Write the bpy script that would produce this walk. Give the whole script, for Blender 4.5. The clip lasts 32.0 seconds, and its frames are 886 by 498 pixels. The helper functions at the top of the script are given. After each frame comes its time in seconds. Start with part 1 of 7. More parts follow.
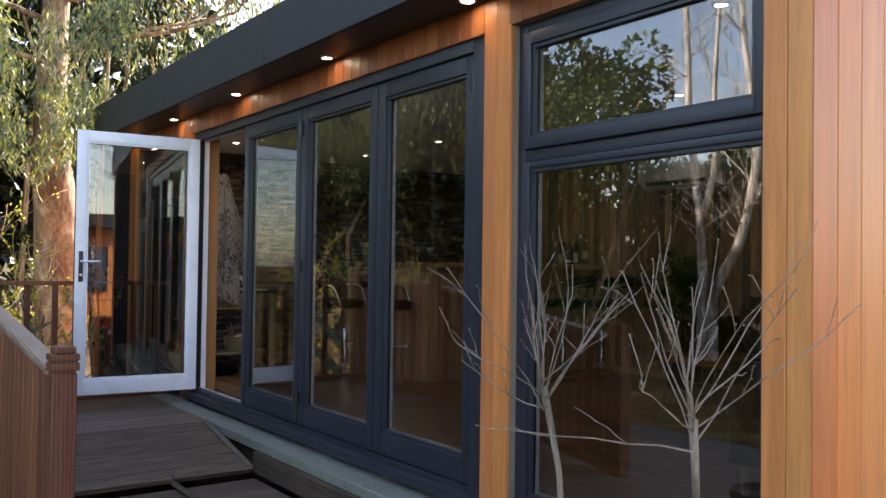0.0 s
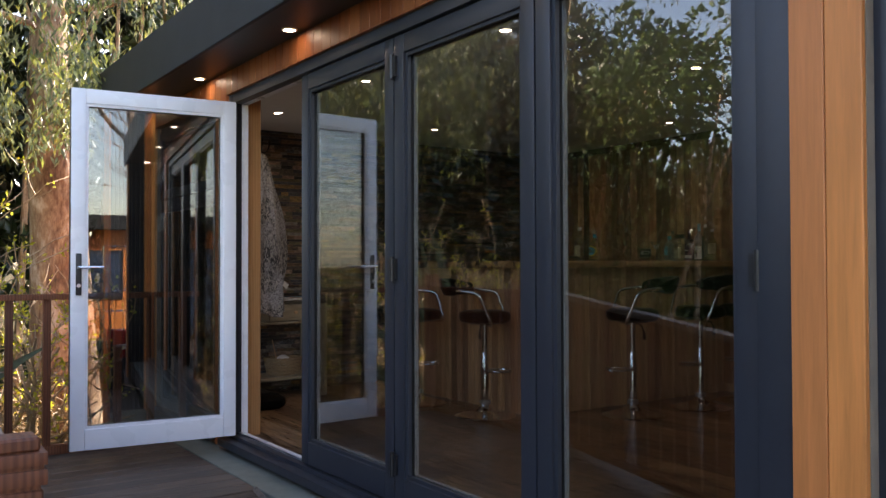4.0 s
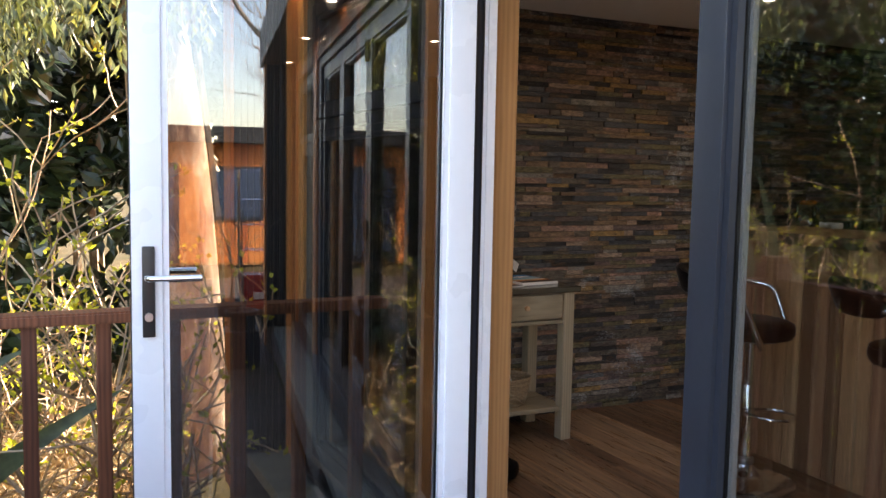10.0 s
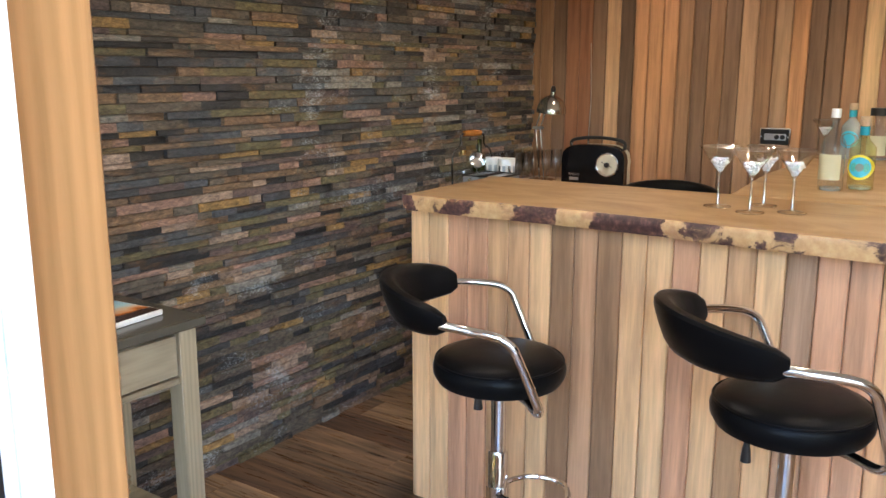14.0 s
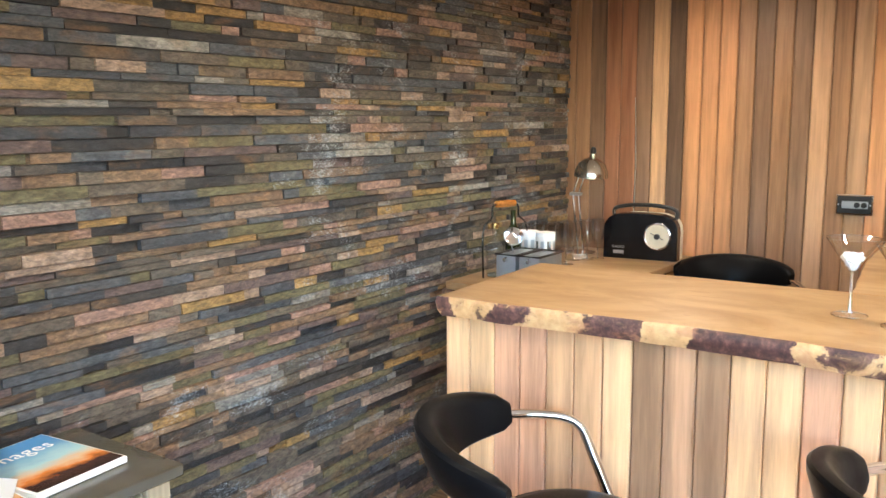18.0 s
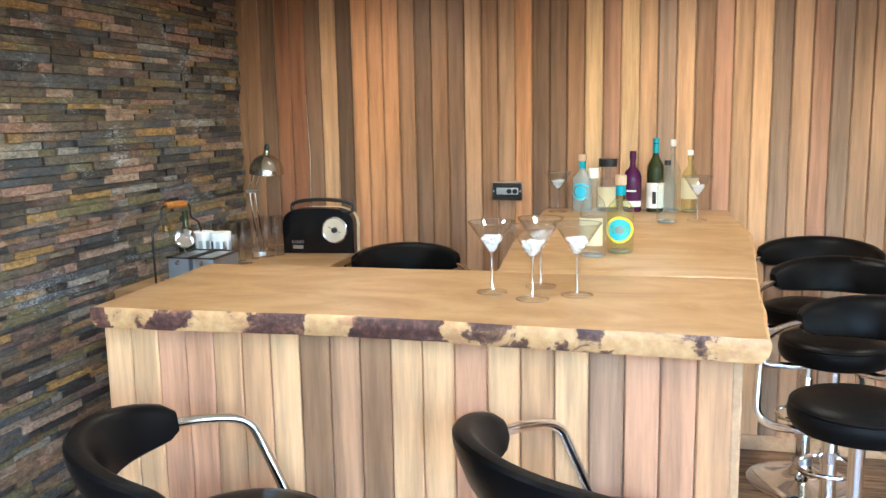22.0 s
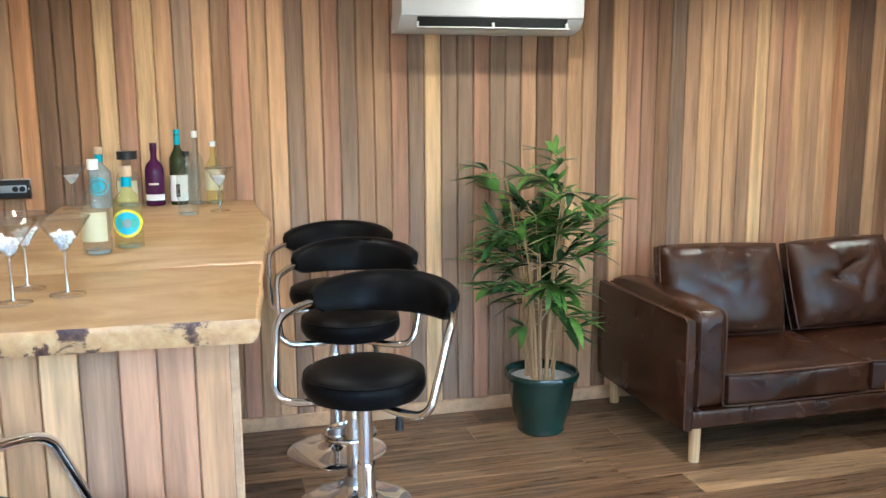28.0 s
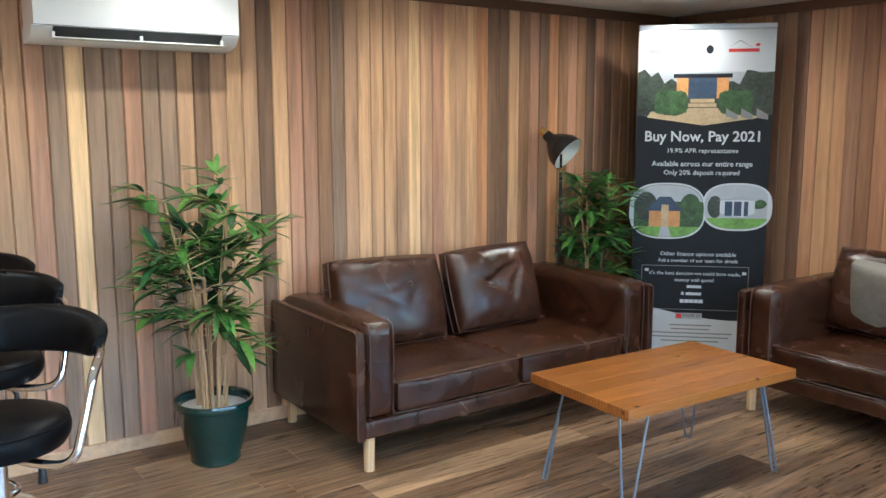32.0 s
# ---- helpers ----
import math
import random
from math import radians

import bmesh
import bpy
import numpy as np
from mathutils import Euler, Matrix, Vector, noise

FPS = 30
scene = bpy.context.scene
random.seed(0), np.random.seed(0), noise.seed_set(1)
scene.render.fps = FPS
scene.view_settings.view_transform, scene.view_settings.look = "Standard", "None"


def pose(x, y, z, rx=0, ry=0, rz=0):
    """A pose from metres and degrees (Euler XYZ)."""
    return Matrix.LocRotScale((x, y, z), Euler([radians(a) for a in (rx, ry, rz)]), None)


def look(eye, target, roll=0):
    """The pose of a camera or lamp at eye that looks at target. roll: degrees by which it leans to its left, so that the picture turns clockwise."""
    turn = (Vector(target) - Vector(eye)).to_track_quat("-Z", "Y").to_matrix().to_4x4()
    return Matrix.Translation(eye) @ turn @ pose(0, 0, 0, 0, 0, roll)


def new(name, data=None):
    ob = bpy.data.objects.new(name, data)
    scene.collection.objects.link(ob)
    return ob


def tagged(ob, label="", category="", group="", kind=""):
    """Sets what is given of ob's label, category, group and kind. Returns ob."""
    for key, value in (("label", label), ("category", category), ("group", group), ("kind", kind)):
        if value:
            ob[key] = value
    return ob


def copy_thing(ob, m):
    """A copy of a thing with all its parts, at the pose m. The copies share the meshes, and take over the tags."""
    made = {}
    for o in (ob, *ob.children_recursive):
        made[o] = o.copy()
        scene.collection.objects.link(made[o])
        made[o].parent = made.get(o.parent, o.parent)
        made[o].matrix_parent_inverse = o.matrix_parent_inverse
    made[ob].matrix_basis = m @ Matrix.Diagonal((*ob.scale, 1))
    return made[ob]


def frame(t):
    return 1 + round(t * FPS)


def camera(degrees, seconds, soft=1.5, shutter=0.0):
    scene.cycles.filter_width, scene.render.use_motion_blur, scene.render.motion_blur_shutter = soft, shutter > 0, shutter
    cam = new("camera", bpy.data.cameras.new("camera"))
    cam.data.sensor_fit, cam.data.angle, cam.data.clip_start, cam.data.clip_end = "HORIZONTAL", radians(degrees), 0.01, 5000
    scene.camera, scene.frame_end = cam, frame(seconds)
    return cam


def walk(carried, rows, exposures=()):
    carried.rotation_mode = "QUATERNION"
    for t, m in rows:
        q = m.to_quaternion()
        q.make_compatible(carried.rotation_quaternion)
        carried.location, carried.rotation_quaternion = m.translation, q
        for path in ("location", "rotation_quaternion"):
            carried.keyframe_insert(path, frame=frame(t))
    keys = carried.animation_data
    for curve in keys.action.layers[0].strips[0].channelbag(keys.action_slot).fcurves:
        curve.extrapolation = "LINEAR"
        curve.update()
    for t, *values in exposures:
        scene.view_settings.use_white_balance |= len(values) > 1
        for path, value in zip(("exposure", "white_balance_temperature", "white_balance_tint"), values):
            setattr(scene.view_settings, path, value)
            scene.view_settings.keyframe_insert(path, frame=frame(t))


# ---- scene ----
cam = camera(54.9, 32.0)
METRES, EYE, TURN = 8.0, 1.5, -35.6
ROWS = [
    (0.0, 0.0, 0.0, 0.0, -0.02, 1.16, -0.78),
    (0.5, -0.0067, 0.0293, 0.0005, 1.11, 1.22, -1.21),
    (1.0, -0.0138, 0.0568, 0.0023, 2.37, 1.41, -1.44),
    (1.5, -0.0282, 0.0848, 0.0017, 1.81, 1.73, -1.06),
    (2.0, -0.0454, 0.1139, 0.0033, 0.48, 2.17, -0.1),
    (2.5, -0.0552, 0.1393, 0.0018, 0.88, 2.05, -0.27),
    (4.5, -0.0863, 0.2621, 0.0007, 1.52, 0.53, 0.56),
    (5.0, -0.0856, 0.2958, 0.0031, 5.49, 0.67, 0.02),
    (5.5, -0.087, 0.3242, 0.0037, 10.08, 0.75, -0.14),
    (6.0, -0.0978, 0.3557, 0.0046, 12.58, 0.16, -0.6),
    (6.5, -0.1138, 0.3896, 0.0116, 13.3, 0.19, -0.26),
    (7.0, -0.1248, 0.4106, 0.0163, 14.89, -0.16, -0.4),
    (7.5, -0.1376, 0.4412, 0.0209, 17.46, -0.06, -0.81),
    (8.0, -0.1497, 0.4632, 0.0227, 18.71, -0.81, -1.72),
    (8.5, -0.1696, 0.4875, 0.0229, 17.39, -1.63, -1.68),
    (9.0, -0.1891, 0.516, 0.0298, 14.43, -2.87, -0.77),
    (9.5, -0.2027, 0.5486, 0.0286, 12.57, -4.37, -0.88),
    (10.0, -0.2131, 0.58, 0.0346, 9.9, -4.93, -1.02),
    (10.5, -0.226, 0.6101, 0.033, 4.07, -6.14, -1.11),
    (11.0, -0.2441, 0.6433, 0.0373, -4.09, -8.31, -0.19),
    (11.5, -0.2469, 0.6735, 0.0365, -8.45, -10.46, -0.5),
    (12.0, -0.2435, 0.7097, 0.038, -10.32, -11.44, -1.11),
    (12.5, -0.2399, 0.7399, 0.0412, -11.91, -12.32, -0.96),
    (13.0, -0.2417, 0.7664, 0.0444, -14.71, -12.81, -0.33),
    (13.5, -0.2415, 0.7975, 0.0515, -18.64, -12.12, 0.19),
    (14.0, -0.2403, 0.8145, 0.0543, -20.06, -11.68, -0.08),
    (14.5, -0.2352, 0.8312, 0.0567, -19.26, -10.72, 0.21),
    (15.0, -0.2296, 0.847, 0.059, -17.76, -9.77, 0.79),
    (15.5, -0.2274, 0.8579, 0.0592, -15.6, -9.63, 0.3),
    (17.5, -0.228, 0.8902, 0.0617, -17.22, -8.38, 0.14),
    (18.0, -0.2266, 0.8911, 0.0617, -19.89, -8.56, 0.34),
    (18.5, -0.2253, 0.8901, 0.0618, -22.83, -8.55, 0.34),
    (19.0, -0.2238, 0.889, 0.0618, -25.58, -8.47, 0.25),
    (19.5, -0.2225, 0.8877, 0.0621, -28.12, -8.36, 0.25),
    (20.0, -0.2211, 0.8867, 0.062, -30.58, -8.33, 0.16),
    (20.5, -0.2196, 0.8857, 0.062, -33.1, -8.36, 0.1),
    (21.0, -0.2189, 0.8853, 0.0619, -35.58, -8.45, 0.15),
    (21.5, -0.2182, 0.8848, 0.0619, -37.8, -8.64, 0.48),
    (22.0, -0.2169, 0.8843, 0.0617, -40.17, -9.04, 0.98),
    (22.5, -0.2159, 0.8836, 0.0612, -42.78, -9.61, 0.97),
    (23.0, -0.2151, 0.8833, 0.0604, -45.12, -10.36, 0.52),
    (23.5, -0.2142, 0.8822, 0.06, -47.02, -11.25, 0.2),
    (24.0, -0.2134, 0.8808, 0.0593, -48.91, -12.02, 0.1),
    (24.5, -0.2122, 0.8797, 0.0588, -51.02, -12.64, 0.08),
    (26.5, -0.2065, 0.8743, 0.0589, -60.51, -12.04, 0.61),
    (27.0, -0.2055, 0.8728, 0.0587, -63.2, -11.41, 0.41),
    (27.5, -0.2046, 0.871, 0.0587, -66.07, -10.41, 0.24),
    (28.0, -0.2035, 0.8689, 0.0585, -68.96, -9.62, 0.37),
    (28.5, -0.2021, 0.8669, 0.0585, -71.49, -9.38, 0.54),
    (29.0, -0.201, 0.8653, 0.0586, -73.9, -9.33, 0.31),
    (29.5, -0.2, 0.864, 0.0583, -76.49, -9.32, 0.09),
    (30.0, -0.199, 0.8634, 0.058, -79.2, -9.34, -0.04),
    (30.5, -0.1986, 0.8622, 0.058, -81.95, -8.98, -0.15),
    (31.0, -0.1985, 0.8614, 0.0583, -84.69, -8.49, -0.13),
    (31.5, -0.199, 0.8602, 0.0583, -87.41, -8.25, -0.03),
    (32.0, -0.1979, 0.8594, 0.0581, -90.06, -8.44, 0.05),
]
EXPOSURES = [(0.0, 2.3, 7150, 19), (1.0, 3.12, 7250, 20), (2.0, 3.1, 7250, 20), (4.5, 2.2, 7300, 22), (6.0, 2.35, 7500, 23), (7.0, 3.05, 7600, 24), (8.0, 3.3, 7550, 24), (9.0, 3.1, 7500, 23), (10.0, 3.0, 7400, 22), (11.0, 3.5, 7400, 22), (11.5, 3.8, 7400, 22), (12.0, 3.95, 6900, 18), (13.0, 3.9, 6900, 18), (14.0, 4.6, 6500, 12), (15.0, 5.1, 6250, 8), (18.0, 5.45, 6250, 9), (20.0, 5.25, 6050, 7), (22.0, 5.25, 5750, 4), (23.0, 5.0, 5600, 2), (24.0, 5.05, 5600, 2), (27.0, 4.95, 5450, 2), (29.0, 5.02, 5400, 2), (30.0, 5.2, 5350, 2), (31.0, 5.35, 5250, 2), (32.0, 5.12, 5250, 2)]
walk(cam, [(t, pose(0, 0, EYE, 0, 0, TURN) @ pose(METRES * x, METRES * y, METRES * z, 90 + pitch, roll, yaw)) for t, x, y, z, yaw, pitch, roll in ROWS], EXPOSURES)

# ---- sky and sun ----
SUN_AZ, SUN_EL = radians(62), radians(31)      # azimuth clockwise from +y
world = bpy.data.worlds.new("world")
scene.world = world
world.use_nodes = True
wn = world.node_tree
sky = wn.nodes.new("ShaderNodeTexSky")
sky.sky_type, sky.sun_disc = "NISHITA", False
sky.sun_elevation, sky.sun_rotation = SUN_EL, SUN_AZ
wn.nodes["Background"].inputs[1].default_value = 0.15
wn.links.new(sky.outputs[0], wn.nodes["Background"].inputs[0])
sun = new("sun", bpy.data.lights.new("sun", "SUN"))
sun.data.energy, sun.data.angle, sun.data.color = 4.5, radians(0.6), (1.0, 0.93, 0.82)
to_sun = Vector((math.sin(SUN_AZ) * math.cos(SUN_EL), math.cos(SUN_AZ) * math.cos(SUN_EL), math.sin(SUN_EL)))
sun.matrix_world = look(to_sun * 50, (0, 0, 0))


# daylight from the sky, gathered in the glazed openings of the front
for y0, y1, watts in ((3.25, 7.0, 0.95), (1.75, 2.9, 0.05), (7.45, 8.6, 0.19)):
    day = new("daylight_opening", bpy.data.lights.new("daylight_opening", "AREA"))
    day.data.shape, day.data.size, day.data.size_y = "RECTANGLE", 1.9, y1 - y0
    day.data.energy, day.data.color = watts, (0.93, 0.97, 1.0)
    day.matrix_basis = look((2.7, (y0 + y1) / 2, 1.5), (6.0, (y0 + y1) / 2, 1.7))

# ---- materials ----
class Nodes:
    """Short hand for a node tree."""

    def __init__(self, name):
        self.mat = bpy.data.materials.new(name)
        self.mat.use_nodes = True
        self.tree = self.mat.node_tree
        self.bsdf = self.tree.nodes["Principled BSDF"]
        self.out = self.tree.nodes["Material Output"]

    def add(self, kind, **props):
        node = self.tree.nodes.new("ShaderNode" + kind)
        for key, value in props.items():
            setattr(node, key, value)
        return node

    def link(self, a, b):
        self.tree.links.new(a, b)

    def coords(self, scale=(1, 1, 1), jitter=False):
        """Object coordinates, scaled; jitter moves them by a random step for each object."""
        tc = self.add("TexCoord")
        mp = self.add("Mapping")
        mp.inputs["Scale"].default_value = scale
        self.link(tc.outputs["Object"], mp.inputs["Vector"])
        if jitter:
            info = self.add("ObjectInfo")
            mul = self.add("VectorMath", operation="SCALE")
            mul.inputs[0].default_value = (37.0, 53.0, 71.0)
            self.link(info.outputs["Random"], mul.inputs["Scale"])
            self.link(mul.outputs[0], mp.inputs["Location"])
        return mp.outputs[0]

    def noise(self, vec, scale, detail=4.0, rough=0.55, distort=0.0):
        n = self.add("TexNoise")
        n.inputs["Scale"].default_value, n.inputs["Detail"].default_value = scale, detail
        n.inputs["Roughness"].default_value, n.inputs["Distortion"].default_value = rough, distort
        self.link(vec, n.inputs["Vector"])
        return n.outputs["Fac"]

    def ramp(self, fac, stops):
        r = self.add("ValToRGB")
        e = r.color_ramp.elements
        while len(e) < len(stops):
            e.new(0.5)
        for el, (p, c) in zip(e, stops):
            el.position, el.color = p, (*c, 1)
        self.link(fac, r.inputs[0])
        return r.outputs[0]

    def mix(self, fac, a, b, mode="MIX"):
        m = self.add("Mix", data_type="RGBA", blend_type=mode)
        for sock, v in ((m.inputs[0], fac), (m.inputs[6], a), (m.inputs[7], b)):
            if isinstance(v, (int, float)):
                sock.default_value = v
            elif isinstance(v, tuple):
                sock.default_value = (*v, 1)
            else:
                self.link(v, sock)
        return m.outputs[2]

    def math(self, op, a, b=0.0, clamp=False):
        m = self.add("Math", operation=op, use_clamp=clamp)
        for sock, v in zip(m.inputs, (a, b)):
            if isinstance(v, (int, float)):
                sock.default_value = v
            else:
                self.link(v, sock)
        return m.outputs[0]

    def bump(self, height, strength=0.2, distance=0.01):
        b = self.add("Bump")
        b.inputs["Strength"].default_value, b.inputs["Distance"].default_value = strength, distance
        self.link(height, b.inputs["Height"])
        self.link(b.outputs[0], self.bsdf.inputs["Normal"])

    def set(self, color=None, rough=None, metal=None, **more):
        for key, v in (("Base Color", color), ("Roughness", rough), ("Metallic", metal), *more.items()):
            if v is None:
                continue
            sock = self.bsdf.inputs[key.replace("_", " ")]
            if isinstance(v, (int, float)):
                sock.default_value = v
            elif isinstance(v, tuple):
                sock.default_value = (*v, 1) if len(v) == 3 else v
            else:
                self.link(v, sock)
        return self.mat


def plain(name, color, rough=0.5, metal=0.0, wear=0.12, size=25.0, bump=0.05, **more):
    """A painted, moulded or cast surface with faint blotches and fine grain."""
    n = Nodes(name)
    v = n.coords(jitter=True)
    f = n.noise(v, size, 5)
    g = n.noise(v, size * 0.15, 3)
    both = n.math("ADD", n.math("MULTIPLY", f, 0.5), n.math("MULTIPLY", g, 0.5))
    dark = tuple(c * (1 - wear) for c in color)
    light = tuple(min(1.0, c * (1 + wear)) for c in color)
    col = n.ramp(both, [(0.3, dark), (0.7, light)])
    r = n.math("ADD", rough - 0.06, n.math("MULTIPLY", g, 0.12))
    if bump:
        n.bump(f, bump, 0.003)
    return n.set(col, r, metal, **more)


def timber(name, tones, grain=(14, 14, 0.9), rough=0.45, island=False, contrast=0.28, streak=1.0, bump=0.15, own=False, knots=False):
    """Boards cut along their own z: each piece takes one of the tones, or with own its object colour, with grain, streaks and growth figure."""
    n = Nodes(name)
    v = n.coords(grain, jitter=True)
    rnd = n.add("NewGeometry").outputs["Random Per Island"] if island else n.add("ObjectInfo").outputs["Random"]
    if own:
        base = n.add("ObjectInfo").outputs["Color"]
    else:
        base = n.ramp(rnd, [(i / max(1, len(tones) - 1), c) for i, c in enumerate(tones)])
    fine = n.noise(v, 7.0, 6, 0.65, 0.4)
    broad = n.noise(v, 1.1, 3, 0.5, 1.2)
    w = n.add("TexWave", wave_type="BANDS", bands_direction="X")
    w.inputs["Scale"].default_value, w.inputs["Distortion"].default_value = 1.4, 7.0
    w.inputs["Detail"].default_value, w.inputs["Detail Scale"].default_value = 3.0, 0.8
    n.link(v, w.inputs["Vector"])
    shade = n.math("ADD", n.math("MULTIPLY", fine, 0.55), n.math("MULTIPLY", w.outputs["Fac"], 0.25))
    shade = n.math("ADD", shade, n.math("MULTIPLY", broad, 0.45))
    k = n.ramp(shade, [(0.3, (1 - contrast,) * 3), (0.85, (1 + contrast * 0.6,) * 3)])
    col = n.mix(streak, base, k, "MULTIPLY")
    if knots:
        vo = n.add("TexVoronoi")
        vo.inputs["Scale"].default_value = 7.5
        n.link(n.coords((1.0, 0.75, 1.0), jitter=True), vo.inputs["Vector"])
        col = n.mix(n.ramp(vo.outputs["Distance"], [(0.045, (0.85, 0.85, 0.85)), (0.10, (0.0, 0.0, 0.0))]), col, (0.09, 0.025, 0.01))
    n.bump(fine, bump, 0.002)
    r = n.math("ADD", rough - 0.1, n.math("MULTIPLY", fine, 0.2))
    return n.set(col, r, Specular_IOR_Level=0.3)


def facing_share(n, f0, most=0.95):
    """Mirror share of a clear surface, the same from both sides: f0 head-on, rising to most at a glance."""
    lw = n.add("LayerWeight")
    lw.inputs["Blend"].default_value = 0.5
    return n.math("ADD", f0, n.math("MULTIPLY", n.math("POWER", lw.outputs["Facing"], 4.0), most - f0), True)


def glass_pane(name, tint=(0.63, 0.65, 0.64), f0=0.15, wobble=0.0, most=0.95):
    """Clear glass: see-through, with a mirror share that grows at a glance."""
    n = Nodes(name)
    tr = n.add("BsdfTransparent")
    tr.inputs["Color"].default_value = (*tint, 1)
    gl = n.add("BsdfGlossy")
    gl.inputs["Roughness"].default_value = 0.0
    if wobble:
        b = n.add("Bump")
        b.inputs["Strength"].default_value, b.inputs["Distance"].default_value = wobble, 0.004
        n.link(n.noise(n.coords(), 2.2, 1), b.inputs["Height"])
        n.link(b.outputs[0], gl.inputs["Normal"])
    m = n.add("MixShader")
    n.link(facing_share(n, f0, most), m.inputs[0])
    n.link(tr.outputs[0], m.inputs[1])
    n.link(gl.outputs[0], m.inputs[2])
    n.link(m.outputs[0], n.out.inputs["Surface"])
    return n.mat


CEDAR_IN = [(0.15, 0.075, 0.045), (0.30, 0.155, 0.085), (0.42, 0.23, 0.12), (0.20, 0.11, 0.07), (0.48, 0.28, 0.145), (0.33, 0.16, 0.09), (0.17, 0.10, 0.068), (0.62, 0.42, 0.22), (0.38, 0.19, 0.105), (0.24, 0.14, 0.095)]
CEDAR_BAR = [(0.50, 0.30, 0.16), (0.58, 0.39, 0.21), (0.45, 0.25, 0.15), (0.36, 0.21, 0.13), (0.55, 0.34, 0.19), (0.40, 0.26, 0.16), (0.60, 0.40, 0.22)]
TONES = {"Y": (0.674, 0.447, 0.241), "L": (0.55, 0.333, 0.182), "O": (0.502, 0.252, 0.123), "T": (0.447, 0.27, 0.158), "P": (0.399, 0.217, 0.136), "R": (0.304, 0.135, 0.072), "B": (0.315, 0.172, 0.093), "G": (0.298, 0.195, 0.131), "D": (0.205, 0.12, 0.073), "K": (0.141, 0.086, 0.055)}
BOARD_TONES = "BDRRDLKOOOBDBDTBTODDBYPYLGLBPLLGTPGTTPGYGGPGGTDTLTDLPPBGTLLLTYTPLTLODDLBPDOBPBKPDBBDBDBDB"   # from the slate corner along the back wall
BAR_TONE = {"L": (0.655, 0.385, 0.2), "T": (0.632, 0.34, 0.178), "P": (0.56, 0.287, 0.167), "B": (0.41, 0.238, 0.148), "S": (0.52, 0.288, 0.15), "M": (0.436, 0.238, 0.134), "D": (0.3, 0.164, 0.09)}
BAR_TONES = "TPPBLSLPLLDMDLSSPPLL"   # from the room corner of the bar towards the slate
CEDAR_OUT = [(0.53, 0.16, 0.045), (0.63, 0.23, 0.065), (0.44, 0.12, 0.038), (0.69, 0.29, 0.09), (0.50, 0.145, 0.042)]
M = {}
M["cedar_in"] = timber("interior_cedar", CEDAR_IN, contrast=0.36)
M["cedar_wall"] = timber("wall_cedar", CEDAR_IN, contrast=0.42, own=True, bump=0.22)
M["cedar_bar"] = timber("bar_cedar", CEDAR_BAR, contrast=0.42, bump=0.22)
M["cedar_bar_front"] = timber("bar_front_cedar", CEDAR_BAR, contrast=0.44, own=True, bump=0.22)
M["cedar_out"] = timber("exterior_cedar", CEDAR_OUT, rough=0.4)
# redder stain, with the shade under the soffit darkened into the tones
M["cedar_frieze"] = timber("shaded_frieze_cedar", [(0.16, 0.045, 0.016), (0.28, 0.09, 0.03), (0.2, 0.06, 0.02), (0.36, 0.13, 0.045)], rough=0.4)
M["jamb"] = timber("oiled_jamb_timber", [(0.34, 0.17, 0.068), (0.4, 0.205, 0.085)], rough=0.35)
M["skirting"] = timber("skirting_timber", [(0.5, 0.31, 0.18), (0.56, 0.36, 0.21)], grain=(0.9, 14, 14))
M["anthracite"] = plain("anthracite_frame", (0.021, 0.025, 0.034), 0.38, wear=0.1, size=60)
M["fascia"] = plain("fascia_membrane", (0.016, 0.018, 0.02), 0.6, wear=0.3, size=6)
M["soffit"] = plain("soffit_board", (0.02, 0.021, 0.023), 0.4, wear=0.2, size=8)
M["upvc"] = plain("white_frame", (0.82, 0.83, 0.84), 0.28, wear=0.02, size=30, bump=0.02)
M["gasket"] = plain("rubber_gasket", (0.012, 0.012, 0.013), 0.5)
M["glass"] = glass_pane("window_glass")
M["ceiling"] = plain("ceiling_paint", (0.78, 0.77, 0.74), 0.6, wear=0.03, size=18)
M["chrome"] = plain("polished_chrome", (0.82, 0.83, 0.85), 0.09, 1.0, wear=0.03, bump=0.0)
M["steel"] = plain("brushed_steel", (0.55, 0.57, 0.6), 0.3, 1.0, wear=0.08)
M["black_plastic"] = plain("black_plastic", (0.012, 0.012, 0.013), 0.35)


def leather(name, color, rough, wear=0.25, grain=420.0, bump=0.25, spec=0.5, crease=0.0):
    n = Nodes(name)
    v = n.coords(jitter=True)
    vo = n.add("TexVoronoi")
    vo.inputs["Scale"].default_value = grain
    n.link(v, vo.inputs["Vector"])
    blot = n.noise(v, 5.0, 3, 0.5, 0.6)
    col = n.ramp(blot, [(0.32, tuple(c * (1 - wear) for c in color)), (0.5, color), (0.72, tuple(c * (1 + wear * 1.6) for c in color))])
    h = n.math("ADD", n.math("MULTIPLY", vo.outputs["Distance"], 0.5), n.math("MULTIPLY", n.noise(v, 18, 4), 1.3))
    if crease:
        h = n.math("ADD", h, n.math("MULTIPLY", n.noise(v, 7.0, 3, 0.5, 1.8), crease))
    n.bump(h, bump, 0.002)
    return n.set(col, n.math("ADD", rough - 0.08, n.math("MULTIPLY", blot, 0.18)), Specular_IOR_Level=spec)


M["black_leather"] = leather("black_leatherette", (0.003, 0.003, 0.0034), 0.3, spec=0.07)
M["brown_leather"] = leather("brown_leather", (0.035, 0.0125, 0.006), 0.24, 0.3, bump=0.22, spec=0.4, crease=0.9)

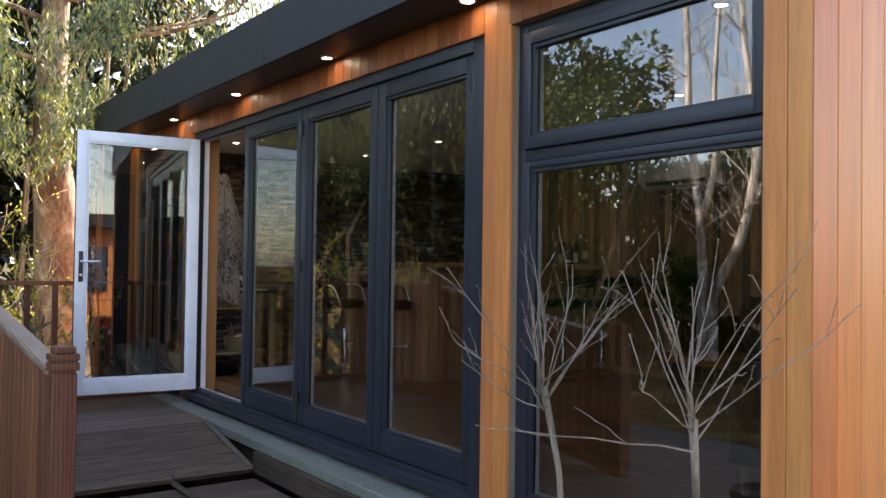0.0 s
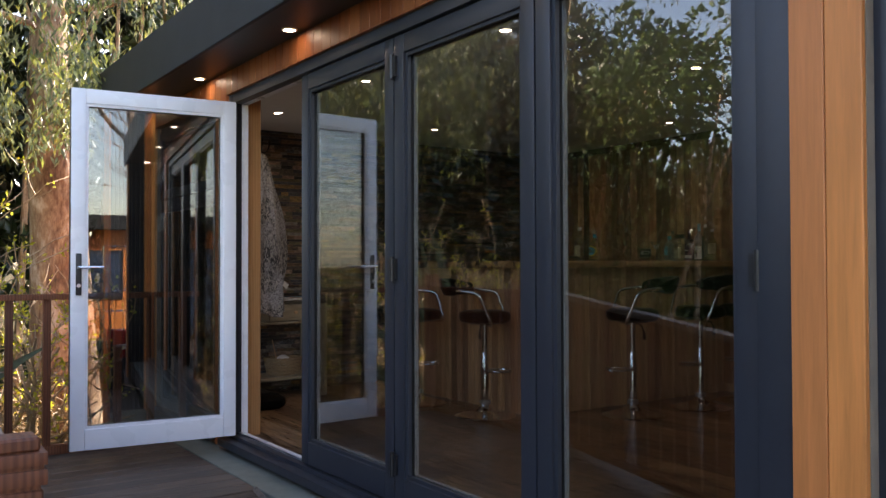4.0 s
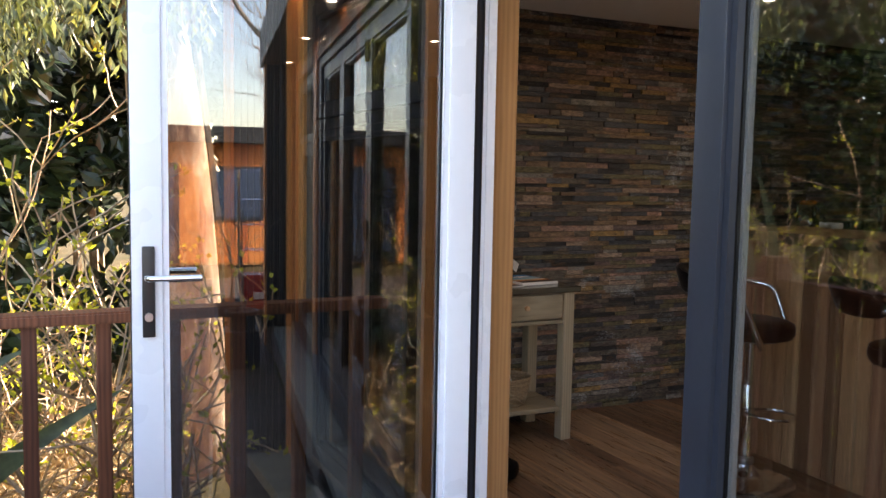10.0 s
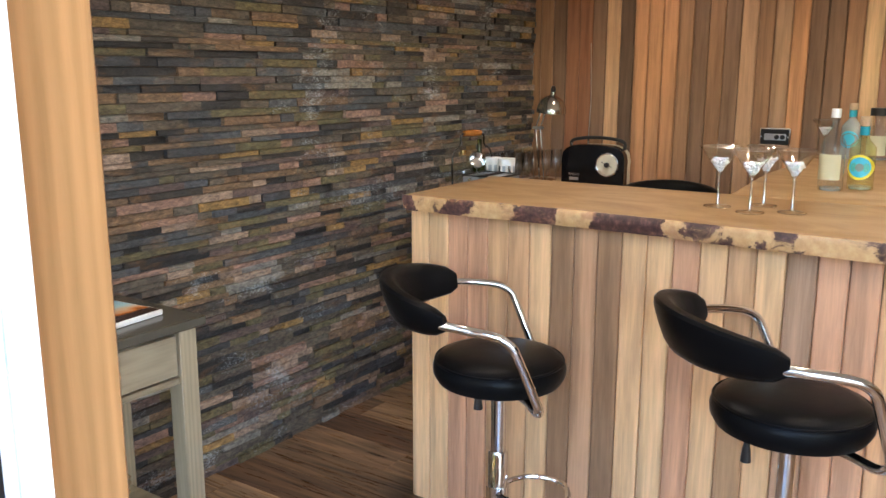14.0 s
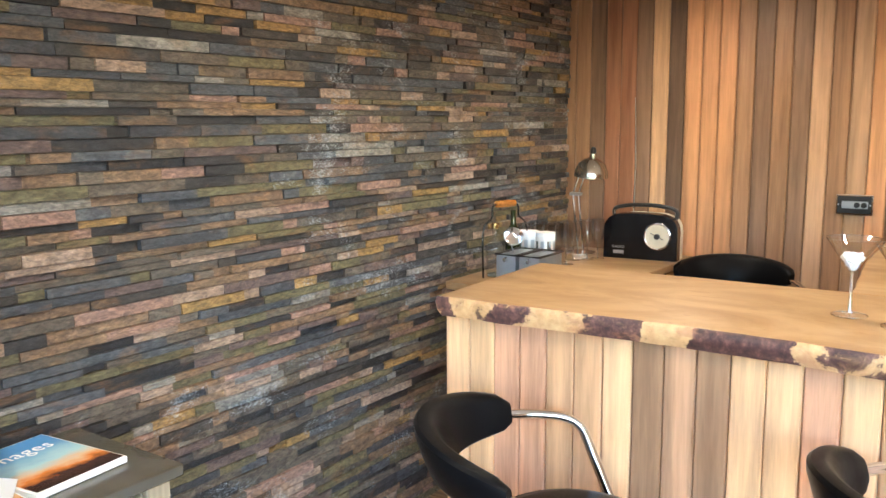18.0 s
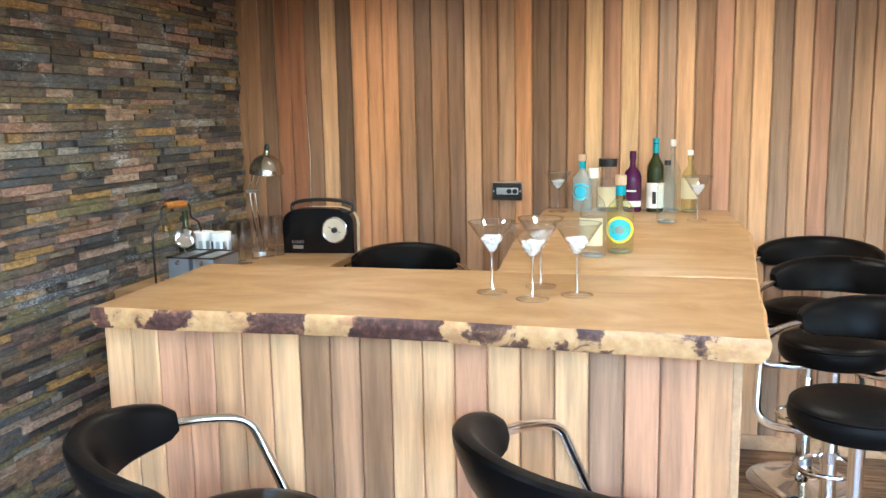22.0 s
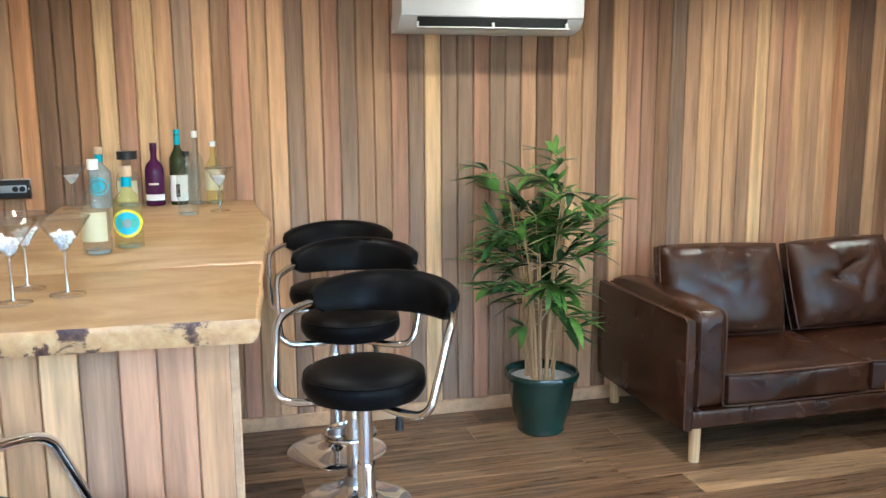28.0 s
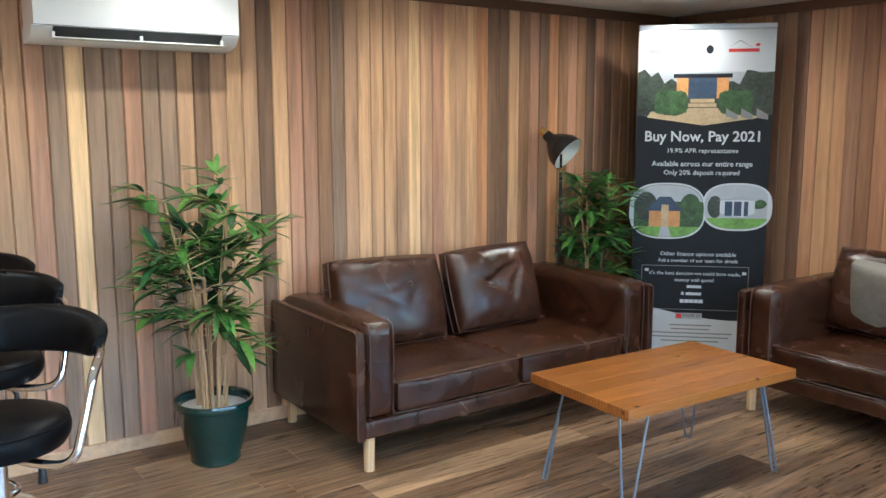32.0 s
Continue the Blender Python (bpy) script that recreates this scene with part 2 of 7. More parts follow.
M["brown_leather"].node_tree.nodes["Principled BSDF"].inputs["Coat Weight"].default_value = 0.1
M["brown_leather"].node_tree.nodes["Principled BSDF"].inputs["Coat Roughness"].default_value = 0.14

# ---- mesh helpers ----
def finish(name, bm, mat, parent=None, label="", smooth=True, m=None):
    me = bpy.data.meshes.new(name)
    bmesh.ops.recalc_face_normals(bm, faces=bm.faces)
    bm.to_mesh(me)
    bm.free()
    if mat is not None:
        for x in (mat if isinstance(mat, (list, tuple)) else (mat,)):
            me.materials.append(x)
    if smooth:
        for p in me.polygons:
            p.use_smooth = True
        me.set_sharp_from_angle(angle=radians(38))
    ob = new(name, me)
    if m is not None:
        ob.matrix_basis = m
    if parent is not None:
        ob.parent = parent
    if label:
        ob["label"] = label
    return ob


def part(name, bm, mat, parent, label="", m=None, smooth=True):
    return finish(name, bm, mat, parent, label, smooth, m)


def thing(name, label, category, group="", kind="", m=None):
    """An empty that carries the parts of one thing."""
    ob = new(name)
    ob.empty_display_size = 0.05
    if m is not None:
        ob.matrix_basis = m
    return tagged(ob, label, category, group, kind)


def box(x0, x1, y0, y1, z0, z1, bevel=0.0, seg=1, bm=None):
    bm2 = bmesh.new()
    bmesh.ops.create_cube(bm2, size=1.0, matrix=Matrix.LocRotScale(((x0 + x1) / 2, (y0 + y1) / 2, (z0 + z1) / 2), None, (abs(x1 - x0), abs(y1 - y0), abs(z1 - z0))))
    if bevel:
        bmesh.ops.bevel(bm2, geom=bm2.edges[:], offset=bevel, segments=seg, affect="EDGES", profile=0.7)
    if bm is None:
        return bm2
    return merge(bm, bm2)


def merge(a, b, m=None):
    me = bpy.data.meshes.new("tmp")
    b.to_mesh(me)
    b.free()
    if m is not None:
        me.transform(m)
    a.from_mesh(me)
    bpy.data.meshes.remove(me)
    return a


def lathe(profile, seg=24, cap=True):
    """A body of revolution about z from (radius, height) pairs."""
    bm = bmesh.new()
    rings = []
    for r, z in profile:
        if r < 1e-5:
            rings.append([bm.verts.new((0, 0, z))])
        else:
            rings.append([bm.verts.new((r * math.cos(2 * math.pi * i / seg), r * math.sin(2 * math.pi * i / seg), z)) for i in range(seg)])
    for a, b in zip(rings, rings[1:]):
        for i in range(seg):
            j = (i + 1) % seg
            if len(a) == 1 and len(b) == 1:
                continue
            if len(a) == 1:
                bm.faces.new((a[0], b[i], b[j]))
            elif len(b) == 1:
                bm.faces.new((a[i], a[j], b[0]))
            else:
                bm.faces.new((a[i], a[j], b[j], b[i]))
    if cap:
        for ring in (rings[0], rings[-1]):
            if len(ring) > 1:
                bm.faces.new(ring)
    return bm


def smooth_path(points, steps=6):
    """A Catmull-Rom line through the points."""
    p = [Vector(q) for q in points]
    p = [2 * p[0] - p[1]] + p + [2 * p[-1] - p[-2]]
    out = []
    for i in range(1, len(p) - 2):
        for k in range(steps):
            t = k / steps
            a, b, c, d = p[i - 1], p[i], p[i + 1], p[i + 2]
            out.append(0.5 * (2 * b + (c - a) * t + (2 * a - 5 * b + 4 * c - d) * t * t + (3 * b - a - 3 * c + d) * t ** 3))
    out.append(p[-2])
    return out


def tube(points, radius, seg=8, closed=False, bm=None):
    """A round bar along points; radius is a number or one for each point."""
    bm = bm or bmesh.new()
    pts = [Vector(q) for q in points]
    n = len(pts)
    up = Vector((0, 0, 1))
    rings, side = [], None
    for i, p in enumerate(pts):
        a, b = pts[i - 1] if (i or closed) else p, pts[(i + 1) % n] if (i < n - 1 or closed) else p
        d = (b - a).normalized()
        if side is None:
            side = d.cross(up)
            if side.length < 0.05:
                side = d.cross(Vector((1, 0, 0)))
        side = (side - d * side.dot(d)).normalized()
        other = d.cross(side)
        r = radius[i] if isinstance(radius, (list, tuple)) else radius
        rings.append([bm.verts.new(p + (side * math.cos(2 * math.pi * k / seg) + other * math.sin(2 * math.pi * k / seg)) * r) for k in range(seg)])
    pairs = list(zip(rings, rings[1:])) + ([(rings[-1], rings[0])] if closed else [])
    for a, b in pairs:
        for k in range(seg):
            j = (k + 1) % seg
            bm.faces.new((a[k], a[j], b[j], b[k]))
    if not closed:
        bm.faces.new(rings[0])
        bm.faces.new(rings[-1])
    return bm

# ---- plan ----
FZ, CZ = 0.41, 2.69                     # floor and ceiling indoors
XI, XB = 2.69, 6.76                     # inner faces of the front and back wall
YE, YS = 1.62, 8.86                     # inner faces of the end wall and the slate wall
HEAD, SILL = 2.60, 0.40
W0, W1, D0, D1, V0, V1 = 1.61, 2.955, 3.15, 7.14, 7.345, 8.72   # openings along y: window, folding door, far window
FIN0, FIN1 = 1.32, 9.18                 # outer faces of the end walls, which run forward under the roof
LAND = 0.34                             # landing outside the door

M["core"] = plain("wall_core", (0.25, 0.2, 0.15), 0.8)
M["slate"] = None


def floor_material():
    n = Nodes("plank_floor")
    v = n.coords((9, 0.5, 9), jitter=True)
    rnd = n.add("ObjectInfo").outputs["Random"]
    base = n.ramp(rnd, [(0.0, (0.07, 0.039, 0.024)), (0.25, (0.215, 0.133, 0.075)), (0.5, (0.10, 0.056, 0.033)), (0.75, (0.245, 0.158, 0.092)), (1.0, (0.14, 0.081, 0.047))])
    fig = n.noise(v, 1.6, 5, 0.6, 2.2)
    fine = n.noise(v, 9.0, 6, 0.7, 0.3)
    k = n.ramp(n.math("ADD", n.math("MULTIPLY", fig, 0.9), n.math("MULTIPLY", fine, 0.2)), [(0.36, (0.25, 0.22, 0.2)), (0.47, (0.72, 0.7, 0.68)), (0.56, (1.1, 1.08, 1.05)), (0.72, (1.9, 1.85, 1.75))])
    n.bump(fine, 0.12, 0.001)
    return n.set(n.mix(1.0, base, k, "MULTIPLY"), n.math("ADD", 0.2, n.math("MULTIPLY", fine, 0.18)), Specular_IOR_Level=0.4)


def deck_material(name="deck_board", tone=(0.085, 0.062, 0.047)):
    n = Nodes(name)
    v = n.coords((1.2, 12, 12), jitter=True)
    f = n.noise(v, 4.0, 6, 0.65)
    alg = n.noise(n.coords(), 3.0, 5, 0.6)
    rnd = n.add("ObjectInfo").outputs["Random"]
    base = n.ramp(rnd, [(0, tuple(c * 0.8 for c in tone)), (1, tuple(c * 1.35 for c in tone))])
    col = n.mix(1.0, base, n.ramp(f, [(0.32, (0.35, 0.34, 0.33)), (0.68, (1.8, 1.75, 1.7))]), "MULTIPLY")
    col = n.mix(n.ramp(alg, [(0.55, (0, 0, 0)), (0.75, (0.35, 0.35, 0.35))]), col, (0.06, 0.065, 0.035))
    n.bump(f, 0.3, 0.003)
    return n.set(col, n.math("ADD", 0.34, n.math("MULTIPLY", f, 0.3)))


M["floor"] = floor_material()
M["deck"] = deck_material()
M["rail"] = timber("stained_rail_timber", [(0.16, 0.054, 0.025), (0.24, 0.086, 0.04), (0.11, 0.039, 0.02), (0.2, 0.068, 0.032)], rough=0.55, contrast=0.6, bump=0.3)
# weathered handrail; the sky's reflection on its top is put into the pale tones
M["rail_top"] = timber("sky_paled_rail_timber", [(0.24, 0.17, 0.12), (0.3, 0.22, 0.16)], grain=(14, 0.9, 14), rough=0.55, contrast=0.4)
M["strip"] = plain("weathered_grey_board", (0.17, 0.18, 0.15), 0.6, wear=0.25, size=14, bump=0.2)
M["plinth"] = plain("black_plinth", (0.02, 0.021, 0.022), 0.6)
M["dark_trim"] = timber("dark_cornice_timber", [(0.10, 0.05, 0.028), (0.13, 0.065, 0.035)], grain=(14, 0.9, 14))


def structure(name, label, bm, mat, smooth=False):
    return tagged(finish(name, bm, mat, smooth=smooth), label, name.split("_")[0], kind="structure")


# ground
def ground_material():
    n = Nodes("leaf_litter_ground")
    v = n.coords()
    a, b = n.noise(v, 0.8, 6, 0.65), n.noise(v, 26.0, 5, 0.7)
    col = n.ramp(a, [(0.3, (0.035, 0.04, 0.015)), (0.5, (0.07, 0.055, 0.025)), (0.7, (0.11, 0.08, 0.04))])
    col = n.mix(1.0, col, n.ramp(b, [(0.3, (0.5, 0.5, 0.5)), (0.7, (1.4, 1.4, 1.3))]), "MULTIPLY")
    n.bump(b, 0.6, 0.03)
    return n.set(col, 0.95, Specular_IOR_Level=0.05)


M["ground"] = ground_material()
bm = bmesh.new()
bmesh.ops.create_grid(bm, x_segments=80, y_segments=80, size=600)
for vert in bm.verts:
    d = vert.co.xy.length
    vert.co.z = -0.35 + (0.12 * noise.noise(vert.co * 0.08) if d > 20 else 0.0)
structure("ground", "brown leaf-littered ground with short grass", bm, M["ground"])

# floor, ceiling, walls
floor = structure("floor", "brown wood-look plank floor", box(XI - 0.14, XB + 0.1, YE - 0.1, YS + 0.1, FZ - 0.2, FZ - 0.012), M["core"])
ceiling_hole = box(XI - 0.19, XB + 0.12, YE - 0.12, YS + 0.12, CZ, CZ + 0.06)
structure("ceiling", "smooth white plaster ceiling", ceiling_hole, M["ceiling"])
wall_back = structure("wall_back", "vertical cedar boarding in mixed brown tones", box(XB + 0.02, XB + 0.2, YE - 0.12, YS + 0.15, 0.0, CZ + 0.3), M["core"])
wall_end = structure("wall_end", "vertical cedar boarding inside and out on the end wall", box(XI - 0.01, XB + 0.2, YE - 0.1, YE - 0.02, 0.0, CZ + 0.1), M["core"])
part("wing", box(2.22, XB + 0.2, FIN0 + 0.02, YE - 0.16, 0.0, 2.75), M["core"], wall_end, smooth=False)
wall_slate = structure("wall_slate", "split-face slate cladding in grey, rust and green strips", box(XI - 0.01, XB + 0.2, YS + 0.02, YS + 0.15, 0.0, CZ + 0.1), M["core"])
part("wing", box(2.22, XB + 0.2, YS + 0.18, FIN1 - 0.02, 0.0, 2.75), M["core"], wall_slate, smooth=False)
wall_front = thing("wall_front", "front wall clad outside with orange cedar boards", "wall", kind="structure")
for y0, y1, z0, z1 in ((YE - 0.14, W0, 0.0, CZ + 0.1), (W1, D0, 0.0, CZ + 0.1), (D1, V0, 0.0, CZ + 0.1), (V1, YS + 0.16, 0.0, CZ + 0.1), (W0, W1, HEAD, CZ + 0.1), (D0, D1, HEAD, CZ + 0.1), (V0, V1, HEAD, CZ + 0.1), (W0, W1, 0.0, SILL), (D0, D1, 0.0, SILL - 0.002), (V0, V1, 0.0, SILL)):
    part("wall_section", box(2.5, XI - 0.012, y0, y1, z0, z1), M["core"], wall_front, smooth=False)
for y0, y1, z0, z1 in ((W1, D0, FZ, CZ), (D1, V0, FZ, CZ), (V1, YS, FZ, CZ), (W0 + 0.02, W1, HEAD, CZ), (D0, D1, HEAD, CZ), (V0, V1, HEAD, CZ)):
    part("inner_lining", box(XI - 0.012, XI, y0, y1, z0, z1), M["jamb"], wall_front, smooth=False)
for y in (D0 - 0.012, D1 - 0.012, W1 - 0.012, V0 - 0.012, V1 - 0.012):
    part("reveal_lining", box(2.605, XI + 0.02, y, y + 0.024, FZ, HEAD, 0.003), M["jamb"], wall_front)
structure("plinth", "black plinth under the cabin", box(2.52, XB + 0.18, YE - 0.1, YS + 0.13, -0.4, 0.22), M["plinth"])

# roof
roof = thing("roof", "flat roof with a black fascia and a dark soffit with downlights", "roof", kind="structure")
RX0, RX1, RY0, RY1 = 2.17, XB + 0.5, 1.22, 9.28
part("roof_deck", box(RX0 + 0.03, RX1, RY0 + 0.03, RY1 - 0.03, CZ + 0.12, 3.07), M["fascia"], roof, smooth=False)
part("soffit", box(RX0 + 0.026, 2.5, RY0 + 0.026, RY1 - 0.026, 2.75, 2.79), M["soffit"], roof, smooth=False)
for y0, y1 in ((RY0, 4.98), (4.986, RY1)):
    part("fascia_board", box(RX0, RX0 + 0.025, y0, y1, 2.745, 3.09, 0.004), M["fascia"], roof)
part("fascia_board", box(RX0 + 0.03, RX1, RY0, RY0 + 0.025, 2.745, 3.09, 0.004), M["fascia"], roof)
part("fascia_board", box(RX0 + 0.03, RX1, RY1 - 0.025, RY1, 2.745, 3.09, 0.004), M["fascia"], roof)

# window and folding door
def frame_bar(parent, name, x0, x1, y0, y1, z0, z1, mat="anthracite", bevel=0.006):
    return part(name, box(x0, x1, y0, y1, z0, z1, bevel, 2), M[mat], parent)


def pane(parent, x, y0, y1, z0, z1, name="pane"):
    p = part(name, box(x - 0.003, x + 0.003, y0, y1, z0, z1), M["glass"], parent, "clear glass pane", smooth=False)
    p.visible_shadow = False
    return p


def lined_frame(parent, y0, y1, z0, z1, x0, w, wb=None, wt=None, name="frame"):
    """Four bars: dark outer half, white inner half, with gasket and glazing bead."""
    wb, wt = wb or w, wt or w
    for xa, xb, mat in ((x0, x0 + 0.045, "anthracite"), (x0 + 0.046, x0 + 0.075, "upvc")):
        frame_bar(parent, name + "_stile", xa, xb, y0, y0 + w, z0, z1, mat)
        frame_bar(parent, name + "_stile", xa, xb, y1 - w, y1, z0, z1, mat)
        frame_bar(parent, name + "_rail", xa, xb, y0 + w, y1 - w, z0, z0 + wb, mat)
        frame_bar(parent, name + "_rail", xa, xb, y0 + w, y1 - w, z1 - wt, z1, mat)
    g0, g1, h0, h1 = y0 + w, y1 - w, z0 + wb, z1 - wt
    for xa, xb, mat, b in ((x0 + 0.012, x0 + 0.03, "anthracite", 0.016), (x0 + 0.03, x0 + 0.05, "gasket", 0.009), (x0 + 0.05, x0 + 0.066, "upvc", 0.016)):
        gb = box(xa, xb, g0, g0 + b, h0, h1)
        for q in ((g1 - b, g1, h0, h1), (g0 + b, g1 - b, h0, h0 + b), (g0 + b, g1 - b, h1 - b, h1)):
            box(xa, xb, *q, bm=gb)
        part("glazing_bead", gb, M[mat], parent, smooth=False)
    pane(parent, x0 + 0.036, g0 + 0.004, g1 - 0.004, h0 + 0.004, h1 - 0.004)


def top_light_window(name, label, y0, y1):
    win = thing(name, label, "window", kind="structure")
    for q in ((y0, y0 + 0.05, SILL, HEAD), (y1 - 0.05, y1, SILL, HEAD), (y0 + 0.05, y1 - 0.05, SILL, SILL + 0.05), (y0 + 0.05, y1 - 0.05, HEAD - 0.05, HEAD), (y0 + 0.05, y1 - 0.05, 1.975, 2.025)):
        frame_bar(win, "window_frame", 2.53, 2.60, *q)
    lined_frame(win, y0 + 0.052, y1 - 0.052, 2.027, HEAD - 0.052, 2.505, 0.055, name="sash")
    lined_frame(win, y0 + 0.052, y1 - 0.052, SILL + 0.052, 1.973, 2.525, 0.03, name="fixed")
    frame_bar(win, "window_sill", 2.44, 2.53, y0 - 0.01, y1 + 0.01, SILL - 0.03, SILL, "anthracite")


top_light_window("window_1", "anthracite framed window with a top light beside bare standard trees", W0, W1)
top_light_window("window_2", "anthracite framed window with a top light beside the open door", V0, V1)

folding = thing("door_frame", "anthracite folding door frame with a low threshold", "door frame", kind="structure")
for q in ((D0, D0 + 0.11, SILL, HEAD), (D1 - 0.06, D1, SILL, HEAD), (D0 + 0.11, D1 - 0.06, HEAD - 0.06, HEAD), (D0 + 0.11, D1 - 0.06, SILL, 0.44)):
    frame_bar(folding, "outer_frame", 2.50, 2.56, *q)
    frame_bar(folding, "inner_frame", 2.561, 2.605, *q, mat="upvc")
part("threshold_track", box(2.545, 2.552, D0 + 0.06, D1 - 0.06, 0.44, 0.45), M["steel"], folding, smooth=False)
part("sill_nosing", box(2.43, 2.50, D0 - 0.02, D1 + 0.02, 0.37, 0.42, 0.01, 2), M["anthracite"], folding)
for k in range(4):
    y = D1 - 0.062
    part("seal", box(2.512 + k * 0.02, 2.518 + k * 0.02, y - 0.004, y, 0.44, HEAD - 0.06), M["gasket" if k < 3 else "upvc"], folding, smooth=False)

LEAF = (D1 - D0 - 0.124) / 4
LZ0, LZ1 = 0.447, HEAD - 0.064


def hinge(parent, x, y, z):
    b = bmesh.new()
    merge(b, lathe([(0.011, -0.055), (0.011, 0.055)], 10), pose(x, y, z))
    box(x, x + 0.012, y - 0.03, y + 0.03, z - 0.045, z + 0.045, bm=b)
    part("hinge", b, M["black_plastic"], parent)


def lever(parent, y, z, side, mat):
    """A lever handle with a backplate on a leaf; side -1 is outdoors."""
    x = 2.516 if side < 0 else 2.600
    h = part("handle", box(x - 0.006, x + 0.006, y - 0.016, y + 0.016, z - 0.13, z + 0.11, 0.005, 2), M[mat], parent, "lever handle on a long backplate")
    d = 0.045 * side
    part("lever", tube(smooth_path([(x, y, z + 0.03), (x + d, y, z + 0.03), (x + d * 1.15, y + 0.03, z + 0.03), (x + d * 1.1, y + 0.13, z + 0.03)], 5), 0.009, 10), M["chrome"], h)
    part("lock_cylinder", lathe([(0.011, -0.012), (0.011, 0.012)], 14), M["steel"], h, m=pose(x + side * 0.004, y, z - 0.075, 0, 90, 0))


def leaf(y0, y1, m=None, with_handle=False):
    top = thing("door_leaf", "glazed folding door leaf, anthracite outside and white inside, closed", "door", kind="structure")
    lined_frame(top, y0, y1, LZ0, LZ1, 2.52, 0.078, 0.12, 0.085, name="leaf")
    part("edge_seal", box(2.535, 2.575, y0 - 0.003, y0, LZ0, LZ1), M["gasket"], top, smooth=False)
    return top


leaves = []
for i in range(3):
    y0 = D0 + 0.062 + i * LEAF
    leaves.append(leaf(y0 + (0.052 if i == 0 else 0.004), y0 + LEAF - 0.004))
for i, y in ((0, D0 + 0.112), (1, D0 + 0.062 + 2 * LEAF)):
    for z in (0.62, 1.49, 2.40):
        hinge(leaves[i], 2.508, y, z)
part("pull_handle", box(2.600, 2.625, D0 + 0.062 + LEAF - 0.05, D0 + 0.062 + LEAF - 0.025, 1.38, 1.56, 0.01, 2), M["upvc"], leaves[1], "white pull handle")
# the open leaf turns about the far jamb
HX, HY, SWING = 2.505, D1 - 0.062, 95.4
open_leaf = leaf(HY - LEAF + 0.008, HY - 0.004)
open_leaf["label"] = "glazed door leaf standing wide open, white face showing"
for side, mat in ((1, "black_plastic"), (-1, "chrome")):
    lever(open_leaf, HY - LEAF + 0.05, 1.47, side, mat)
open_leaf.matrix_basis = pose(HX, HY, 0, 0, 0, -SWING) @ pose(-2.52, -HY, 0)

# skirting and cornice
structure("baseboard", "pale timber skirting along the back wall", box(XB - 0.016, XB - 0.001, YE + 0.02, YS - 0.05, FZ, FZ + 0.07, 0.003), M["skirting"])
structure("baseboard", "pale timber skirting along the end wall", box(XI, XB - 0.02, YE + 0.001, YE + 0.016, FZ, FZ + 0.07, 0.003), M["skirting"])
structure("trim_cornice", "dark timber cornice along the back wall", box(XB - 0.02, XB - 0.001, YE, YS - 0.03, CZ - 0.06, CZ, 0.003), M["dark_trim"])
structure("trim_cornice", "dark timber cornice along the end wall", box(XI, XB - 0.021, YE + 0.001, YE + 0.02, CZ - 0.06, CZ, 0.003), M["dark_trim"])


# downlights
M["lamp_glow"] = plain("downlight_lens", (0.9, 0.85, 0.75), 0.3)
lg = M["lamp_glow"].node_tree.nodes["Principled BSDF"]
lg.inputs["Emission Color"].default_value, lg.inputs["Emission Strength"].default_value = (1.0, 0.82, 0.6, 1), 14.0


def downlight(x, y, z, watts, spot=True):
    d = thing("downlight", "round recessed downlight with a white bezel, lit", "ceiling light", "downlights", m=pose(x, y, z))
    part("bezel", lathe([(0.028, -0.001), (0.03, -0.006), (0.041, -0.006), (0.043, 0.0)], 20, cap=False), M["upvc"], d)
    part("lens", lathe([(0.0, -0.003), (0.029, -0.003)], 20, cap=False), M["lamp_glow"], d)
    lamp = new("downlight_lamp", bpy.data.lights.new("downlight_lamp", "SPOT"))
    lamp.data.energy, lamp.data.spot_size, lamp.data.spot_blend, lamp.data.color = watts, radians(164), 1.0, (1.0, 0.88, 0.72)
    lamp.data.shadow_soft_size = 0.03
    lamp.matrix_basis = pose(x, y, z - 0.02)


for y in (1.76, 3.18, 4.58, 6.0, 7.42, 8.82):
    downlight(2.40, y, 2.75, 0.22)
for x in (3.21, 4.67, 6.10):
    for y in (2.37, 3.78, 5.2, 6.62, 8.0):
        downlight(x, y, CZ, 1.15)

# deck
deck = structure("deck", "dark brown weathered timber deck with a sloping piece up to the landing", box(0.6, 2.28, 6.1, 7.72, LAND - 0.3, LAND - 0.03), M["plinth"])
LOW = 0.12
strip = tagged(finish("trim_step", box(2.28, 2.5, 1.485, 9.015, LAND - 0.06, LAND, 0.004), M["strip"]), "grey-green weathered board along the threshold", "step", kind="structure")
structure("deck_lower", "dark ribbed lower deck", box(-0.75, 2.26, -4.1, 5.25, LOW - 0.3, LOW - 0.032), M["plinth"])


def grooved(width, length, thick, grooves=7):
    """A deck board along x with ribs along its length."""
    b = bmesh.new()
    prof = [(0.0, -thick), (0.0, -0.003)]
    step = width / grooves
    for g in range(grooves):
        prof += [(g * step + step * 0.12, 0.0), (g * step + step * 0.66, 0.0), (g * step + step * 0.72, -0.007), (g * step + step * 0.96, -0.007)]
    prof += [(width, -0.003), (width, -thick)]
    a = [b.verts.new((0, y, z)) for y, z in prof]
    c = [b.verts.new((length, y, z)) for y, z in prof]
    for i in range(len(prof) - 1):
        b.faces.new((a[i], a[i + 1], c[i + 1], c[i]))
    b.faces.new(a)
    b.faces.new(c)
    return b


def shared_mesh(name, bm, mat):
    me = bpy.data.meshes.new(name)
    bmesh.ops.recalc_face_normals(bm, faces=bm.faces)
    bm.to_mesh(me)
    bm.free()
    me.materials.append(mat)
    return me


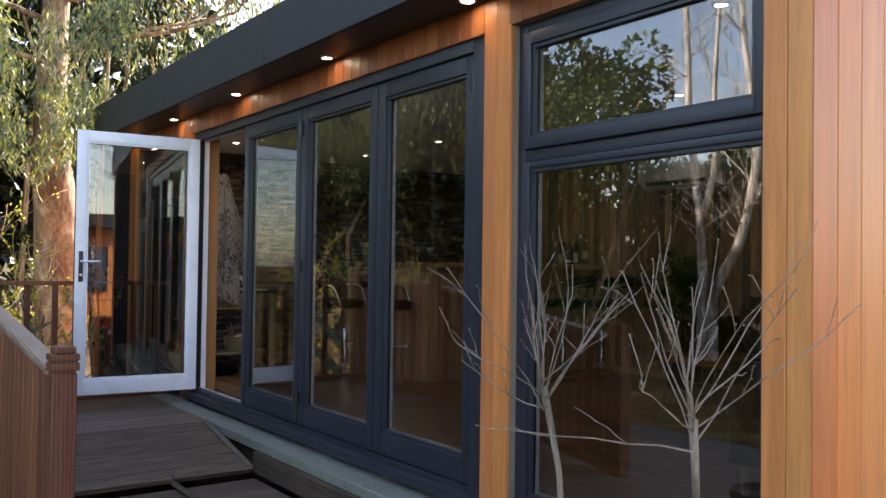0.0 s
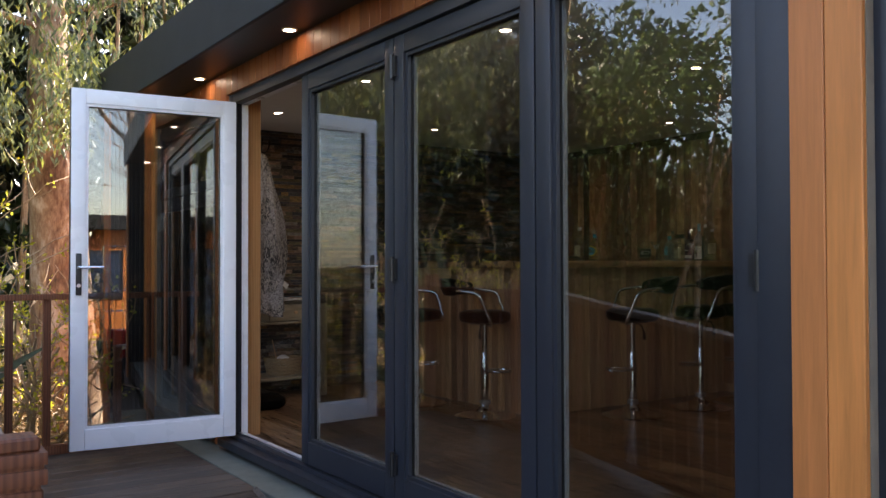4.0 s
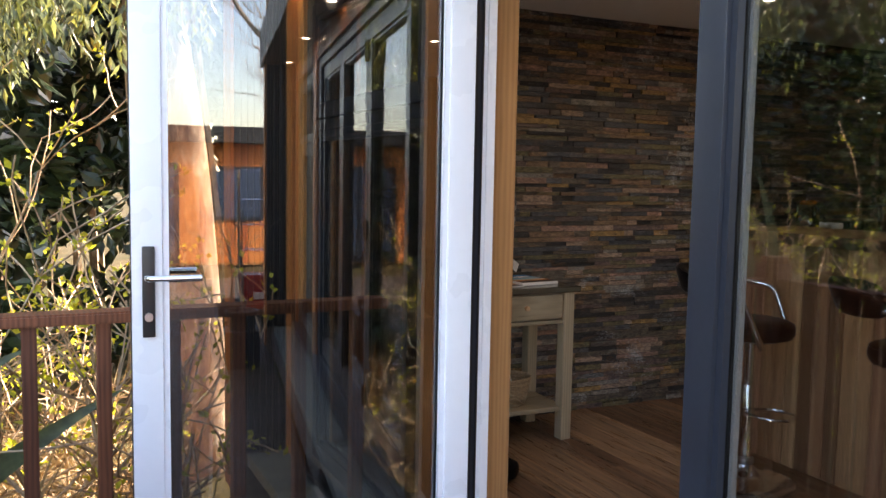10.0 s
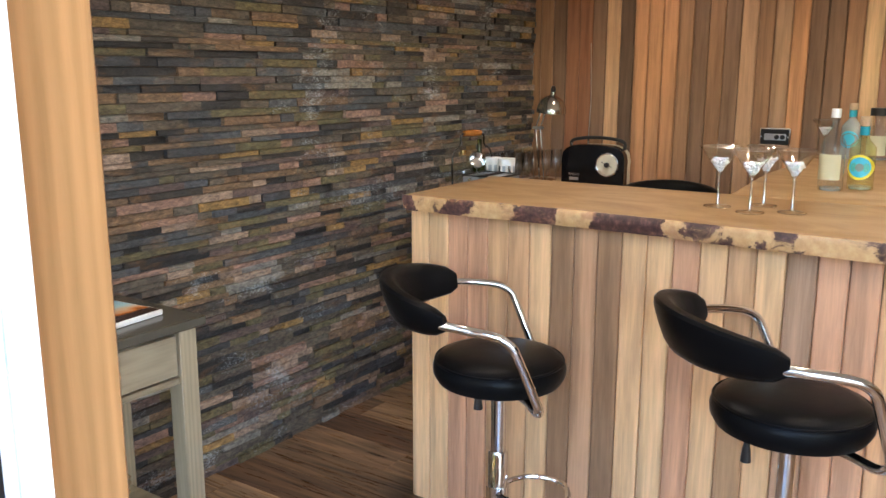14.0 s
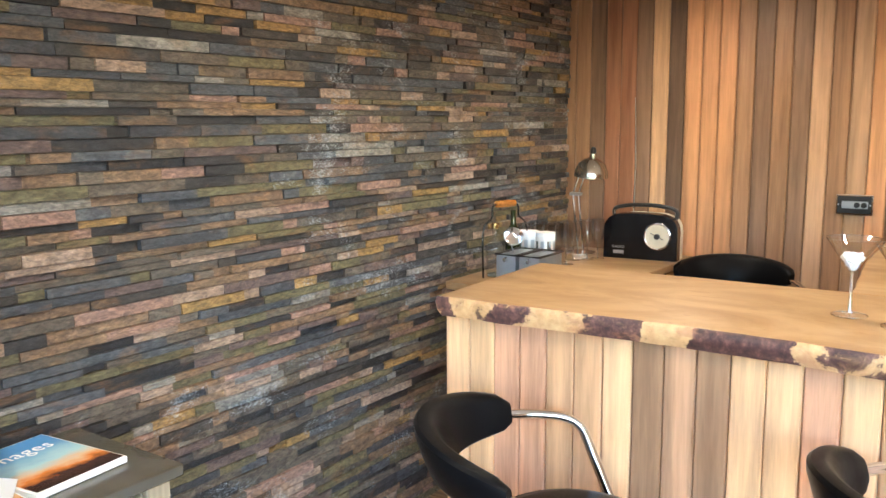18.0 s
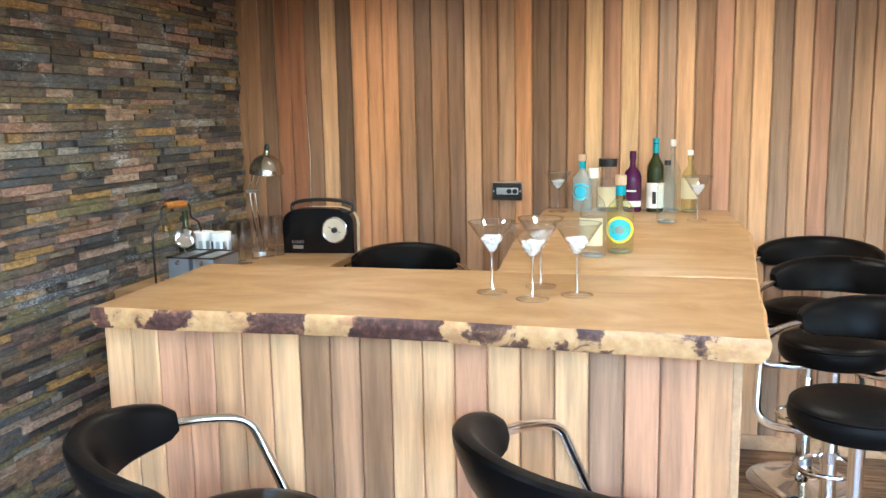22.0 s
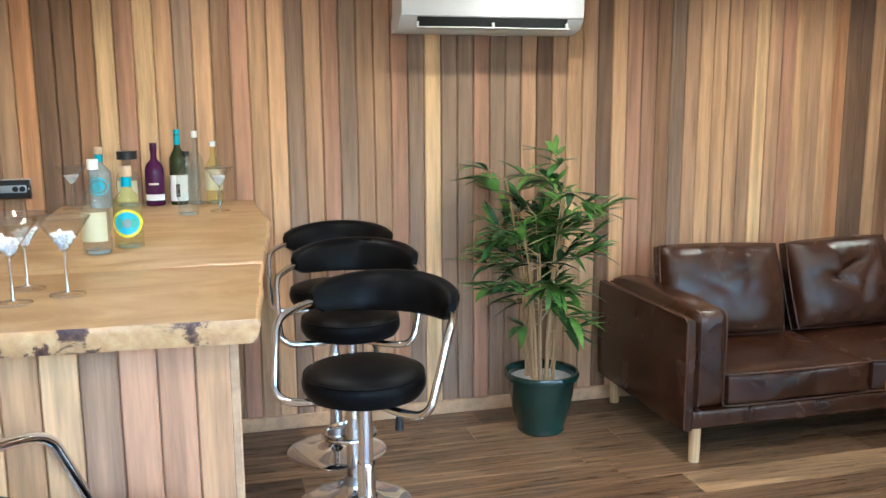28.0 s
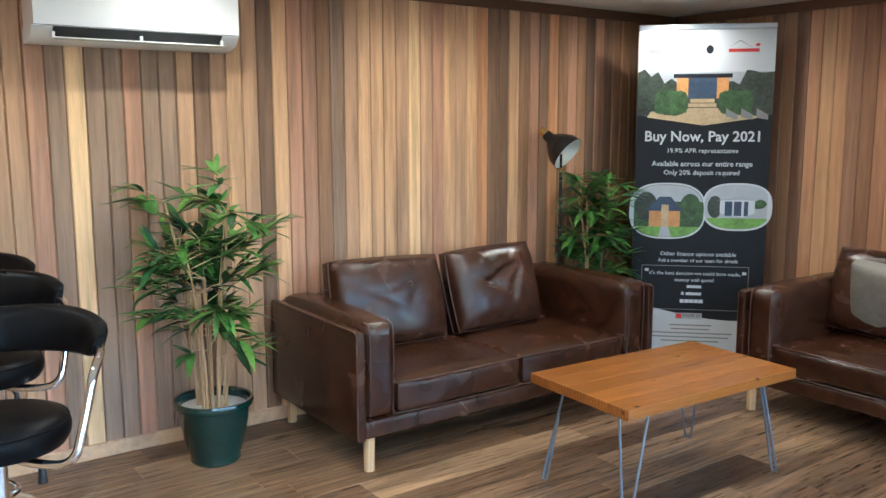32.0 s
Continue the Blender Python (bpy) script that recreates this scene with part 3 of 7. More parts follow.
def piece(name, me, parent, m):
    ob = new(name, me)
    ob.parent, ob.matrix_basis = parent, m
    return ob


flat_board = shared_mesh("landing_board", box(0, 1.66, 0.003, 0.137, -0.03, 0, 0.003), M["deck"])
for i in range(12):
    piece("deck_board", flat_board, deck, pose(0.61, 6.10 + i * 0.14 - (0.0 if i < 11 else 0.06), LAND))
ramp_board = shared_mesh("ramp_board", grooved(0.137, 1.62, 0.03), M["deck"])
slope = math.degrees(math.atan2(LAND - LOW - 0.05, 0.84))
for i in range(6):
    piece("deck_board", ramp_board, deck, pose(0.62, 5.25, LOW + 0.05, slope, 0, 0) @ pose(0, i * 0.1425, 0))
low_board = shared_mesh("lower_board", grooved(0.137, 3.0, 0.03), M["deck"])
riser_board = shared_mesh("riser_board", grooved(0.137, 3.9, 0.02), M["deck"])
for i in range(66):
    piece("deck_board", low_board, deck, pose(-0.76, -4.15 + i * 0.1415, LOW))
piece("deck_board", riser_board, deck, pose(2.262, 5.25, LAND - 0.2, 90, 0, -90))
for a, b2 in (((2.25, 6.08, LAND + 0.004), (2.25, 5.26, LOW + 0.062)), ((1.74, 5.25, LOW + 0.05), (2.25, 5.25, LOW + 0.05)), ((1.74, 5.25, LOW + 0.02), (1.74, 4.1, LOW + 0.012))):
    part("deck_trim", tube([a, b2], 0.02, 4), M["deck"], deck, smooth=False)


# railing
def newel(x, y, z0, z1):
    n = thing("newel_post", "dark red-brown stained timber newel post with a grooved cap", "post", "railing posts", m=pose(x, y, z0))
    h = z1 - z0
    part("shaft", box(-0.05, 0.05, -0.05, 0.05, 0, h - 0.10, 0.004), M["rail"], n)
    c = box(-0.045, 0.045, -0.045, 0.045, h - 0.10, h - 0.09)
    box(-0.058, 0.058, -0.058, 0.058, h - 0.09, h - 0.055, 0.006, 2, bm=c)
    box(-0.05, 0.05, -0.05, 0.05, h - 0.055, h - 0.047, bm=c)
    box(-0.058, 0.058, -0.058, 0.058, h - 0.047, h - 0.018, 0.006, 2, bm=c)
    box(-0.045, 0.045, -0.045, 0.045, h - 0.018, h + 0.014, 0.014, 3, bm=c)
    part("cap", c, M["rail"], n)


def railing(a, b, top_a, top_b, base_a, base_b, spacing=0.2, label="dark stained timber balustrade with square balusters", top="rail", wide=0.022):
    r = thing("railing", label, "railing")
    a, b = Vector((*a, 0)), Vector((*b, 0))
    d = b - a
    u, s = d.normalized(), Vector((-d.y, d.x, 0)).normalized()

    def beam(name, z_a, z_b, hw, hh):
        bb = bmesh.new()
        vs = []
        for p, z in ((a, z_a), (b, z_b)):
            vs.append([bb.verts.new(p + s * sx * hw + Vector((0, 0, z + sz * hh))) for sx, sz in ((-1, -1), (1, -1), (1, 1), (-1, 1))])
        for k in range(4):
            bb.faces.new((vs[0][k], vs[0][(k + 1) % 4], vs[1][(k + 1) % 4], vs[1][k]))
        bb.faces.new(vs[0])
        bb.faces.new(vs[1])
        bmesh.ops.bevel(bb, geom=bb.edges[:], offset=0.006, segments=2, affect="EDGES")
        part(name, bb, M[top if name == "handrail" else "rail"], r)

    beam("handrail", top_a - 0.018, top_b - 0.018, 0.048, 0.018)
    beam("bottom_rail", base_a + 0.03, base_b + 0.03, 0.03, 0.03)
    n = int(d.length / spacing)
    for i in range(n):
        f = (i + 0.5) / n
        p = a + d * f
        z0, z1 = base_a + (base_b - base_a) * f + 0.055, top_a + (top_b - top_a) * f - 0.035
        part("baluster", box(-wide, wide, -0.022 if wide < 0.03 else -0.011, 0.022 if wide < 0.03 else 0.011, 0, z1 - z0, 0.003), M["rail"], r, m=Matrix.Translation((p.x, p.y, z0)) @ Matrix.Rotation(math.atan2(u.y, u.x), 4, "Z"))


newel(0.72, 7.62, 0.0, 1.42)
newel(0.72, 6.15, 0.0, 1.42)
newel(0.82, 3.95, 0.0, 1.12)
railing((0.77, 7.62), (2.46, 7.62), 1.335, 1.335, LAND, LAND, 0.205)
railing((0.72, 7.57), (0.72, 6.2), 1.335, 1.335, LAND, LAND, 0.098, "close-boarded stained timber balustrade", "rail", 0.044)
railing((0.725, 6.1), (0.81, 4.0), 1.33, 1.04, LAND, LOW, 0.1, "stained timber balustrade sloping down with a weathered handrail coloured pale for sky sheen", "rail_top", 0.044)


# ---- soft shapes ----
def cushion(sx, sy, sz, puff=0.25, edge=0.03, wrinkle=0.0, cuts=9, seed=0.0):
    """A padded block: rounded edges, bulging faces, soft creases."""
    bm = bmesh.new()
    bmesh.ops.create_cube(bm, size=2.0)
    bmesh.ops.subdivide_edges(bm, edges=bm.edges[:], cuts=cuts, use_grid_fill=True)
    h = Vector((sx / 2, sy / 2, sz / 2))
    for v in bm.verts:
        c = v.co.copy()
        inner = Vector((max(-h.x + edge, min(h.x - edge, c.x * h.x)), max(-h.y + edge, min(h.y - edge, c.y * h.y)), max(-h.z + edge, min(h.z - edge, c.z * h.z))))
        d = Vector((c.x * h.x, c.y * h.y, c.z * h.z)) - inner
        p = inner + (d.normalized() * edge if d.length > 1e-6 else d)
        fx, fy, fz = 1 - c.x ** 4, 1 - c.y ** 4, 1 - c.z ** 4
        k = puff * min(sx, sy, sz) * 0.5
        m = max(abs(c.x), abs(c.y), abs(c.z))
        if abs(c.z) == m:
            p.z += math.copysign(k * fx * fy, c.z)
        if abs(c.y) == m:
            p.y += math.copysign(k * fx * fz * 0.6, c.y)
        if abs(c.x) == m:
            p.x += math.copysign(k * fy * fz * 0.6, c.x)
        if wrinkle:
            q = Vector((p.x * 5 + seed, p.y * 9, p.z * 9))
            p += p.normalized() * wrinkle * (noise.noise(q) + 0.5 * noise.noise(q * 2.7))
        v.co = p
    return bm


# ---- bar stools ----
def bar_stool():
    s = thing("bar_stool", "black leatherette bar stool with chrome arms, column and round base", "stool", "bar stools")
    part("base", lathe([(0.0, 0.0), (0.222, 0.0), (0.225, 0.004), (0.218, 0.009), (0.17, 0.02), (0.11, 0.035), (0.06, 0.056), (0.042, 0.075), (0.038, 0.09), (0.0, 0.09)], 48), M["chrome"], s)
    part("collar", lathe([(0.0, 0.085), (0.04, 0.085), (0.042, 0.095), (0.038, 0.115), (0.03, 0.12), (0.0, 0.12)], 24), M["steel"], s)
    part("column", lathe([(0.0, 0.1), (0.0285, 0.1), (0.0285, 0.46), (0.026, 0.465), (0.0, 0.465)], 24), M["chrome"], s)
    part("gas_lift", lathe([(0.0, 0.46), (0.022, 0.46), (0.022, 0.69), (0.0, 0.69)], 20), M["chrome"], s)
    part("seat_plate", box(-0.09, 0.09, -0.09, 0.09, 0.675, 0.69, 0.004), M["black_plastic"], s)
    seat = part("seat", lathe([(0.0, 0.685), (0.15, 0.685), (0.176, 0.694), (0.188, 0.715), (0.19, 0.735), (0.185, 0.752), (0.172, 0.766), (0.14, 0.776), (0.07, 0.781), (0.0, 0.782)], 44), M["black_leather"], s)
    part("piping", tube([(0.1825 * math.cos(a), 0.1825 * math.sin(a), 0.757) for a in np.linspace(0, 2 * math.pi, 44, endpoint=False)], 0.0032, 6, closed=True), M["black_leather"], seat)
    # curved backrest
    bm = bmesh.new()
    rings = []
    n, ring = 22, 14
    for i in range(n + 1):
        f = i / n
        a = radians(111 + 138 * f)
        cap = max(0.0, 1 - (2 * f - 1) ** 8) ** 0.5
        hh, tt = (0.042 + 0.023 * math.sin(math.pi * f)) * (0.55 + 0.45 * cap), 0.027 * (0.5 + 0.5 * cap)
        r = 0.232 + 0.012 * math.sin(math.pi * f)
        c = Vector((-0.055 + r * math.cos(a), r * 1.09 * math.sin(a), 0.93 + 0.016 * math.sin(math.pi * f)))
        out = Vector((math.cos(a), math.sin(a), 0.0))
        rg = []
        for k in range(ring):
            b = 2 * math.pi * k / ring
            cs, sn = math.copysign(abs(math.cos(b)) ** 0.6, math.cos(b)), math.copysign(abs(math.sin(b)) ** 0.6, math.sin(b))
            rg.append(bm.verts.new(c + out * (cs * tt + sn * hh * 0.34) + Vector((0, 0, sn * hh))))
        rings.append(rg)
    for p, q in zip(rings, rings[1:]):
        for k in range(ring):
            bm.faces.new((p[k], p[(k + 1) % ring], q[(k + 1) % ring], q[k]))
    bm.faces.new(rings[0])
    bm.faces.new(rings[-1])
    part("backrest", bm, M["black_leather"], s)
    for side in (1, -1):
        pts = [(-0.17, side * 0.226, 0.926), (-0.09, side * 0.256, 0.92), (-0.01, side * 0.272, 0.908), (0.03, side * 0.274, 0.885), (0.05, side * 0.27, 0.845), (0.088, side * 0.256, 0.745), (0.104, side * 0.243, 0.698), (0.1, side * 0.205, 0.674), (0.08, side * 0.13, 0.672), (0.04, side * 0.05, 0.674)]
        part("arm", tube(smooth_path(pts, 5), 0.0125, 12), M["chrome"], s)
    part("footrest", tube(smooth_path([(0.0, 0.03, 0.335), (0.06, 0.08, 0.335), (0.12, 0.095, 0.335), (0.19, 0.06, 0.335), (0.205, 0.0, 0.335), (0.19, -0.06, 0.335), (0.12, -0.095, 0.335), (0.06, -0.08, 0.335), (0.0, -0.03, 0.335)], 4), 0.0085, 8), M["chrome"], s)
    part("footrest_clamp", lathe([(0.0, 0.315), (0.034, 0.315), (0.034, 0.355), (0.0, 0.355)], 20), M["chrome"], s)
    lv = part("height_lever", tube([(-0.02, 0.03, 0.672), (-0.05, 0.07, 0.65), (-0.06, 0.085, 0.61)], 0.005, 6), M["black_plastic"], s)
    part("lever_grip", lathe([(0.0, -0.035), (0.014, -0.032), (0.011, 0.0), (0.006, 0.03), (0.0, 0.03)], 10), M["black_plastic"], lv, m=pose(-0.062, 0.088, 0.59))
    return s


stool = bar_stool()
stool.matrix_basis = pose(4.23, 7.588, FZ, 0, 0, -60) @ Matrix.Diagonal((1.0, 1.0, 0.966, 1.0))
for x, y, turn, tall in ((5.198, 6.21, 148, 1.04), (5.88, 6.15, 164, 1.045), (6.42, 6.15, 162, 1.045), (6.28, 7.84, 200, 1.0)):
    copy_thing(stool, pose(x, y, FZ, 0, 0, turn) @ Matrix.Diagonal((1.0, 1.0, tall, 1.0)))

copy_thing(stool, pose(4.31, 6.817, FZ, 0, 0, -51) @ Matrix.Diagonal((1.0, 1.0, 1.025, 1.0)))

# ---- bar ----
BX, BY0, BY1, CT = 4.56, 6.585, 8.14, 1.537


def slab_material():
    n = Nodes("oiled_live_edge_slab")
    v = n.coords((2.6, 1.0, 3.0))
    fig = n.noise(v, 1.5, 9, 0.66, 2.4)
    w = n.add("TexWave", wave_type="BANDS", bands_direction="X")
    w.inputs["Scale"].default_value, w.inputs["Distortion"].default_value, w.inputs["Detail"].default_value = 0.9, 9.0, 3.0
    n.link(v, w.inputs["Vector"])
    fine = n.noise(n.coords((26, 4.5, 26)), 3.0, 5, 0.7, 0.5)
    s = n.math("ADD", n.math("MULTIPLY", fig, 0.8), n.math("MULTIPLY", w.outputs["Fac"], 0.05))
    s = n.math("ADD", s, n.math("MULTIPLY", fine, 0.3))
    col = n.ramp(s, [(0.36, (0.15, 0.075, 0.03)), (0.45, (0.245, 0.137, 0.058)), (0.56, (0.30, 0.183, 0.085)), (0.68, (0.37, 0.24, 0.125))])
    knots = n.add("TexVoronoi")
    knots.inputs["Scale"].default_value = 2.3
    n.link(n.coords((1.0, 0.7, 1.0)), knots.inputs["Vector"])
    col = n.mix(n.ramp(knots.outputs["Distance"], [(0.03, (0.75, 0.75, 0.75)), (0.07, (0, 0, 0))]), col, (0.16, 0.06, 0.02))
    crack = n.noise(n.coords((9, 2.0, 9)), 3.5, 4, 0.6, 1.2)
    col = n.mix(n.ramp(crack, [(0.66, (0, 0, 0)), (0.71, (0.7, 0.7, 0.7))]), col, (0.17, 0.07, 0.028))
    n.bump(fine, 0.1, 0.001)
    return n.set(col, n.math("ADD", 0.26, n.math("MULTIPLY", fine, 0.2)), Specular_IOR_Level=0.35)


BARK = ((6.62, 6.70, 0.25), (6.87, 6.965, 0.40), (7.03, 7.17, 0.33), (7.22, 7.44, 0.62), (7.55, 7.67, 0.46), (7.86, 7.94, 0.36), (8.06, 8.12, 0.42))


def bark_material():
    n = Nodes("live_edge_bark")
    v = n.coords((1.0, 1.0, 1.0))
    patch = n.noise(n.coords((1.0, 1.0, 1.6)), 9.0, 6, 0.62, 0.6)
    fine = n.noise(v, 42.0, 5, 0.65)
    wood = n.ramp(fine, [(0.3, (0.46, 0.25, 0.11)), (0.5, (0.55, 0.32, 0.15)), (0.75, (0.63, 0.41, 0.21))])
    bark = n.ramp(fine, [(0.3, (0.022, 0.009, 0.008)), (0.5, (0.07, 0.028, 0.024)), (0.62, (0.14, 0.062, 0.048)), (0.76, (0.3, 0.16, 0.1))])
    # where bark is left along the front edge: a share between 0 and 1 by place
    tc, sep = n.add("TexCoord"), n.add("SeparateXYZ")
    n.link(tc.outputs["Object"], sep.inputs[0])
    wob = n.math("ADD", n.math("MULTIPLY", n.noise(v, 9.0, 5, 0.65), 0.24), -0.12)
    place = n.math("DIVIDE", n.math("SUBTRACT", n.math("ADD", sep.outputs[1], wob), 6.50), 1.66)
    stops = [(0.0, 0.1)]
    for a, b, k in BARK:
        stops += [((a - 6.515) / 1.66, 0.1), ((a - 6.485) / 1.66, k), ((b - 6.515) / 1.66, k), ((b - 6.485) / 1.66, 0.1)]
    share = n.ramp(place, [(p, (k, k, k)) for p, k in stops])
    mask = n.math("ADD", n.math("MULTIPLY", patch, 1.2), share)
    col = n.mix(n.ramp(mask, [(0.78, (0, 0, 0)), (0.855, (0.28, 0.28, 0.28)), (0.875, (0.8, 0.8, 0.8)), (0.95, (1, 1, 1))]), wood, bark)
    tan = n.noise(n.coords((1.2, 1.2, 2.0)), 9.0, 4, 0.6, 0.4)
    col = n.mix(n.ramp(tan, [(0.58, (0, 0, 0)), (0.66, (0.6, 0.6, 0.6))]), col, (0.38, 0.17, 0.09))
    n.bump(n.math("ADD", patch, n.math("MULTIPLY", fine, 0.4)), 0.5, 0.006)
    return n.set(col, 0.45)


M["slab"], M["bark"] = slab_material(), bark_material()


def slab(name, outline, z0, z1, label):
    """A thick slab with waney edges from a fine outline."""
    bm = bmesh.new()
    levels = []
    cen = sum((Vector(p) for p in outline), Vector((0, 0))) / len(outline)
    for f, inset in ((0.0, 0.016), (0.3, 0.003), (0.7, -0.002), (0.93, 0.002), (1.0, 0.007)):
        ring = []
        for p in outline:
            q = Vector(p)
            d = (cen - q).normalized()
            wob = 0.003 * noise.noise(Vector((p[0] * 9, p[1] * 9, f * 3)))
            ring.append(bm.verts.new((*(q + d * (inset + wob)), z0 + (z1 - z0) * f)))
        levels.append(ring)
    n = len(outline)
    for a, b in zip(levels, levels[1:]):
        for i in range(n):
            fc = bm.faces.new((a[i], a[(i + 1) % n], b[(i + 1) % n], b[i]))
            p, q = outline[i], outline[(i + 1) % n]
            fc.material_index = 0 if all(5.05 < e[0] < 5.15 and 6.52 < e[1] < 7.25 for e in (p, q)) else 1
    bm.faces.new(levels[0])
    bm.faces.new(levels[-1])
    return tagged(finish(name, bm, [M["slab"], M["bark"]]), label, "worktop")


def edge_line(a, b, wob, seed, n=26):
    a, b = Vector(a), Vector(b)
    s = Vector((-(b - a).y, (b - a).x)).normalized()
    return [tuple(a + (b - a) * (i / n) + s * wob * (noise.noise(Vector((i * 0.32, seed, 0))) + 0.5 * noise.noise(Vector((i * 0.9, seed, 5))))) for i in range(n)]


out = edge_line((4.48, 8.118), (4.505, 7.5), 0.007, 1.0, 14) + edge_line((4.505, 7.5), (4.465, 6.54), 0.008, 2.0, 18)
out += edge_line((4.465, 6.54), (5.115, 6.50), 0.005, 3.0, 10) + edge_line((5.115, 6.50), (5.12, 7.22), 0.0, 4.0, 2) + edge_line((5.12, 7.22), (5.10, 8.145), 0.008, 4.0, 12) + edge_line((5.10, 8.145), (4.48, 8.118), 0.0, 4.0, 4)
slab("counter_slab", out, CT - 0.052, CT, "thick live-edge timber bar top with dark bark patches")
out = edge_line((5.094, 6.50), (6.0, 6.43), 0.012, 7.0, 16) + edge_line((6.0, 6.43), (6.755, 6.47), 0.01, 8.0, 12) + edge_line((6.755, 6.47), (6.755, 7.29), 0.0, 8.0, 3)
out += edge_line((6.755, 7.29), (5.7, 7.27), 0.012, 9.0, 12) + edge_line((5.7, 7.27), (5.098, 7.22), 0.02, 9.5, 8) + edge_line((5.098, 7.22), (5.094, 6.50), 0.0, 9.5, 3)
slab("counter_slab", out, CT - 0.05, CT + 0.001, "thick live-edge timber bar top running to the back wall")

bar = thing("bar_counter", "bar front clad in upright cedar boards in mixed tones", "bar")
part("carcass", box(BX + 0.02, 4.62, BY0 + 0.02, BY1 - 0.01, FZ, CT - 0.053), M["core"], bar, smooth=False)
part("carcass", box(4.62, XB - 0.03, BY0 + 0.02, BY0 + 0.08, FZ, CT - 0.053), M["core"], bar, smooth=False)
part("inner_panel", box(4.622, 4.64, BY0 + 0.1, BY1 - 0.01, FZ, CT - 0.054), M["jamb"], bar, smooth=False)
part("inner_panel", box(4.66, XB - 0.03, BY0 + 0.082, BY0 + 0.1, FZ, CT - 0.054), M["jamb"], bar, smooth=False)
part("end_panel", box(BX + 0.02, 5.05, BY1 - 0.008, BY1 + 0.008, FZ, CT - 0.053), M["jamb"], bar, smooth=False)
part("corner_bead", box(BX - 0.002, BX + 0.02, BY0 - 0.002, BY0 + 0.02, FZ, CT - 0.053, 0.004), M["skirting"], bar)

# back shelf behind the bar
shelf = thing("back_shelf", "timber shelf behind the bar along the slate wall", "shelf")
part("top", box(5.55, XB - 0.02, 8.18, YS - 0.04, 1.30, 1.335, 0.004), M["slab"], shelf)
for x in (5.62, XB - 0.08):
    part("leg", box(x, x + 0.045, 8.24, 8.285, FZ, 1.30, 0.003), M["jamb"], shelf)
    part("leg", box(x, x + 0.045, YS - 0.1, YS - 0.055, FZ, 1.30, 0.003), M["jamb"], shelf)

# ---- sofas ----
M["beech"] = timber("beech_leg", [(0.55, 0.36, 0.19), (0.62, 0.42, 0.23)])


M["piping_leather"] = leather("worn_piping_leather", (0.07, 0.03, 0.018), 0.34, 0.4, bump=0.2, spec=0.5)


def pillow(w, h, t, seed=0.0, fold=0.0, cuts=36):
    """A loose stuffed cushion standing in x and z: seamed edge, full middle, creases from the corners and a dent."""
    bm = bmesh.new()
    sides = []
    for face in (-1, 1):
        grid = []
        for i in range(cuts + 1):
            row = []
            for j in range(cuts + 1):
                u, v = 2 * i / cuts - 1, 2 * j / cuts - 1
                x = u * w / 2 * (1 - 0.03 * v * v)
                z = v * h / 2 * (1 - 0.03 * u * u)
                full = ((1 - u ** 4) * (1 - v ** 4)) ** 0.5
                q = Vector((u * 1.5 + seed, v * 1.5, face * 3.0))
                ridge = 1 - abs(noise.noise(q * 1.6)) * 2.2
                crease = 0.009 * max(0.0, ridge) * max(abs(u), abs(v)) ** 1.2 * full + 0.008 * noise.noise(q * 0.9) * full
                dent = 0.0
                for cu, cv, ca in ((0.05, 0.30, 0.5), (-0.2, 0.05, -0.6), (0.3, 0.0, 1.2)):
                    along = (u - cu) * math.cos(ca) + (v - cv) * math.sin(ca)
                    across = (v - cv) * math.cos(ca) - (u - cu) * math.sin(ca)
                    dent += fold * math.exp(-(along / 0.34) ** 2 - ((across + 0.25 * along * along) / 0.075) ** 2)
                y = face * (0.03 + (t / 2 - 0.03) * full - crease - dent)
                row.append(bm.verts.new((x, y, z)))
            grid.append(row)
        for i in range(cuts):
            for j in range(cuts):
                bm.faces.new((grid[i][j], grid[i + 1][j], grid[i + 1][j + 1], grid[i][j + 1]))
        sides.append(grid)
    f, g = sides
    for i in range(cuts):
        for p, q in (((i, 0), (i + 1, 0)), ((i, cuts), (i + 1, cuts)), ((0, i), (0, i + 1)), ((cuts, i), (cuts, i + 1))):
            bm.faces.new((f[p[0]][p[1]], f[q[0]][q[1]], g[q[0]][q[1]], g[p[0]][p[1]]))
    return bm


def seam_round(w, h, r=0.0035, y=0.0):
    """A stitched cord round the edge of a pillow."""
    pts = []
    for k in range(64):
        c, sn = math.cos(2 * math.pi * k / 64), math.sin(2 * math.pi * k / 64)
        m = max(abs(c), abs(sn))
        u, v = c / m, sn / m
        pts.append((u * w / 2 * (1 - 0.03 * v * v), y, v * h / 2 * (1 - 0.03 * u * u)))
    return tube(pts, r, 6, closed=True)


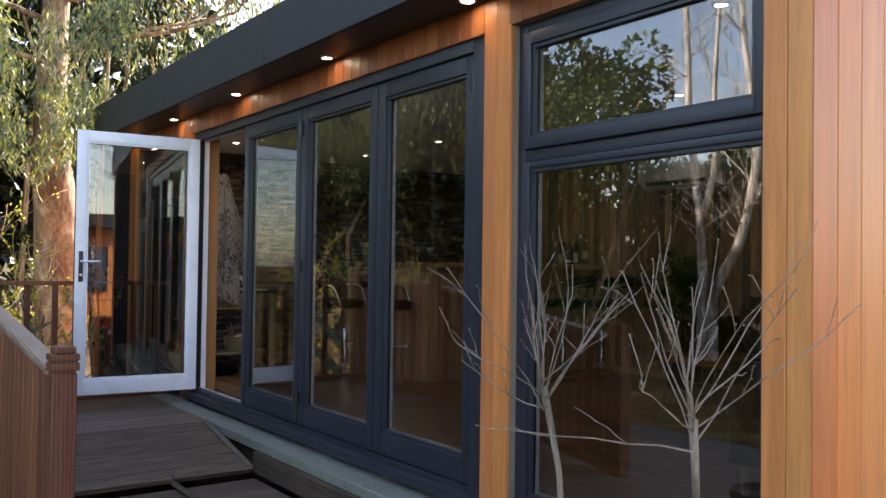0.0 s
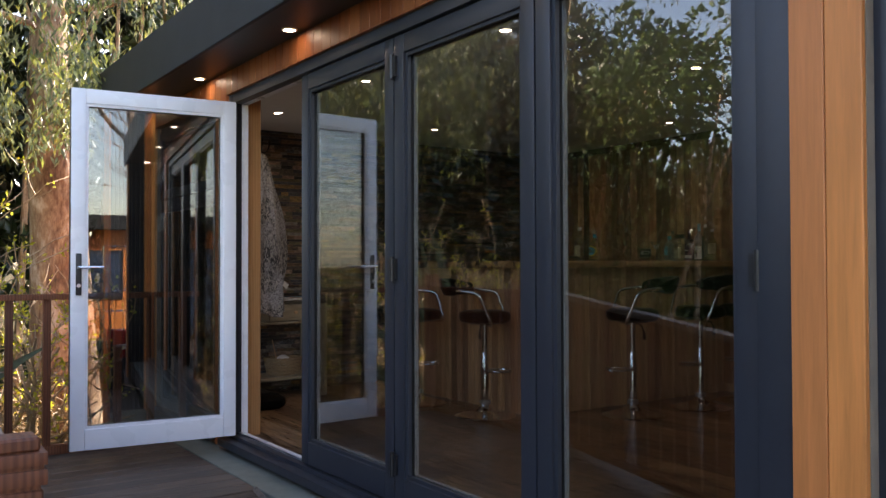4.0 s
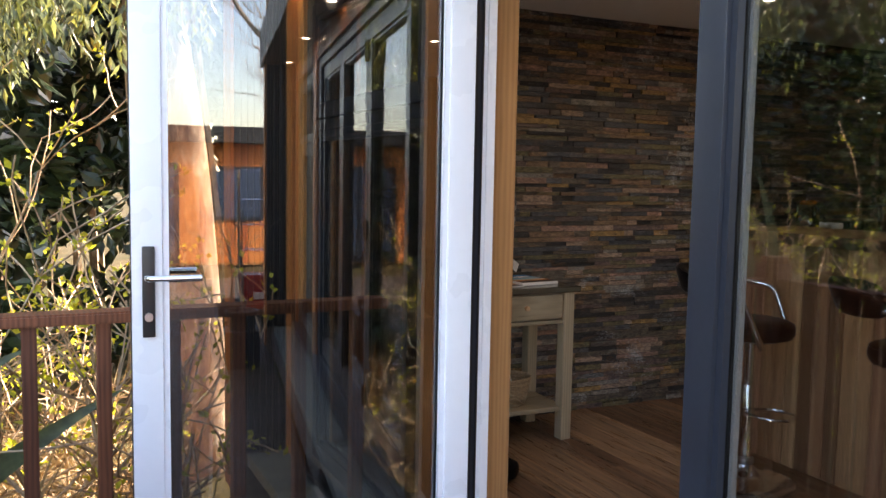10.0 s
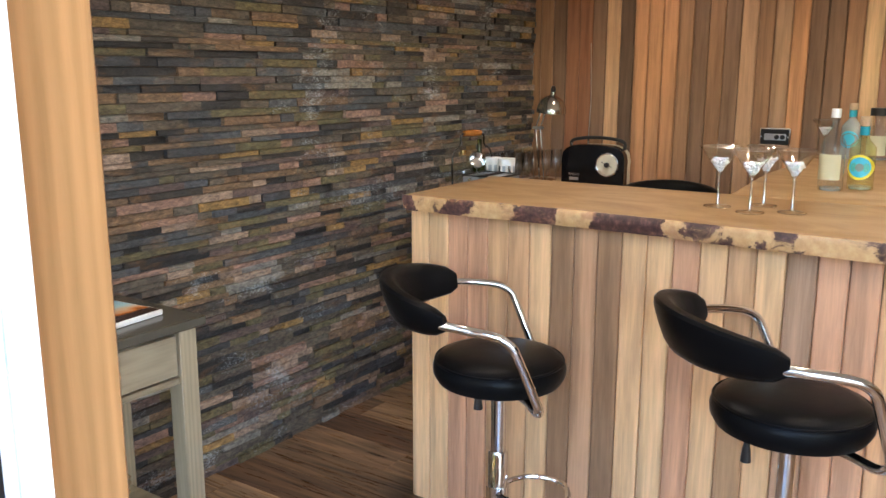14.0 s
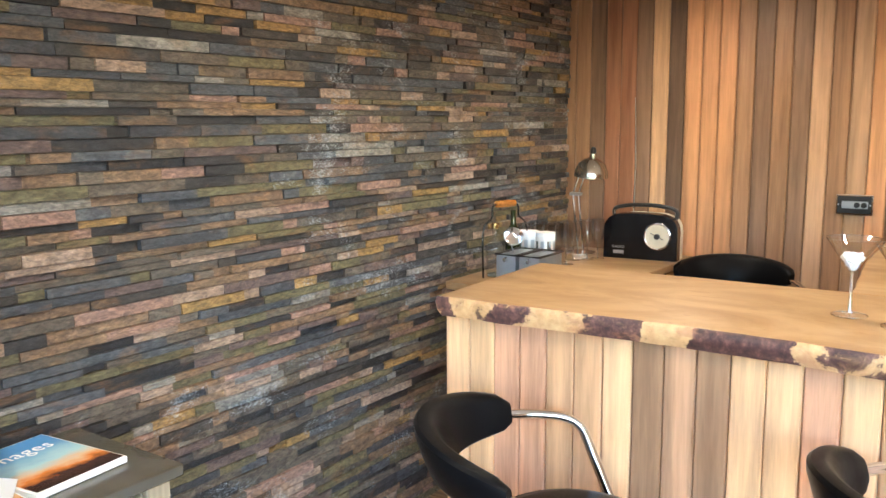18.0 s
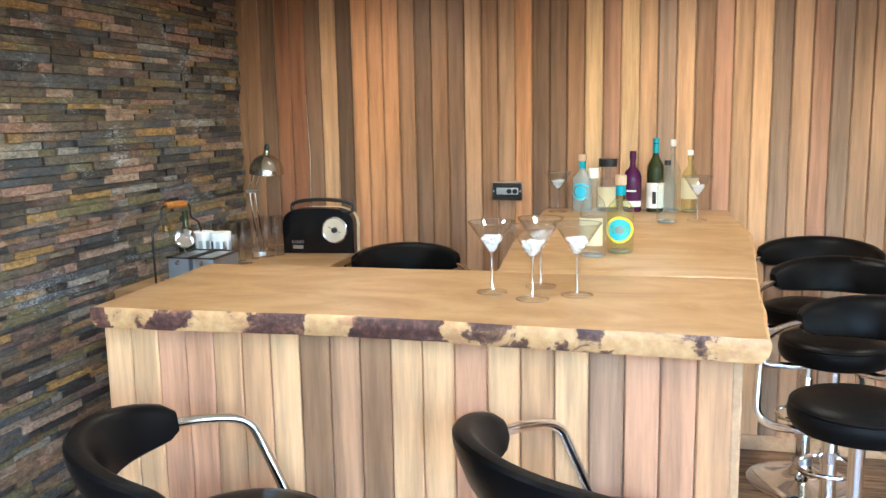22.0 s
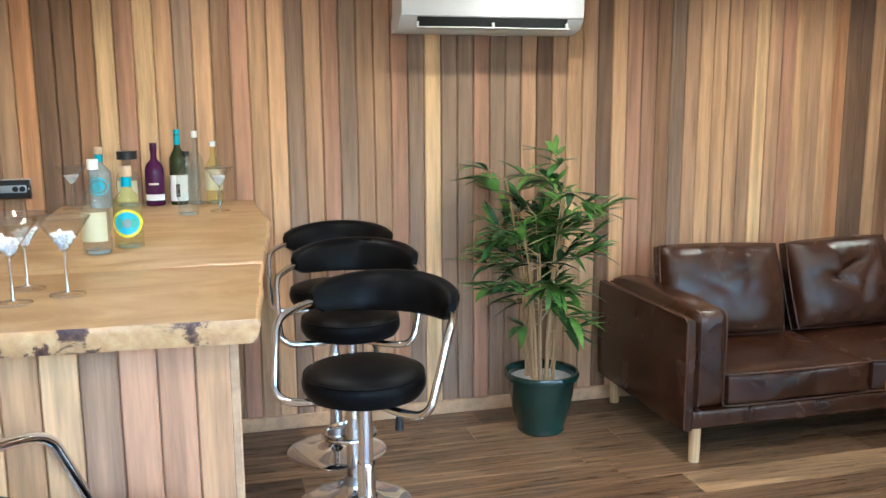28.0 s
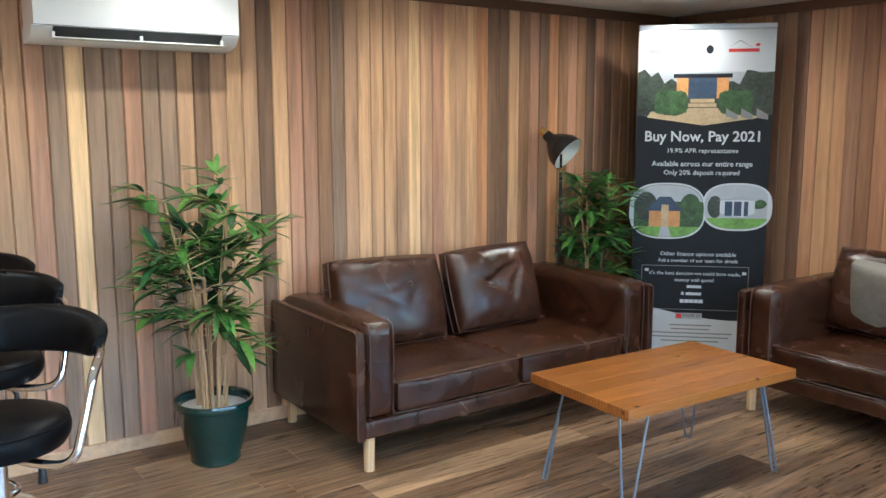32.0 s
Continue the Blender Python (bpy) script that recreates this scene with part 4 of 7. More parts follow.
def sofa(length, depth=0.89):
    """Local: front at -y, length along x, origin at the middle of the back on the floor."""
    s = thing("sofa", "worn brown leather sofa with two seats and beech legs", "sofa")
    L, D = length / 2, depth
    L2 = M["brown_leather"]
    part("base", cushion(2 * L - 0.02, D - 0.02, 0.09, 0.05, 0.018, 0.001), L2, s, m=pose(0, -D / 2, 0.2))
    for sx in (-1, 1):
        op = part("outer_panel", cushion(0.05, D, 0.50, 0.1, 0.016, 0.0015, 8, sx), L2, s, m=pose(sx * (L - 0.025), -D / 2, 0.405))
        part("piping", tube([(sx * 0.02, -D / 2 + 0.006, -0.24), (sx * 0.02, -D / 2 + 0.006, 0.235), (sx * 0.02, -D / 2 + 0.03, 0.25), (sx * 0.02, D / 2 - 0.03, 0.25)], 0.004, 6), M["piping_leather"], op)
        ac = part("arm_cushion", cushion(0.165, D - 0.05, 0.44, 0.18, 0.04, 0.006, 14, sx * 3), L2, s, m=pose(sx * (L - 0.135), -D / 2 + 0.0, 0.46))
        for ex in (-0.06, 0.06):
            part("piping", tube(smooth_path([(ex, -D / 2 + 0.018, -0.2), (ex, -D / 2 + 0.012, 0.0), (ex, -D / 2 + 0.016, 0.19), (ex, -D / 2 + 0.06, 0.222)], 5), 0.003, 6), M["piping_leather"], ac)
        for y in (-D + 0.05, -0.05):
            part("leg", lathe([(0.0, 0.0), (0.024, 0.0), (0.026, 0.16), (0.0, 0.16)], 18), M["beech"], s, m=pose(sx * (L - 0.085), y, 0))
        w = L - 0.215
        st = part("seat_cushion", cushion(w - 0.006, D - 0.14, 0.15, 0.24, 0.026, 0.007, 18, sx * 7), L2, s, m=pose(sx * w / 2, -D / 2 - 0.055, 0.32))
        for z in (0.071, -0.071):
            part("piping", tube(smooth_path([(-w / 2 + 0.015, -(D - 0.14) / 2 + 0.05, z), (-w / 2 + 0.02, -(D - 0.14) / 2 + 0.004, z), (0.0, -(D - 0.14) / 2 - 0.004, z), (w / 2 - 0.02, -(D - 0.14) / 2 + 0.004, z), (w / 2 - 0.015, -(D - 0.14) / 2 + 0.05, z)], 5), 0.004, 6), M["piping_leather"], st)
    for x, w, sd, turn, dent in ((-0.43, 0.67, 3.0, 1.5, 0.005), (0.27, 0.6, 8.0, -1.5, 0.02)):
        bc = part("back_cushion", pillow(w, 0.46, 0.24, sd, dent), L2, s, m=pose(x, -0.285, 0.63, -17, turn, -1.0))
        for y in (-0.03, 0.03):
            part("piping", seam_round(w, 0.46, y=y), M["piping_leather"], bc)
    part("back_panel", cushion(2 * L - 0.1, 0.12, 0.50, 0.06, 0.03, 0.002), L2, s, m=pose(0, -0.062, 0.41))
    return s


so = sofa(1.92)
so.matrix_basis = pose(6.73, 3.77, FZ, 0, 0, -90)
so2 = copy_thing(so, pose(4.51, 1.68, FZ, 0, 0, 180))
so2["label"] = "worn brown leather sofa with a grey cushion on it"
M["linen"] = plain("grey_linen", (0.2, 0.18, 0.15), 0.85, wear=0.2, size=160, bump=0.4)
tagged(finish("throw_cushion", pillow(0.46, 0.44, 0.16, 2.0), M["linen"], m=pose(4.86, 2.08, FZ + 0.61, 24, 8, 184)), "plain grey linen cushion leaning on the sofa", "cushion")

# ---- coffee table ----
ct = thing("coffee_table", "low pine coffee table with grey hairpin legs", "table", m=pose(5.085, 3.62, FZ, 0, 0, -3))
M["pine"] = timber("oiled_pine", [(0.23, 0.08, 0.016), (0.37, 0.142, 0.031), (0.29, 0.104, 0.021), (0.2, 0.068, 0.014)], grain=(14, 0.9, 14), rough=0.2, contrast=0.42, knots=True)
for i in range(5):
    part("plank", box(-0.295 + i * 0.118, -0.295 + (i + 1) * 0.118, -0.51, 0.51, 0.436, 0.48, 0.0025), M["pine"], ct)
M["hairpin"] = plain("grey_painted_steel", (0.19, 0.22, 0.26), 0.35, 0.6)
for sx in (-1, 1):
    for sy in (-1, 1):
        px, py = sx * 0.235, sy * 0.43
        part("hairpin_leg", tube(smooth_path([(px - sx * 0.07, py, 0.44), (px - sx * 0.005, py + sy * 0.03, 0.03), (px + sx * 0.012, py + sy * 0.035, 0.006), (px + sx * 0.028, py + sy * 0.02, 0.03), (px + sx * 0.01, py - sy * 0.085, 0.44)], 7), 0.0058, 8), M["hairpin"], ct)
        part("mounting_plate", box(px - 0.085 * sx, px + 0.03 * sx, py - 0.1 * sy, py + 0.03 * sy, 0.434, 0.44), M["hairpin"], ct)

# ---- bamboo plants ----
def leaf_material(name, tones, trans=0.35, rough=0.4):
    n = Nodes(name)
    rnd = n.add("NewGeometry").outputs["Random Per Island"]
    col = n.ramp(rnd, [(i / (len(tones) - 1), c) for i, c in enumerate(tones)])
    col = n.mix(1.0, col, n.ramp(n.noise(n.coords(), 30, 3), [(0.3, (0.7, 0.7, 0.7)), (0.7, (1.3, 1.3, 1.2))]), "MULTIPLY")
    n.set(col, rough)
    tl = n.add("BsdfTranslucent")
    n.link(col, tl.inputs["Color"])
    m = n.add("MixShader")
    m.inputs[0].default_value = trans
    n.link(n.bsdf.outputs[0], m.inputs[1])
    n.link(tl.outputs[0], m.inputs[2])
    n.link(m.outputs[0], n.out.inputs["Surface"])
    return n.mat


M["bamboo_leaf"] = leaf_material("bamboo_leaf", [(0.01, 0.04, 0.02), (0.025, 0.09, 0.026), (0.09, 0.25, 0.04), (0.014, 0.055, 0.026), (0.18, 0.38, 0.07), (0.05, 0.15, 0.034)], 0.12, 0.36)
M["cane"] = timber("bamboo_cane", [(0.4, 0.26, 0.13), (0.48, 0.32, 0.17), (0.32, 0.2, 0.1)], rough=0.5)
M["glaze"] = plain("green_glaze", (0.004, 0.022, 0.016), 0.12, wear=0.35, size=10, Coat_Weight=0.6)
M["pebble"] = plain("pale_grit", (0.5, 0.47, 0.43), 0.9, wear=0.25, size=120, bump=0.6)


def blade(bm, base, along, normal, length, width, droop, rows=4):
    """One pointed leaf, folded along its rib and drooping."""
    side = along.cross(normal).normalized()
    prev = None
    for i in range(rows + 1):
        f = i / rows
        c = base + along * length * f - Vector((0, 0, 1)) * droop * length * f * f
        w = width * (math.sin(math.pi * (0.12 + 0.88 * f)) if i < rows else 0.0)
        if i == rows:
            tip = bm.verts.new(c)
            bm.faces.new((prev[0], prev[1], tip))
            bm.faces.new((prev[1], prev[2], tip))
            break
        cur = [bm.verts.new(c - side * w + normal * w * 0.25), bm.verts.new(c), bm.verts.new(c + side * w + normal * w * 0.25)]
        if prev:
            bm.faces.new((prev[0], prev[1], cur[1], cur[0]))
            bm.faces.new((prev[1], prev[2], cur[2], cur[1]))
        prev = cur


def bamboo(seed, height=1.3, spread=0.3):
    rng = random.Random(seed)
    p = thing("potted_plant", "artificial bamboo plant in a dark green glazed pot", "plant", "potted bamboos")
    part("pot", lathe([(0.0, 0.0), (0.105, 0.0), (0.115, 0.012), (0.112, 0.03), (0.135, 0.1), (0.155, 0.2), (0.162, 0.262), (0.158, 0.272), (0.0, 0.272)][:7] + [(0.178, 0.27), (0.182, 0.285), (0.176, 0.3), (0.165, 0.3), (0.16, 0.285), (0.155, 0.24)], 40, cap=False), M["glaze"], p)
    part("grit", lathe([(0.0, 0.262), (0.157, 0.258)], 24, cap=False), M["pebble"], p)
    lb = bmesh.new()
    tips = []
    for k in range(9):
        a = rng.uniform(0, 6.28)
        r0 = rng.uniform(0.015, 0.075)
        top = height * rng.uniform(0.68, 1.0)
        lean = rng.uniform(0.02, 0.15)
        pts = []
        for i in range(7):
            f = i / 6
            pts.append(Vector((r0 * math.cos(a) + lean * f * f * math.cos(a), r0 * math.sin(a) + lean * f * f * math.sin(a), 0.25 + (top - 0.25) * f)))
        thick = rng.uniform(0.005, 0.012)
        part("cane", tube(pts, [thick * (1 - 0.5 * i / 6) for i in range(7)], 7), M["cane"], p)
        for f in np.arange(0.3 + rng.uniform(0, 0.12), 1.03, 0.085):
            if f < 0.55 and rng.random() < 0.65:
                continue
            i = min(5, int(f * 6))
            base = pts[i].lerp(pts[i + 1], min(1.0, f * 6 - i))
            for twig in range(rng.choice((1, 1, 2)) if f < 0.9 else 2):
                b = rng.uniform(0, 6.28)
                out = spread * rng.uniform(0.25, 1.0) * (1.05 - abs(f - 0.62) * 0.8)
                d = Vector((math.cos(b), math.sin(b), rng.uniform(-0.1, 0.75))).normalized()
                end = base + d * out
                tips.append((base, end))
                for j in range(rng.randint(6, 8)):
                    g = 0.6 + 0.4 * j / 7
                    q = base.lerp(end, g)
                    turn = rng.uniform(-1.0, 1.0)
                    s = d.cross(Vector((0, 0, 1))).normalized()
                    al = (d * rng.uniform(0.5, 1.0) + s * turn * 0.9 + Vector((0, 0, rng.uniform(-0.25, 0.5)))).normalized()
                    nm = (Vector((0, 0, 1)) - al * al.z).normalized()
                    blade(lb, q, al, nm, rng.uniform(0.12, 0.2), rng.uniform(0.013, 0.021), rng.uniform(0.05, 0.45))
    for _ in range(8):
        a = rng.uniform(0, 6.28)
        tips.append((Vector((0.05 * math.cos(a), 0.05 * math.sin(a), 0.26)), Vector((0.14 * math.cos(a), 0.14 * math.sin(a), rng.uniform(0.5, 0.8)))))
    tb = bmesh.new()
    for a, b in tips:
        tube([a, (a + b) / 2 + Vector((0, 0, 0.012)), b], [0.003, 0.0022, 0.0012], 4, bm=tb)
    tagged(part("twig_mass", tb, M["cane"], p), kind="stuff")
    tagged(part("foliage", lb, M["bamboo_leaf"], p, "long pointed green leaves"), kind="stuff")
    return p


bamboo(4).matrix_basis = pose(6.42, 5.16, FZ, 0, 0, 40)
bamboo(9, 1.24, 0.22).matrix_basis = pose(6.50, 2.62, FZ, 0, 0, 200)

# ---- air conditioner ----
M["ac_white"] = plain("white_abs", (0.8, 0.81, 0.82), 0.25, wear=0.02, bump=0.0)
ac = thing("air_conditioner", "white wall-mounted air conditioner with its louvre open", "air conditioner", m=pose(XB - 0.002, 5.36, 2.295))
b = bmesh.new()
prof = [(0.0, 0.0), (-0.09, 0.0), (-0.17, 0.022), (-0.205, 0.06), (-0.205, 0.065), (0.0, 0.065)]
prof2 = [(0.0, 0.066), (-0.216, 0.066), (-0.222, 0.09), (-0.222, 0.25), (-0.21, 0.275), (-0.16, 0.285), (0.0, 0.285)]


def extrude_profile(prof, y0, y1):
    bm = bmesh.new()
    a = [bm.verts.new((x, y0, z)) for x, z in prof]
    c = [bm.verts.new((x, y1, z)) for x, z in prof]
    for i in range(len(prof)):
        j = (i + 1) % len(prof)
        bm.faces.new((a[i], a[j], c[j], c[i]))
    bm.faces.new(a)
    bm.faces.new(c)
    return bm


part("front_panel", extrude_profile(prof2, -0.435, 0.435), M["ac_white"], ac)
part("chassis", extrude_profile(prof, -0.44, 0.44), M["ac_white"], ac)
part("air_outlet", extrude_profile([(-0.165, 0.026), (-0.2, 0.062), (-0.2075, 0.062), (-0.1725, 0.0235)], -0.36, 0.36), M["black_plastic"], ac, smooth=False)
part("louvre", box(-0.232, -0.165, -0.36, 0.36, 0.012, 0.018, 0.002), M["ac_white"], ac)
for y in (-0.36, 0.0, 0.355):
    part("louvre_pivot", box(-0.215, -0.2, y, y + 0.012, 0.015, 0.04, 0.002), M["ac_white"], ac)

# ---- floor lamp ----
M["brass"] = plain("brass", (0.75, 0.5, 0.2), 0.25, 1.0)
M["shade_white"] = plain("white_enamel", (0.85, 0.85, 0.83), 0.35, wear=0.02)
M["black_paint"] = plain("black_paint", (0.012, 0.012, 0.012), 0.25)
fl = thing("floor_lamp", "black metal floor lamp with brass joints and a tilted shade", "lamp", m=pose(6.6, 2.825, FZ))
part("foot", lathe([(0.0, 0.0), (0.12, 0.0), (0.125, 0.006), (0.12, 0.018), (0.0, 0.022)], 32), M["black_paint"], fl)
part("pole", lathe([(0.0, 0.02), (0.0095, 0.02), (0.0095, 1.25), (0.0, 1.25)], 14), M["black_paint"], fl)
part("joint", lathe([(0.0, 1.25), (0.012, 1.25), (0.012, 1.275), (0.0, 1.275)], 14), M["brass"], fl)
tilt = Matrix.Translation((-0.02, 0.02, 1.40)) @ Vector((-0.745, -0.266, -0.6)).to_track_quat("-Z", "Y").to_matrix().to_4x4()
sh = part("shade", lathe([(0.0, 0.13), (0.032, 0.13), (0.036, 0.09), (0.075, 0.045), (0.105, -0.005), (0.113, -0.06), (0.110, -0.06), (0.101, -0.006), (0.07, 0.04), (0.03, 0.075), (0.0, 0.08)], 36), M["black_paint"], fl, "black dome shade", m=tilt)
part("lining", lathe([(0.109, -0.061), (0.1, -0.008), (0.069, 0.038), (0.029, 0.073), (0.0, 0.078)], 36, cap=False), M["shade_white"], sh, "white inside of the shade")
part("cap", lathe([(0.0, 0.19), (0.02, 0.188), (0.026, 0.17), (0.026, 0.131), (0.0, 0.131)], 18), M["brass"], sh)
part("neck", tube([(0, 0, 1.27), (-0.005, 0.005, 1.31), (-0.02, 0.02, 1.36)], 0.008, 8), M["black_paint"], fl)

# ---- console table, book, scarf, basket ----
M["grey_oak"] = timber("grey_washed_oak", [(0.31, 0.255, 0.17), (0.37, 0.3, 0.2), (0.27, 0.225, 0.155)], grain=(14, 14, 0.9), rough=0.5)
M["console_top"] = plain("dark_waxed_oak", (0.075, 0.07, 0.055), 0.16, wear=0.25, size=12)
M["grey_oak_h"] = timber("grey_washed_oak_top", [(0.28, 0.235, 0.16), (0.33, 0.275, 0.19)], grain=(0.9, 14, 14), rough=0.3)
CX0, CX1, CY0, CY1, CH = 2.80, 3.84, 8.412, 8.83, 0.808
con = thing("console_table", "grey-washed oak console table with drawers and a low shelf", "table", m=pose(0, 0, FZ))
part("top", box(CX0 - 0.02, CX1 + 0.035, CY0 - 0.008, CY1, CH - 0.03, CH, 0.004), M["console_top"], con, "dark waxed top")
for x in (CX0, CX1 - 0.062):
    for y in (CY0, CY1 - 0.07):
        part("leg", box(x, x + 0.062, y, y + 0.062, 0, CH - 0.03, 0.003), M["grey_oak"], con)
part("apron", box(CX0 + 0.062, CX1 - 0.062, CY0 + 0.02, CY1 - 0.02, CH - 0.17, CH - 0.03), M["grey_oak_h"], con, smooth=False)
part("apron_rail", box(CX0 + 0.062, CX1 - 0.062, CY0 + 0.008, CY0 + 0.04, CH - 0.192, CH - 0.172, 0.002), M["grey_oak_h"], con)
for k in range(2):
    x0 = CX0 + 0.07 + k * 0.455
    dr = part("drawer_front", box(x0, x0 + 0.445, CY0 + 0.004, CY0 + 0.024, CH - 0.165, CH - 0.04, 0.003), M["grey_oak_h"], con)
    part("knob", lathe([(0.0, 0.0), (0.006, 0.0), (0.007, 0.01), (0.014, 0.018), (0.013, 0.026), (0.0, 0.03)], 14), M["skirting"], dr, "turned pale wooden knob", m=pose(x0 + 0.222, CY0 + 0.004, CH - 0.1, 90, 0, 0))
part("low_shelf", box(CX0 + 0.02, CX1 - 0.02, CY0 + 0.02, CY1 - 0.03, 0.15, 0.175, 0.003), M["grey_oak_h"], con)

M["paper"] = plain("white_paper", (0.8, 0.8, 0.79), 0.5, wear=0.03)


def cover_material():
    """A sunset landscape print: blue sky above, orange cloud, dark land."""
    n = Nodes("magazine_cover")
    tc = n.add("TexCoord")
    sep = n.add("SeparateXYZ")
    n.link(tc.outputs["Object"], sep.inputs[0])
    nz = n.noise(n.coords((9, 14, 1)), 1.5, 4)
    f = n.math("ADD", n.math("DIVIDE", sep.outputs[1], 0.30), n.math("MULTIPLY", nz, 0.3))
    return n.set(n.ramp(f, [(0.14, (0.02, 0.008, 0.006)), (0.3, (0.06, 0.02, 0.012)), (0.38, (0.7, 0.22, 0.04)), (0.47, (0.75, 0.5, 0.3)), (0.6, (0.42, 0.66, 0.72)), (0.95, (0.1, 0.3, 0.62))]), 0.22)


M["cover"] = cover_material()


def text_mesh(body, size, mat, name, parent, m, align="CENTER", extrude=0.0002, bold=0.0):
    cu = bpy.data.curves.new(name, "FONT")
    cu.body, cu.size, cu.align_x, cu.extrude, cu.resolution_u = body, size, align, extrude, 2
    cu.offset = bold
    tmp = bpy.data.objects.new("tmp", cu)
    scene.collection.objects.link(tmp)
    me = bpy.data.meshes.new_from_object(tmp.evaluated_get(bpy.context.evaluated_depsgraph_get()))
    bpy.data.objects.remove(tmp)
    bpy.data.curves.remove(cu)
    me.materials.clear()
    me.materials.append(mat)
    ob = new(name, me)
    ob.parent, ob.matrix_basis = parent, m
    return ob


mag = thing("magazine", "glossy magazine with a sunset landscape cover on the console table", "magazine", m=pose(3.57, 8.49, FZ + CH + 0.001, 0, 0, 6))
part("pages", box(0, 0.235, 0, 0.30, 0, 0.016, 0.002), M["paper"], mag)
part("cover", box(0.006, 0.229, 0.006, 0.294, 0.0162, 0.0172), M["cover"], mag, smooth=False)
text_mesh("Images", 0.062, M["paper"], "title", mag, pose(0.118, 0.205, 0.0174))
mag2 = thing("magazine", "thin magazine with a landscape cover lying beneath another", "magazine", m=pose(3.385, 8.47, FZ + CH + 0.001, 0, 0, -3))
part("pages", box(0, 0.175, 0, 0.28, 0, 0.006, 0.001), M["paper"], mag2)
part("cover", box(0.004, 0.17, 0.004, 0.276, 0.0062, 0.0068), M["cover"], mag2, smooth=False)


def scarf_material():
    """Beige cloth with black strokes, and bands of dark net like snake scales."""
    n = Nodes("snake_print_cloth")
    strokes = n.noise(n.coords((1.0, 1.0, 0.5)), 62.0, 3, 0.55, 1.6)
    light = n.ramp(strokes, [(0.42, (0.015, 0.016, 0.02)), (0.49, (0.07, 0.07, 0.08)), (0.53, (0.27, 0.26, 0.25)), (0.75, (0.4, 0.385, 0.37))])
    vo = n.add("TexVoronoi")
    vo.inputs["Scale"].default_value = 120.0
    n.link(n.coords((1.0, 1.0, 0.7)), vo.inputs["Vector"])
    net = n.ramp(vo.outputs["Distance"], [(0.25, (0.018, 0.019, 0.024)), (0.55, (0.3, 0.3, 0.32))])
    zone = n.noise(n.coords((1.0, 1.0, 0.6)), 6.5, 4, 0.6, 0.8)
    col = n.mix(n.ramp(zone, [(0.47, (0, 0, 0)), (0.55, (1, 1, 1))]), light, net)
    n.bump(strokes, 0.1, 0.002)
    return n.set(col, 0.75, Sheen_Weight=0.3)


M["scarf"] = scarf_material()
sc = thing("display_stand", "dark metal hook stand draped with a grey snake-print scarf", "display stand", m=pose(3.245, 8.46, FZ + CH))
bm = bmesh.new()
rows, cols = 46, 44
grid = []
for i in range(rows + 1):
    f = i / rows
    z = 1.2 - f * 1.3
    wide = 0.055 + 0.15 * min(1.0, f * 1.7) - 0.03 * max(0.0, f - 0.7) * 3
    ring = []
    for j in range(cols):
        a = 2 * math.pi * j / cols
        fold = 1 + 0.17 * math.sin(a * 6 + 1.4 * math.sin(f * 3)) + 0.09 * math.sin(a * 11 + f * 5) + 0.08 * noise.noise(Vector((a * 1.5, f * 4, 0)))
        ring.append(bm.verts.new((wide * fold * math.cos(a) + 0.02 * math.sin(f * 4), 0.55 * wide * fold * math.sin(a) - 0.13 * max(0, f - 0.78) * 3.4, z + 0.03 * math.sin(a * 2) * f)))
    grid.append(ring)
for a, b in zip(grid, grid[1:]):
    for j in range(cols):
        bm.faces.new((a[j], a[(j + 1) % cols], b[(j + 1) % cols], b[j]))
part("scarf", bm, M["scarf"], sc, "grey and black snake-print scarf")
part("post", lathe([(0.0, 0.002), (0.012, 0.002), (0.012, 1.3), (0.0, 1.3)], 12), M["black_paint"], sc)
part("foot", lathe([(0.0, 0.0), (0.08, 0.0), (0.08, 0.008), (0.0, 0.014)], 24), M["black_paint"], sc)
for k in range(3):
    a = radians(20 + 120 * k)
    part("hook", tube(smooth_path([(0, 0, 1.24), (0.05 * math.cos(a), 0.05 * math.sin(a), 1.22), (0.1 * math.cos(a), 0.1 * math.sin(a), 1.25), (0.12 * math.cos(a), 0.12 * math.sin(a), 1.32)], 5), 0.006, 8), M["black_paint"], sc)
part("price_tag", box(-0.036, 0.036, -0.0008, 0.0008, -0.021, 0.021), M["paper"], sc, "white paper price tag", m=pose(0.17, -0.15, 0.13, 8, 25, 35))

M["wicker"] = plain("wicker", (0.3, 0.22, 0.13), 0.75, wear=0.35, size=60, bump=0.3)
bk = thing("wicker_basket", "oval wicker basket holding a white ball of yarn", "basket", m=pose(3.52, 8.60, FZ + 0.176))
for k in range(11):
    z = 0.012 + k * 0.013
    r = 0.105 + 0.022 * k / 10
    part("weave", tube([((r + 0.004 * (-1) ** (j + k)) * 1.25 * math.cos(2 * math.pi * j / 40), (r + 0.004 * (-1) ** (j + k)) * math.sin(2 * math.pi * j / 40), z) for j in range(40)], 0.0068, 6, closed=True), M["wicker"], bk)
part("bottom", lathe([(0.0, 0.002), (0.11, 0.002), (0.11, 0.01), (0.0, 0.01)], 24), M["wicker"], bk)
part("yarn_ball", lathe([(0.0, 0.06), (0.03, 0.066), (0.055, 0.09), (0.06, 0.115), (0.05, 0.145), (0.02, 0.165), (0.0, 0.167)], 20), M["paper"], bk, "white yarn ball")
part("stick", tube([(-0.03, 0.0, 0.02), (-0.11, -0.03, 0.3)], 0.004, 6), M["skirting"], bk)
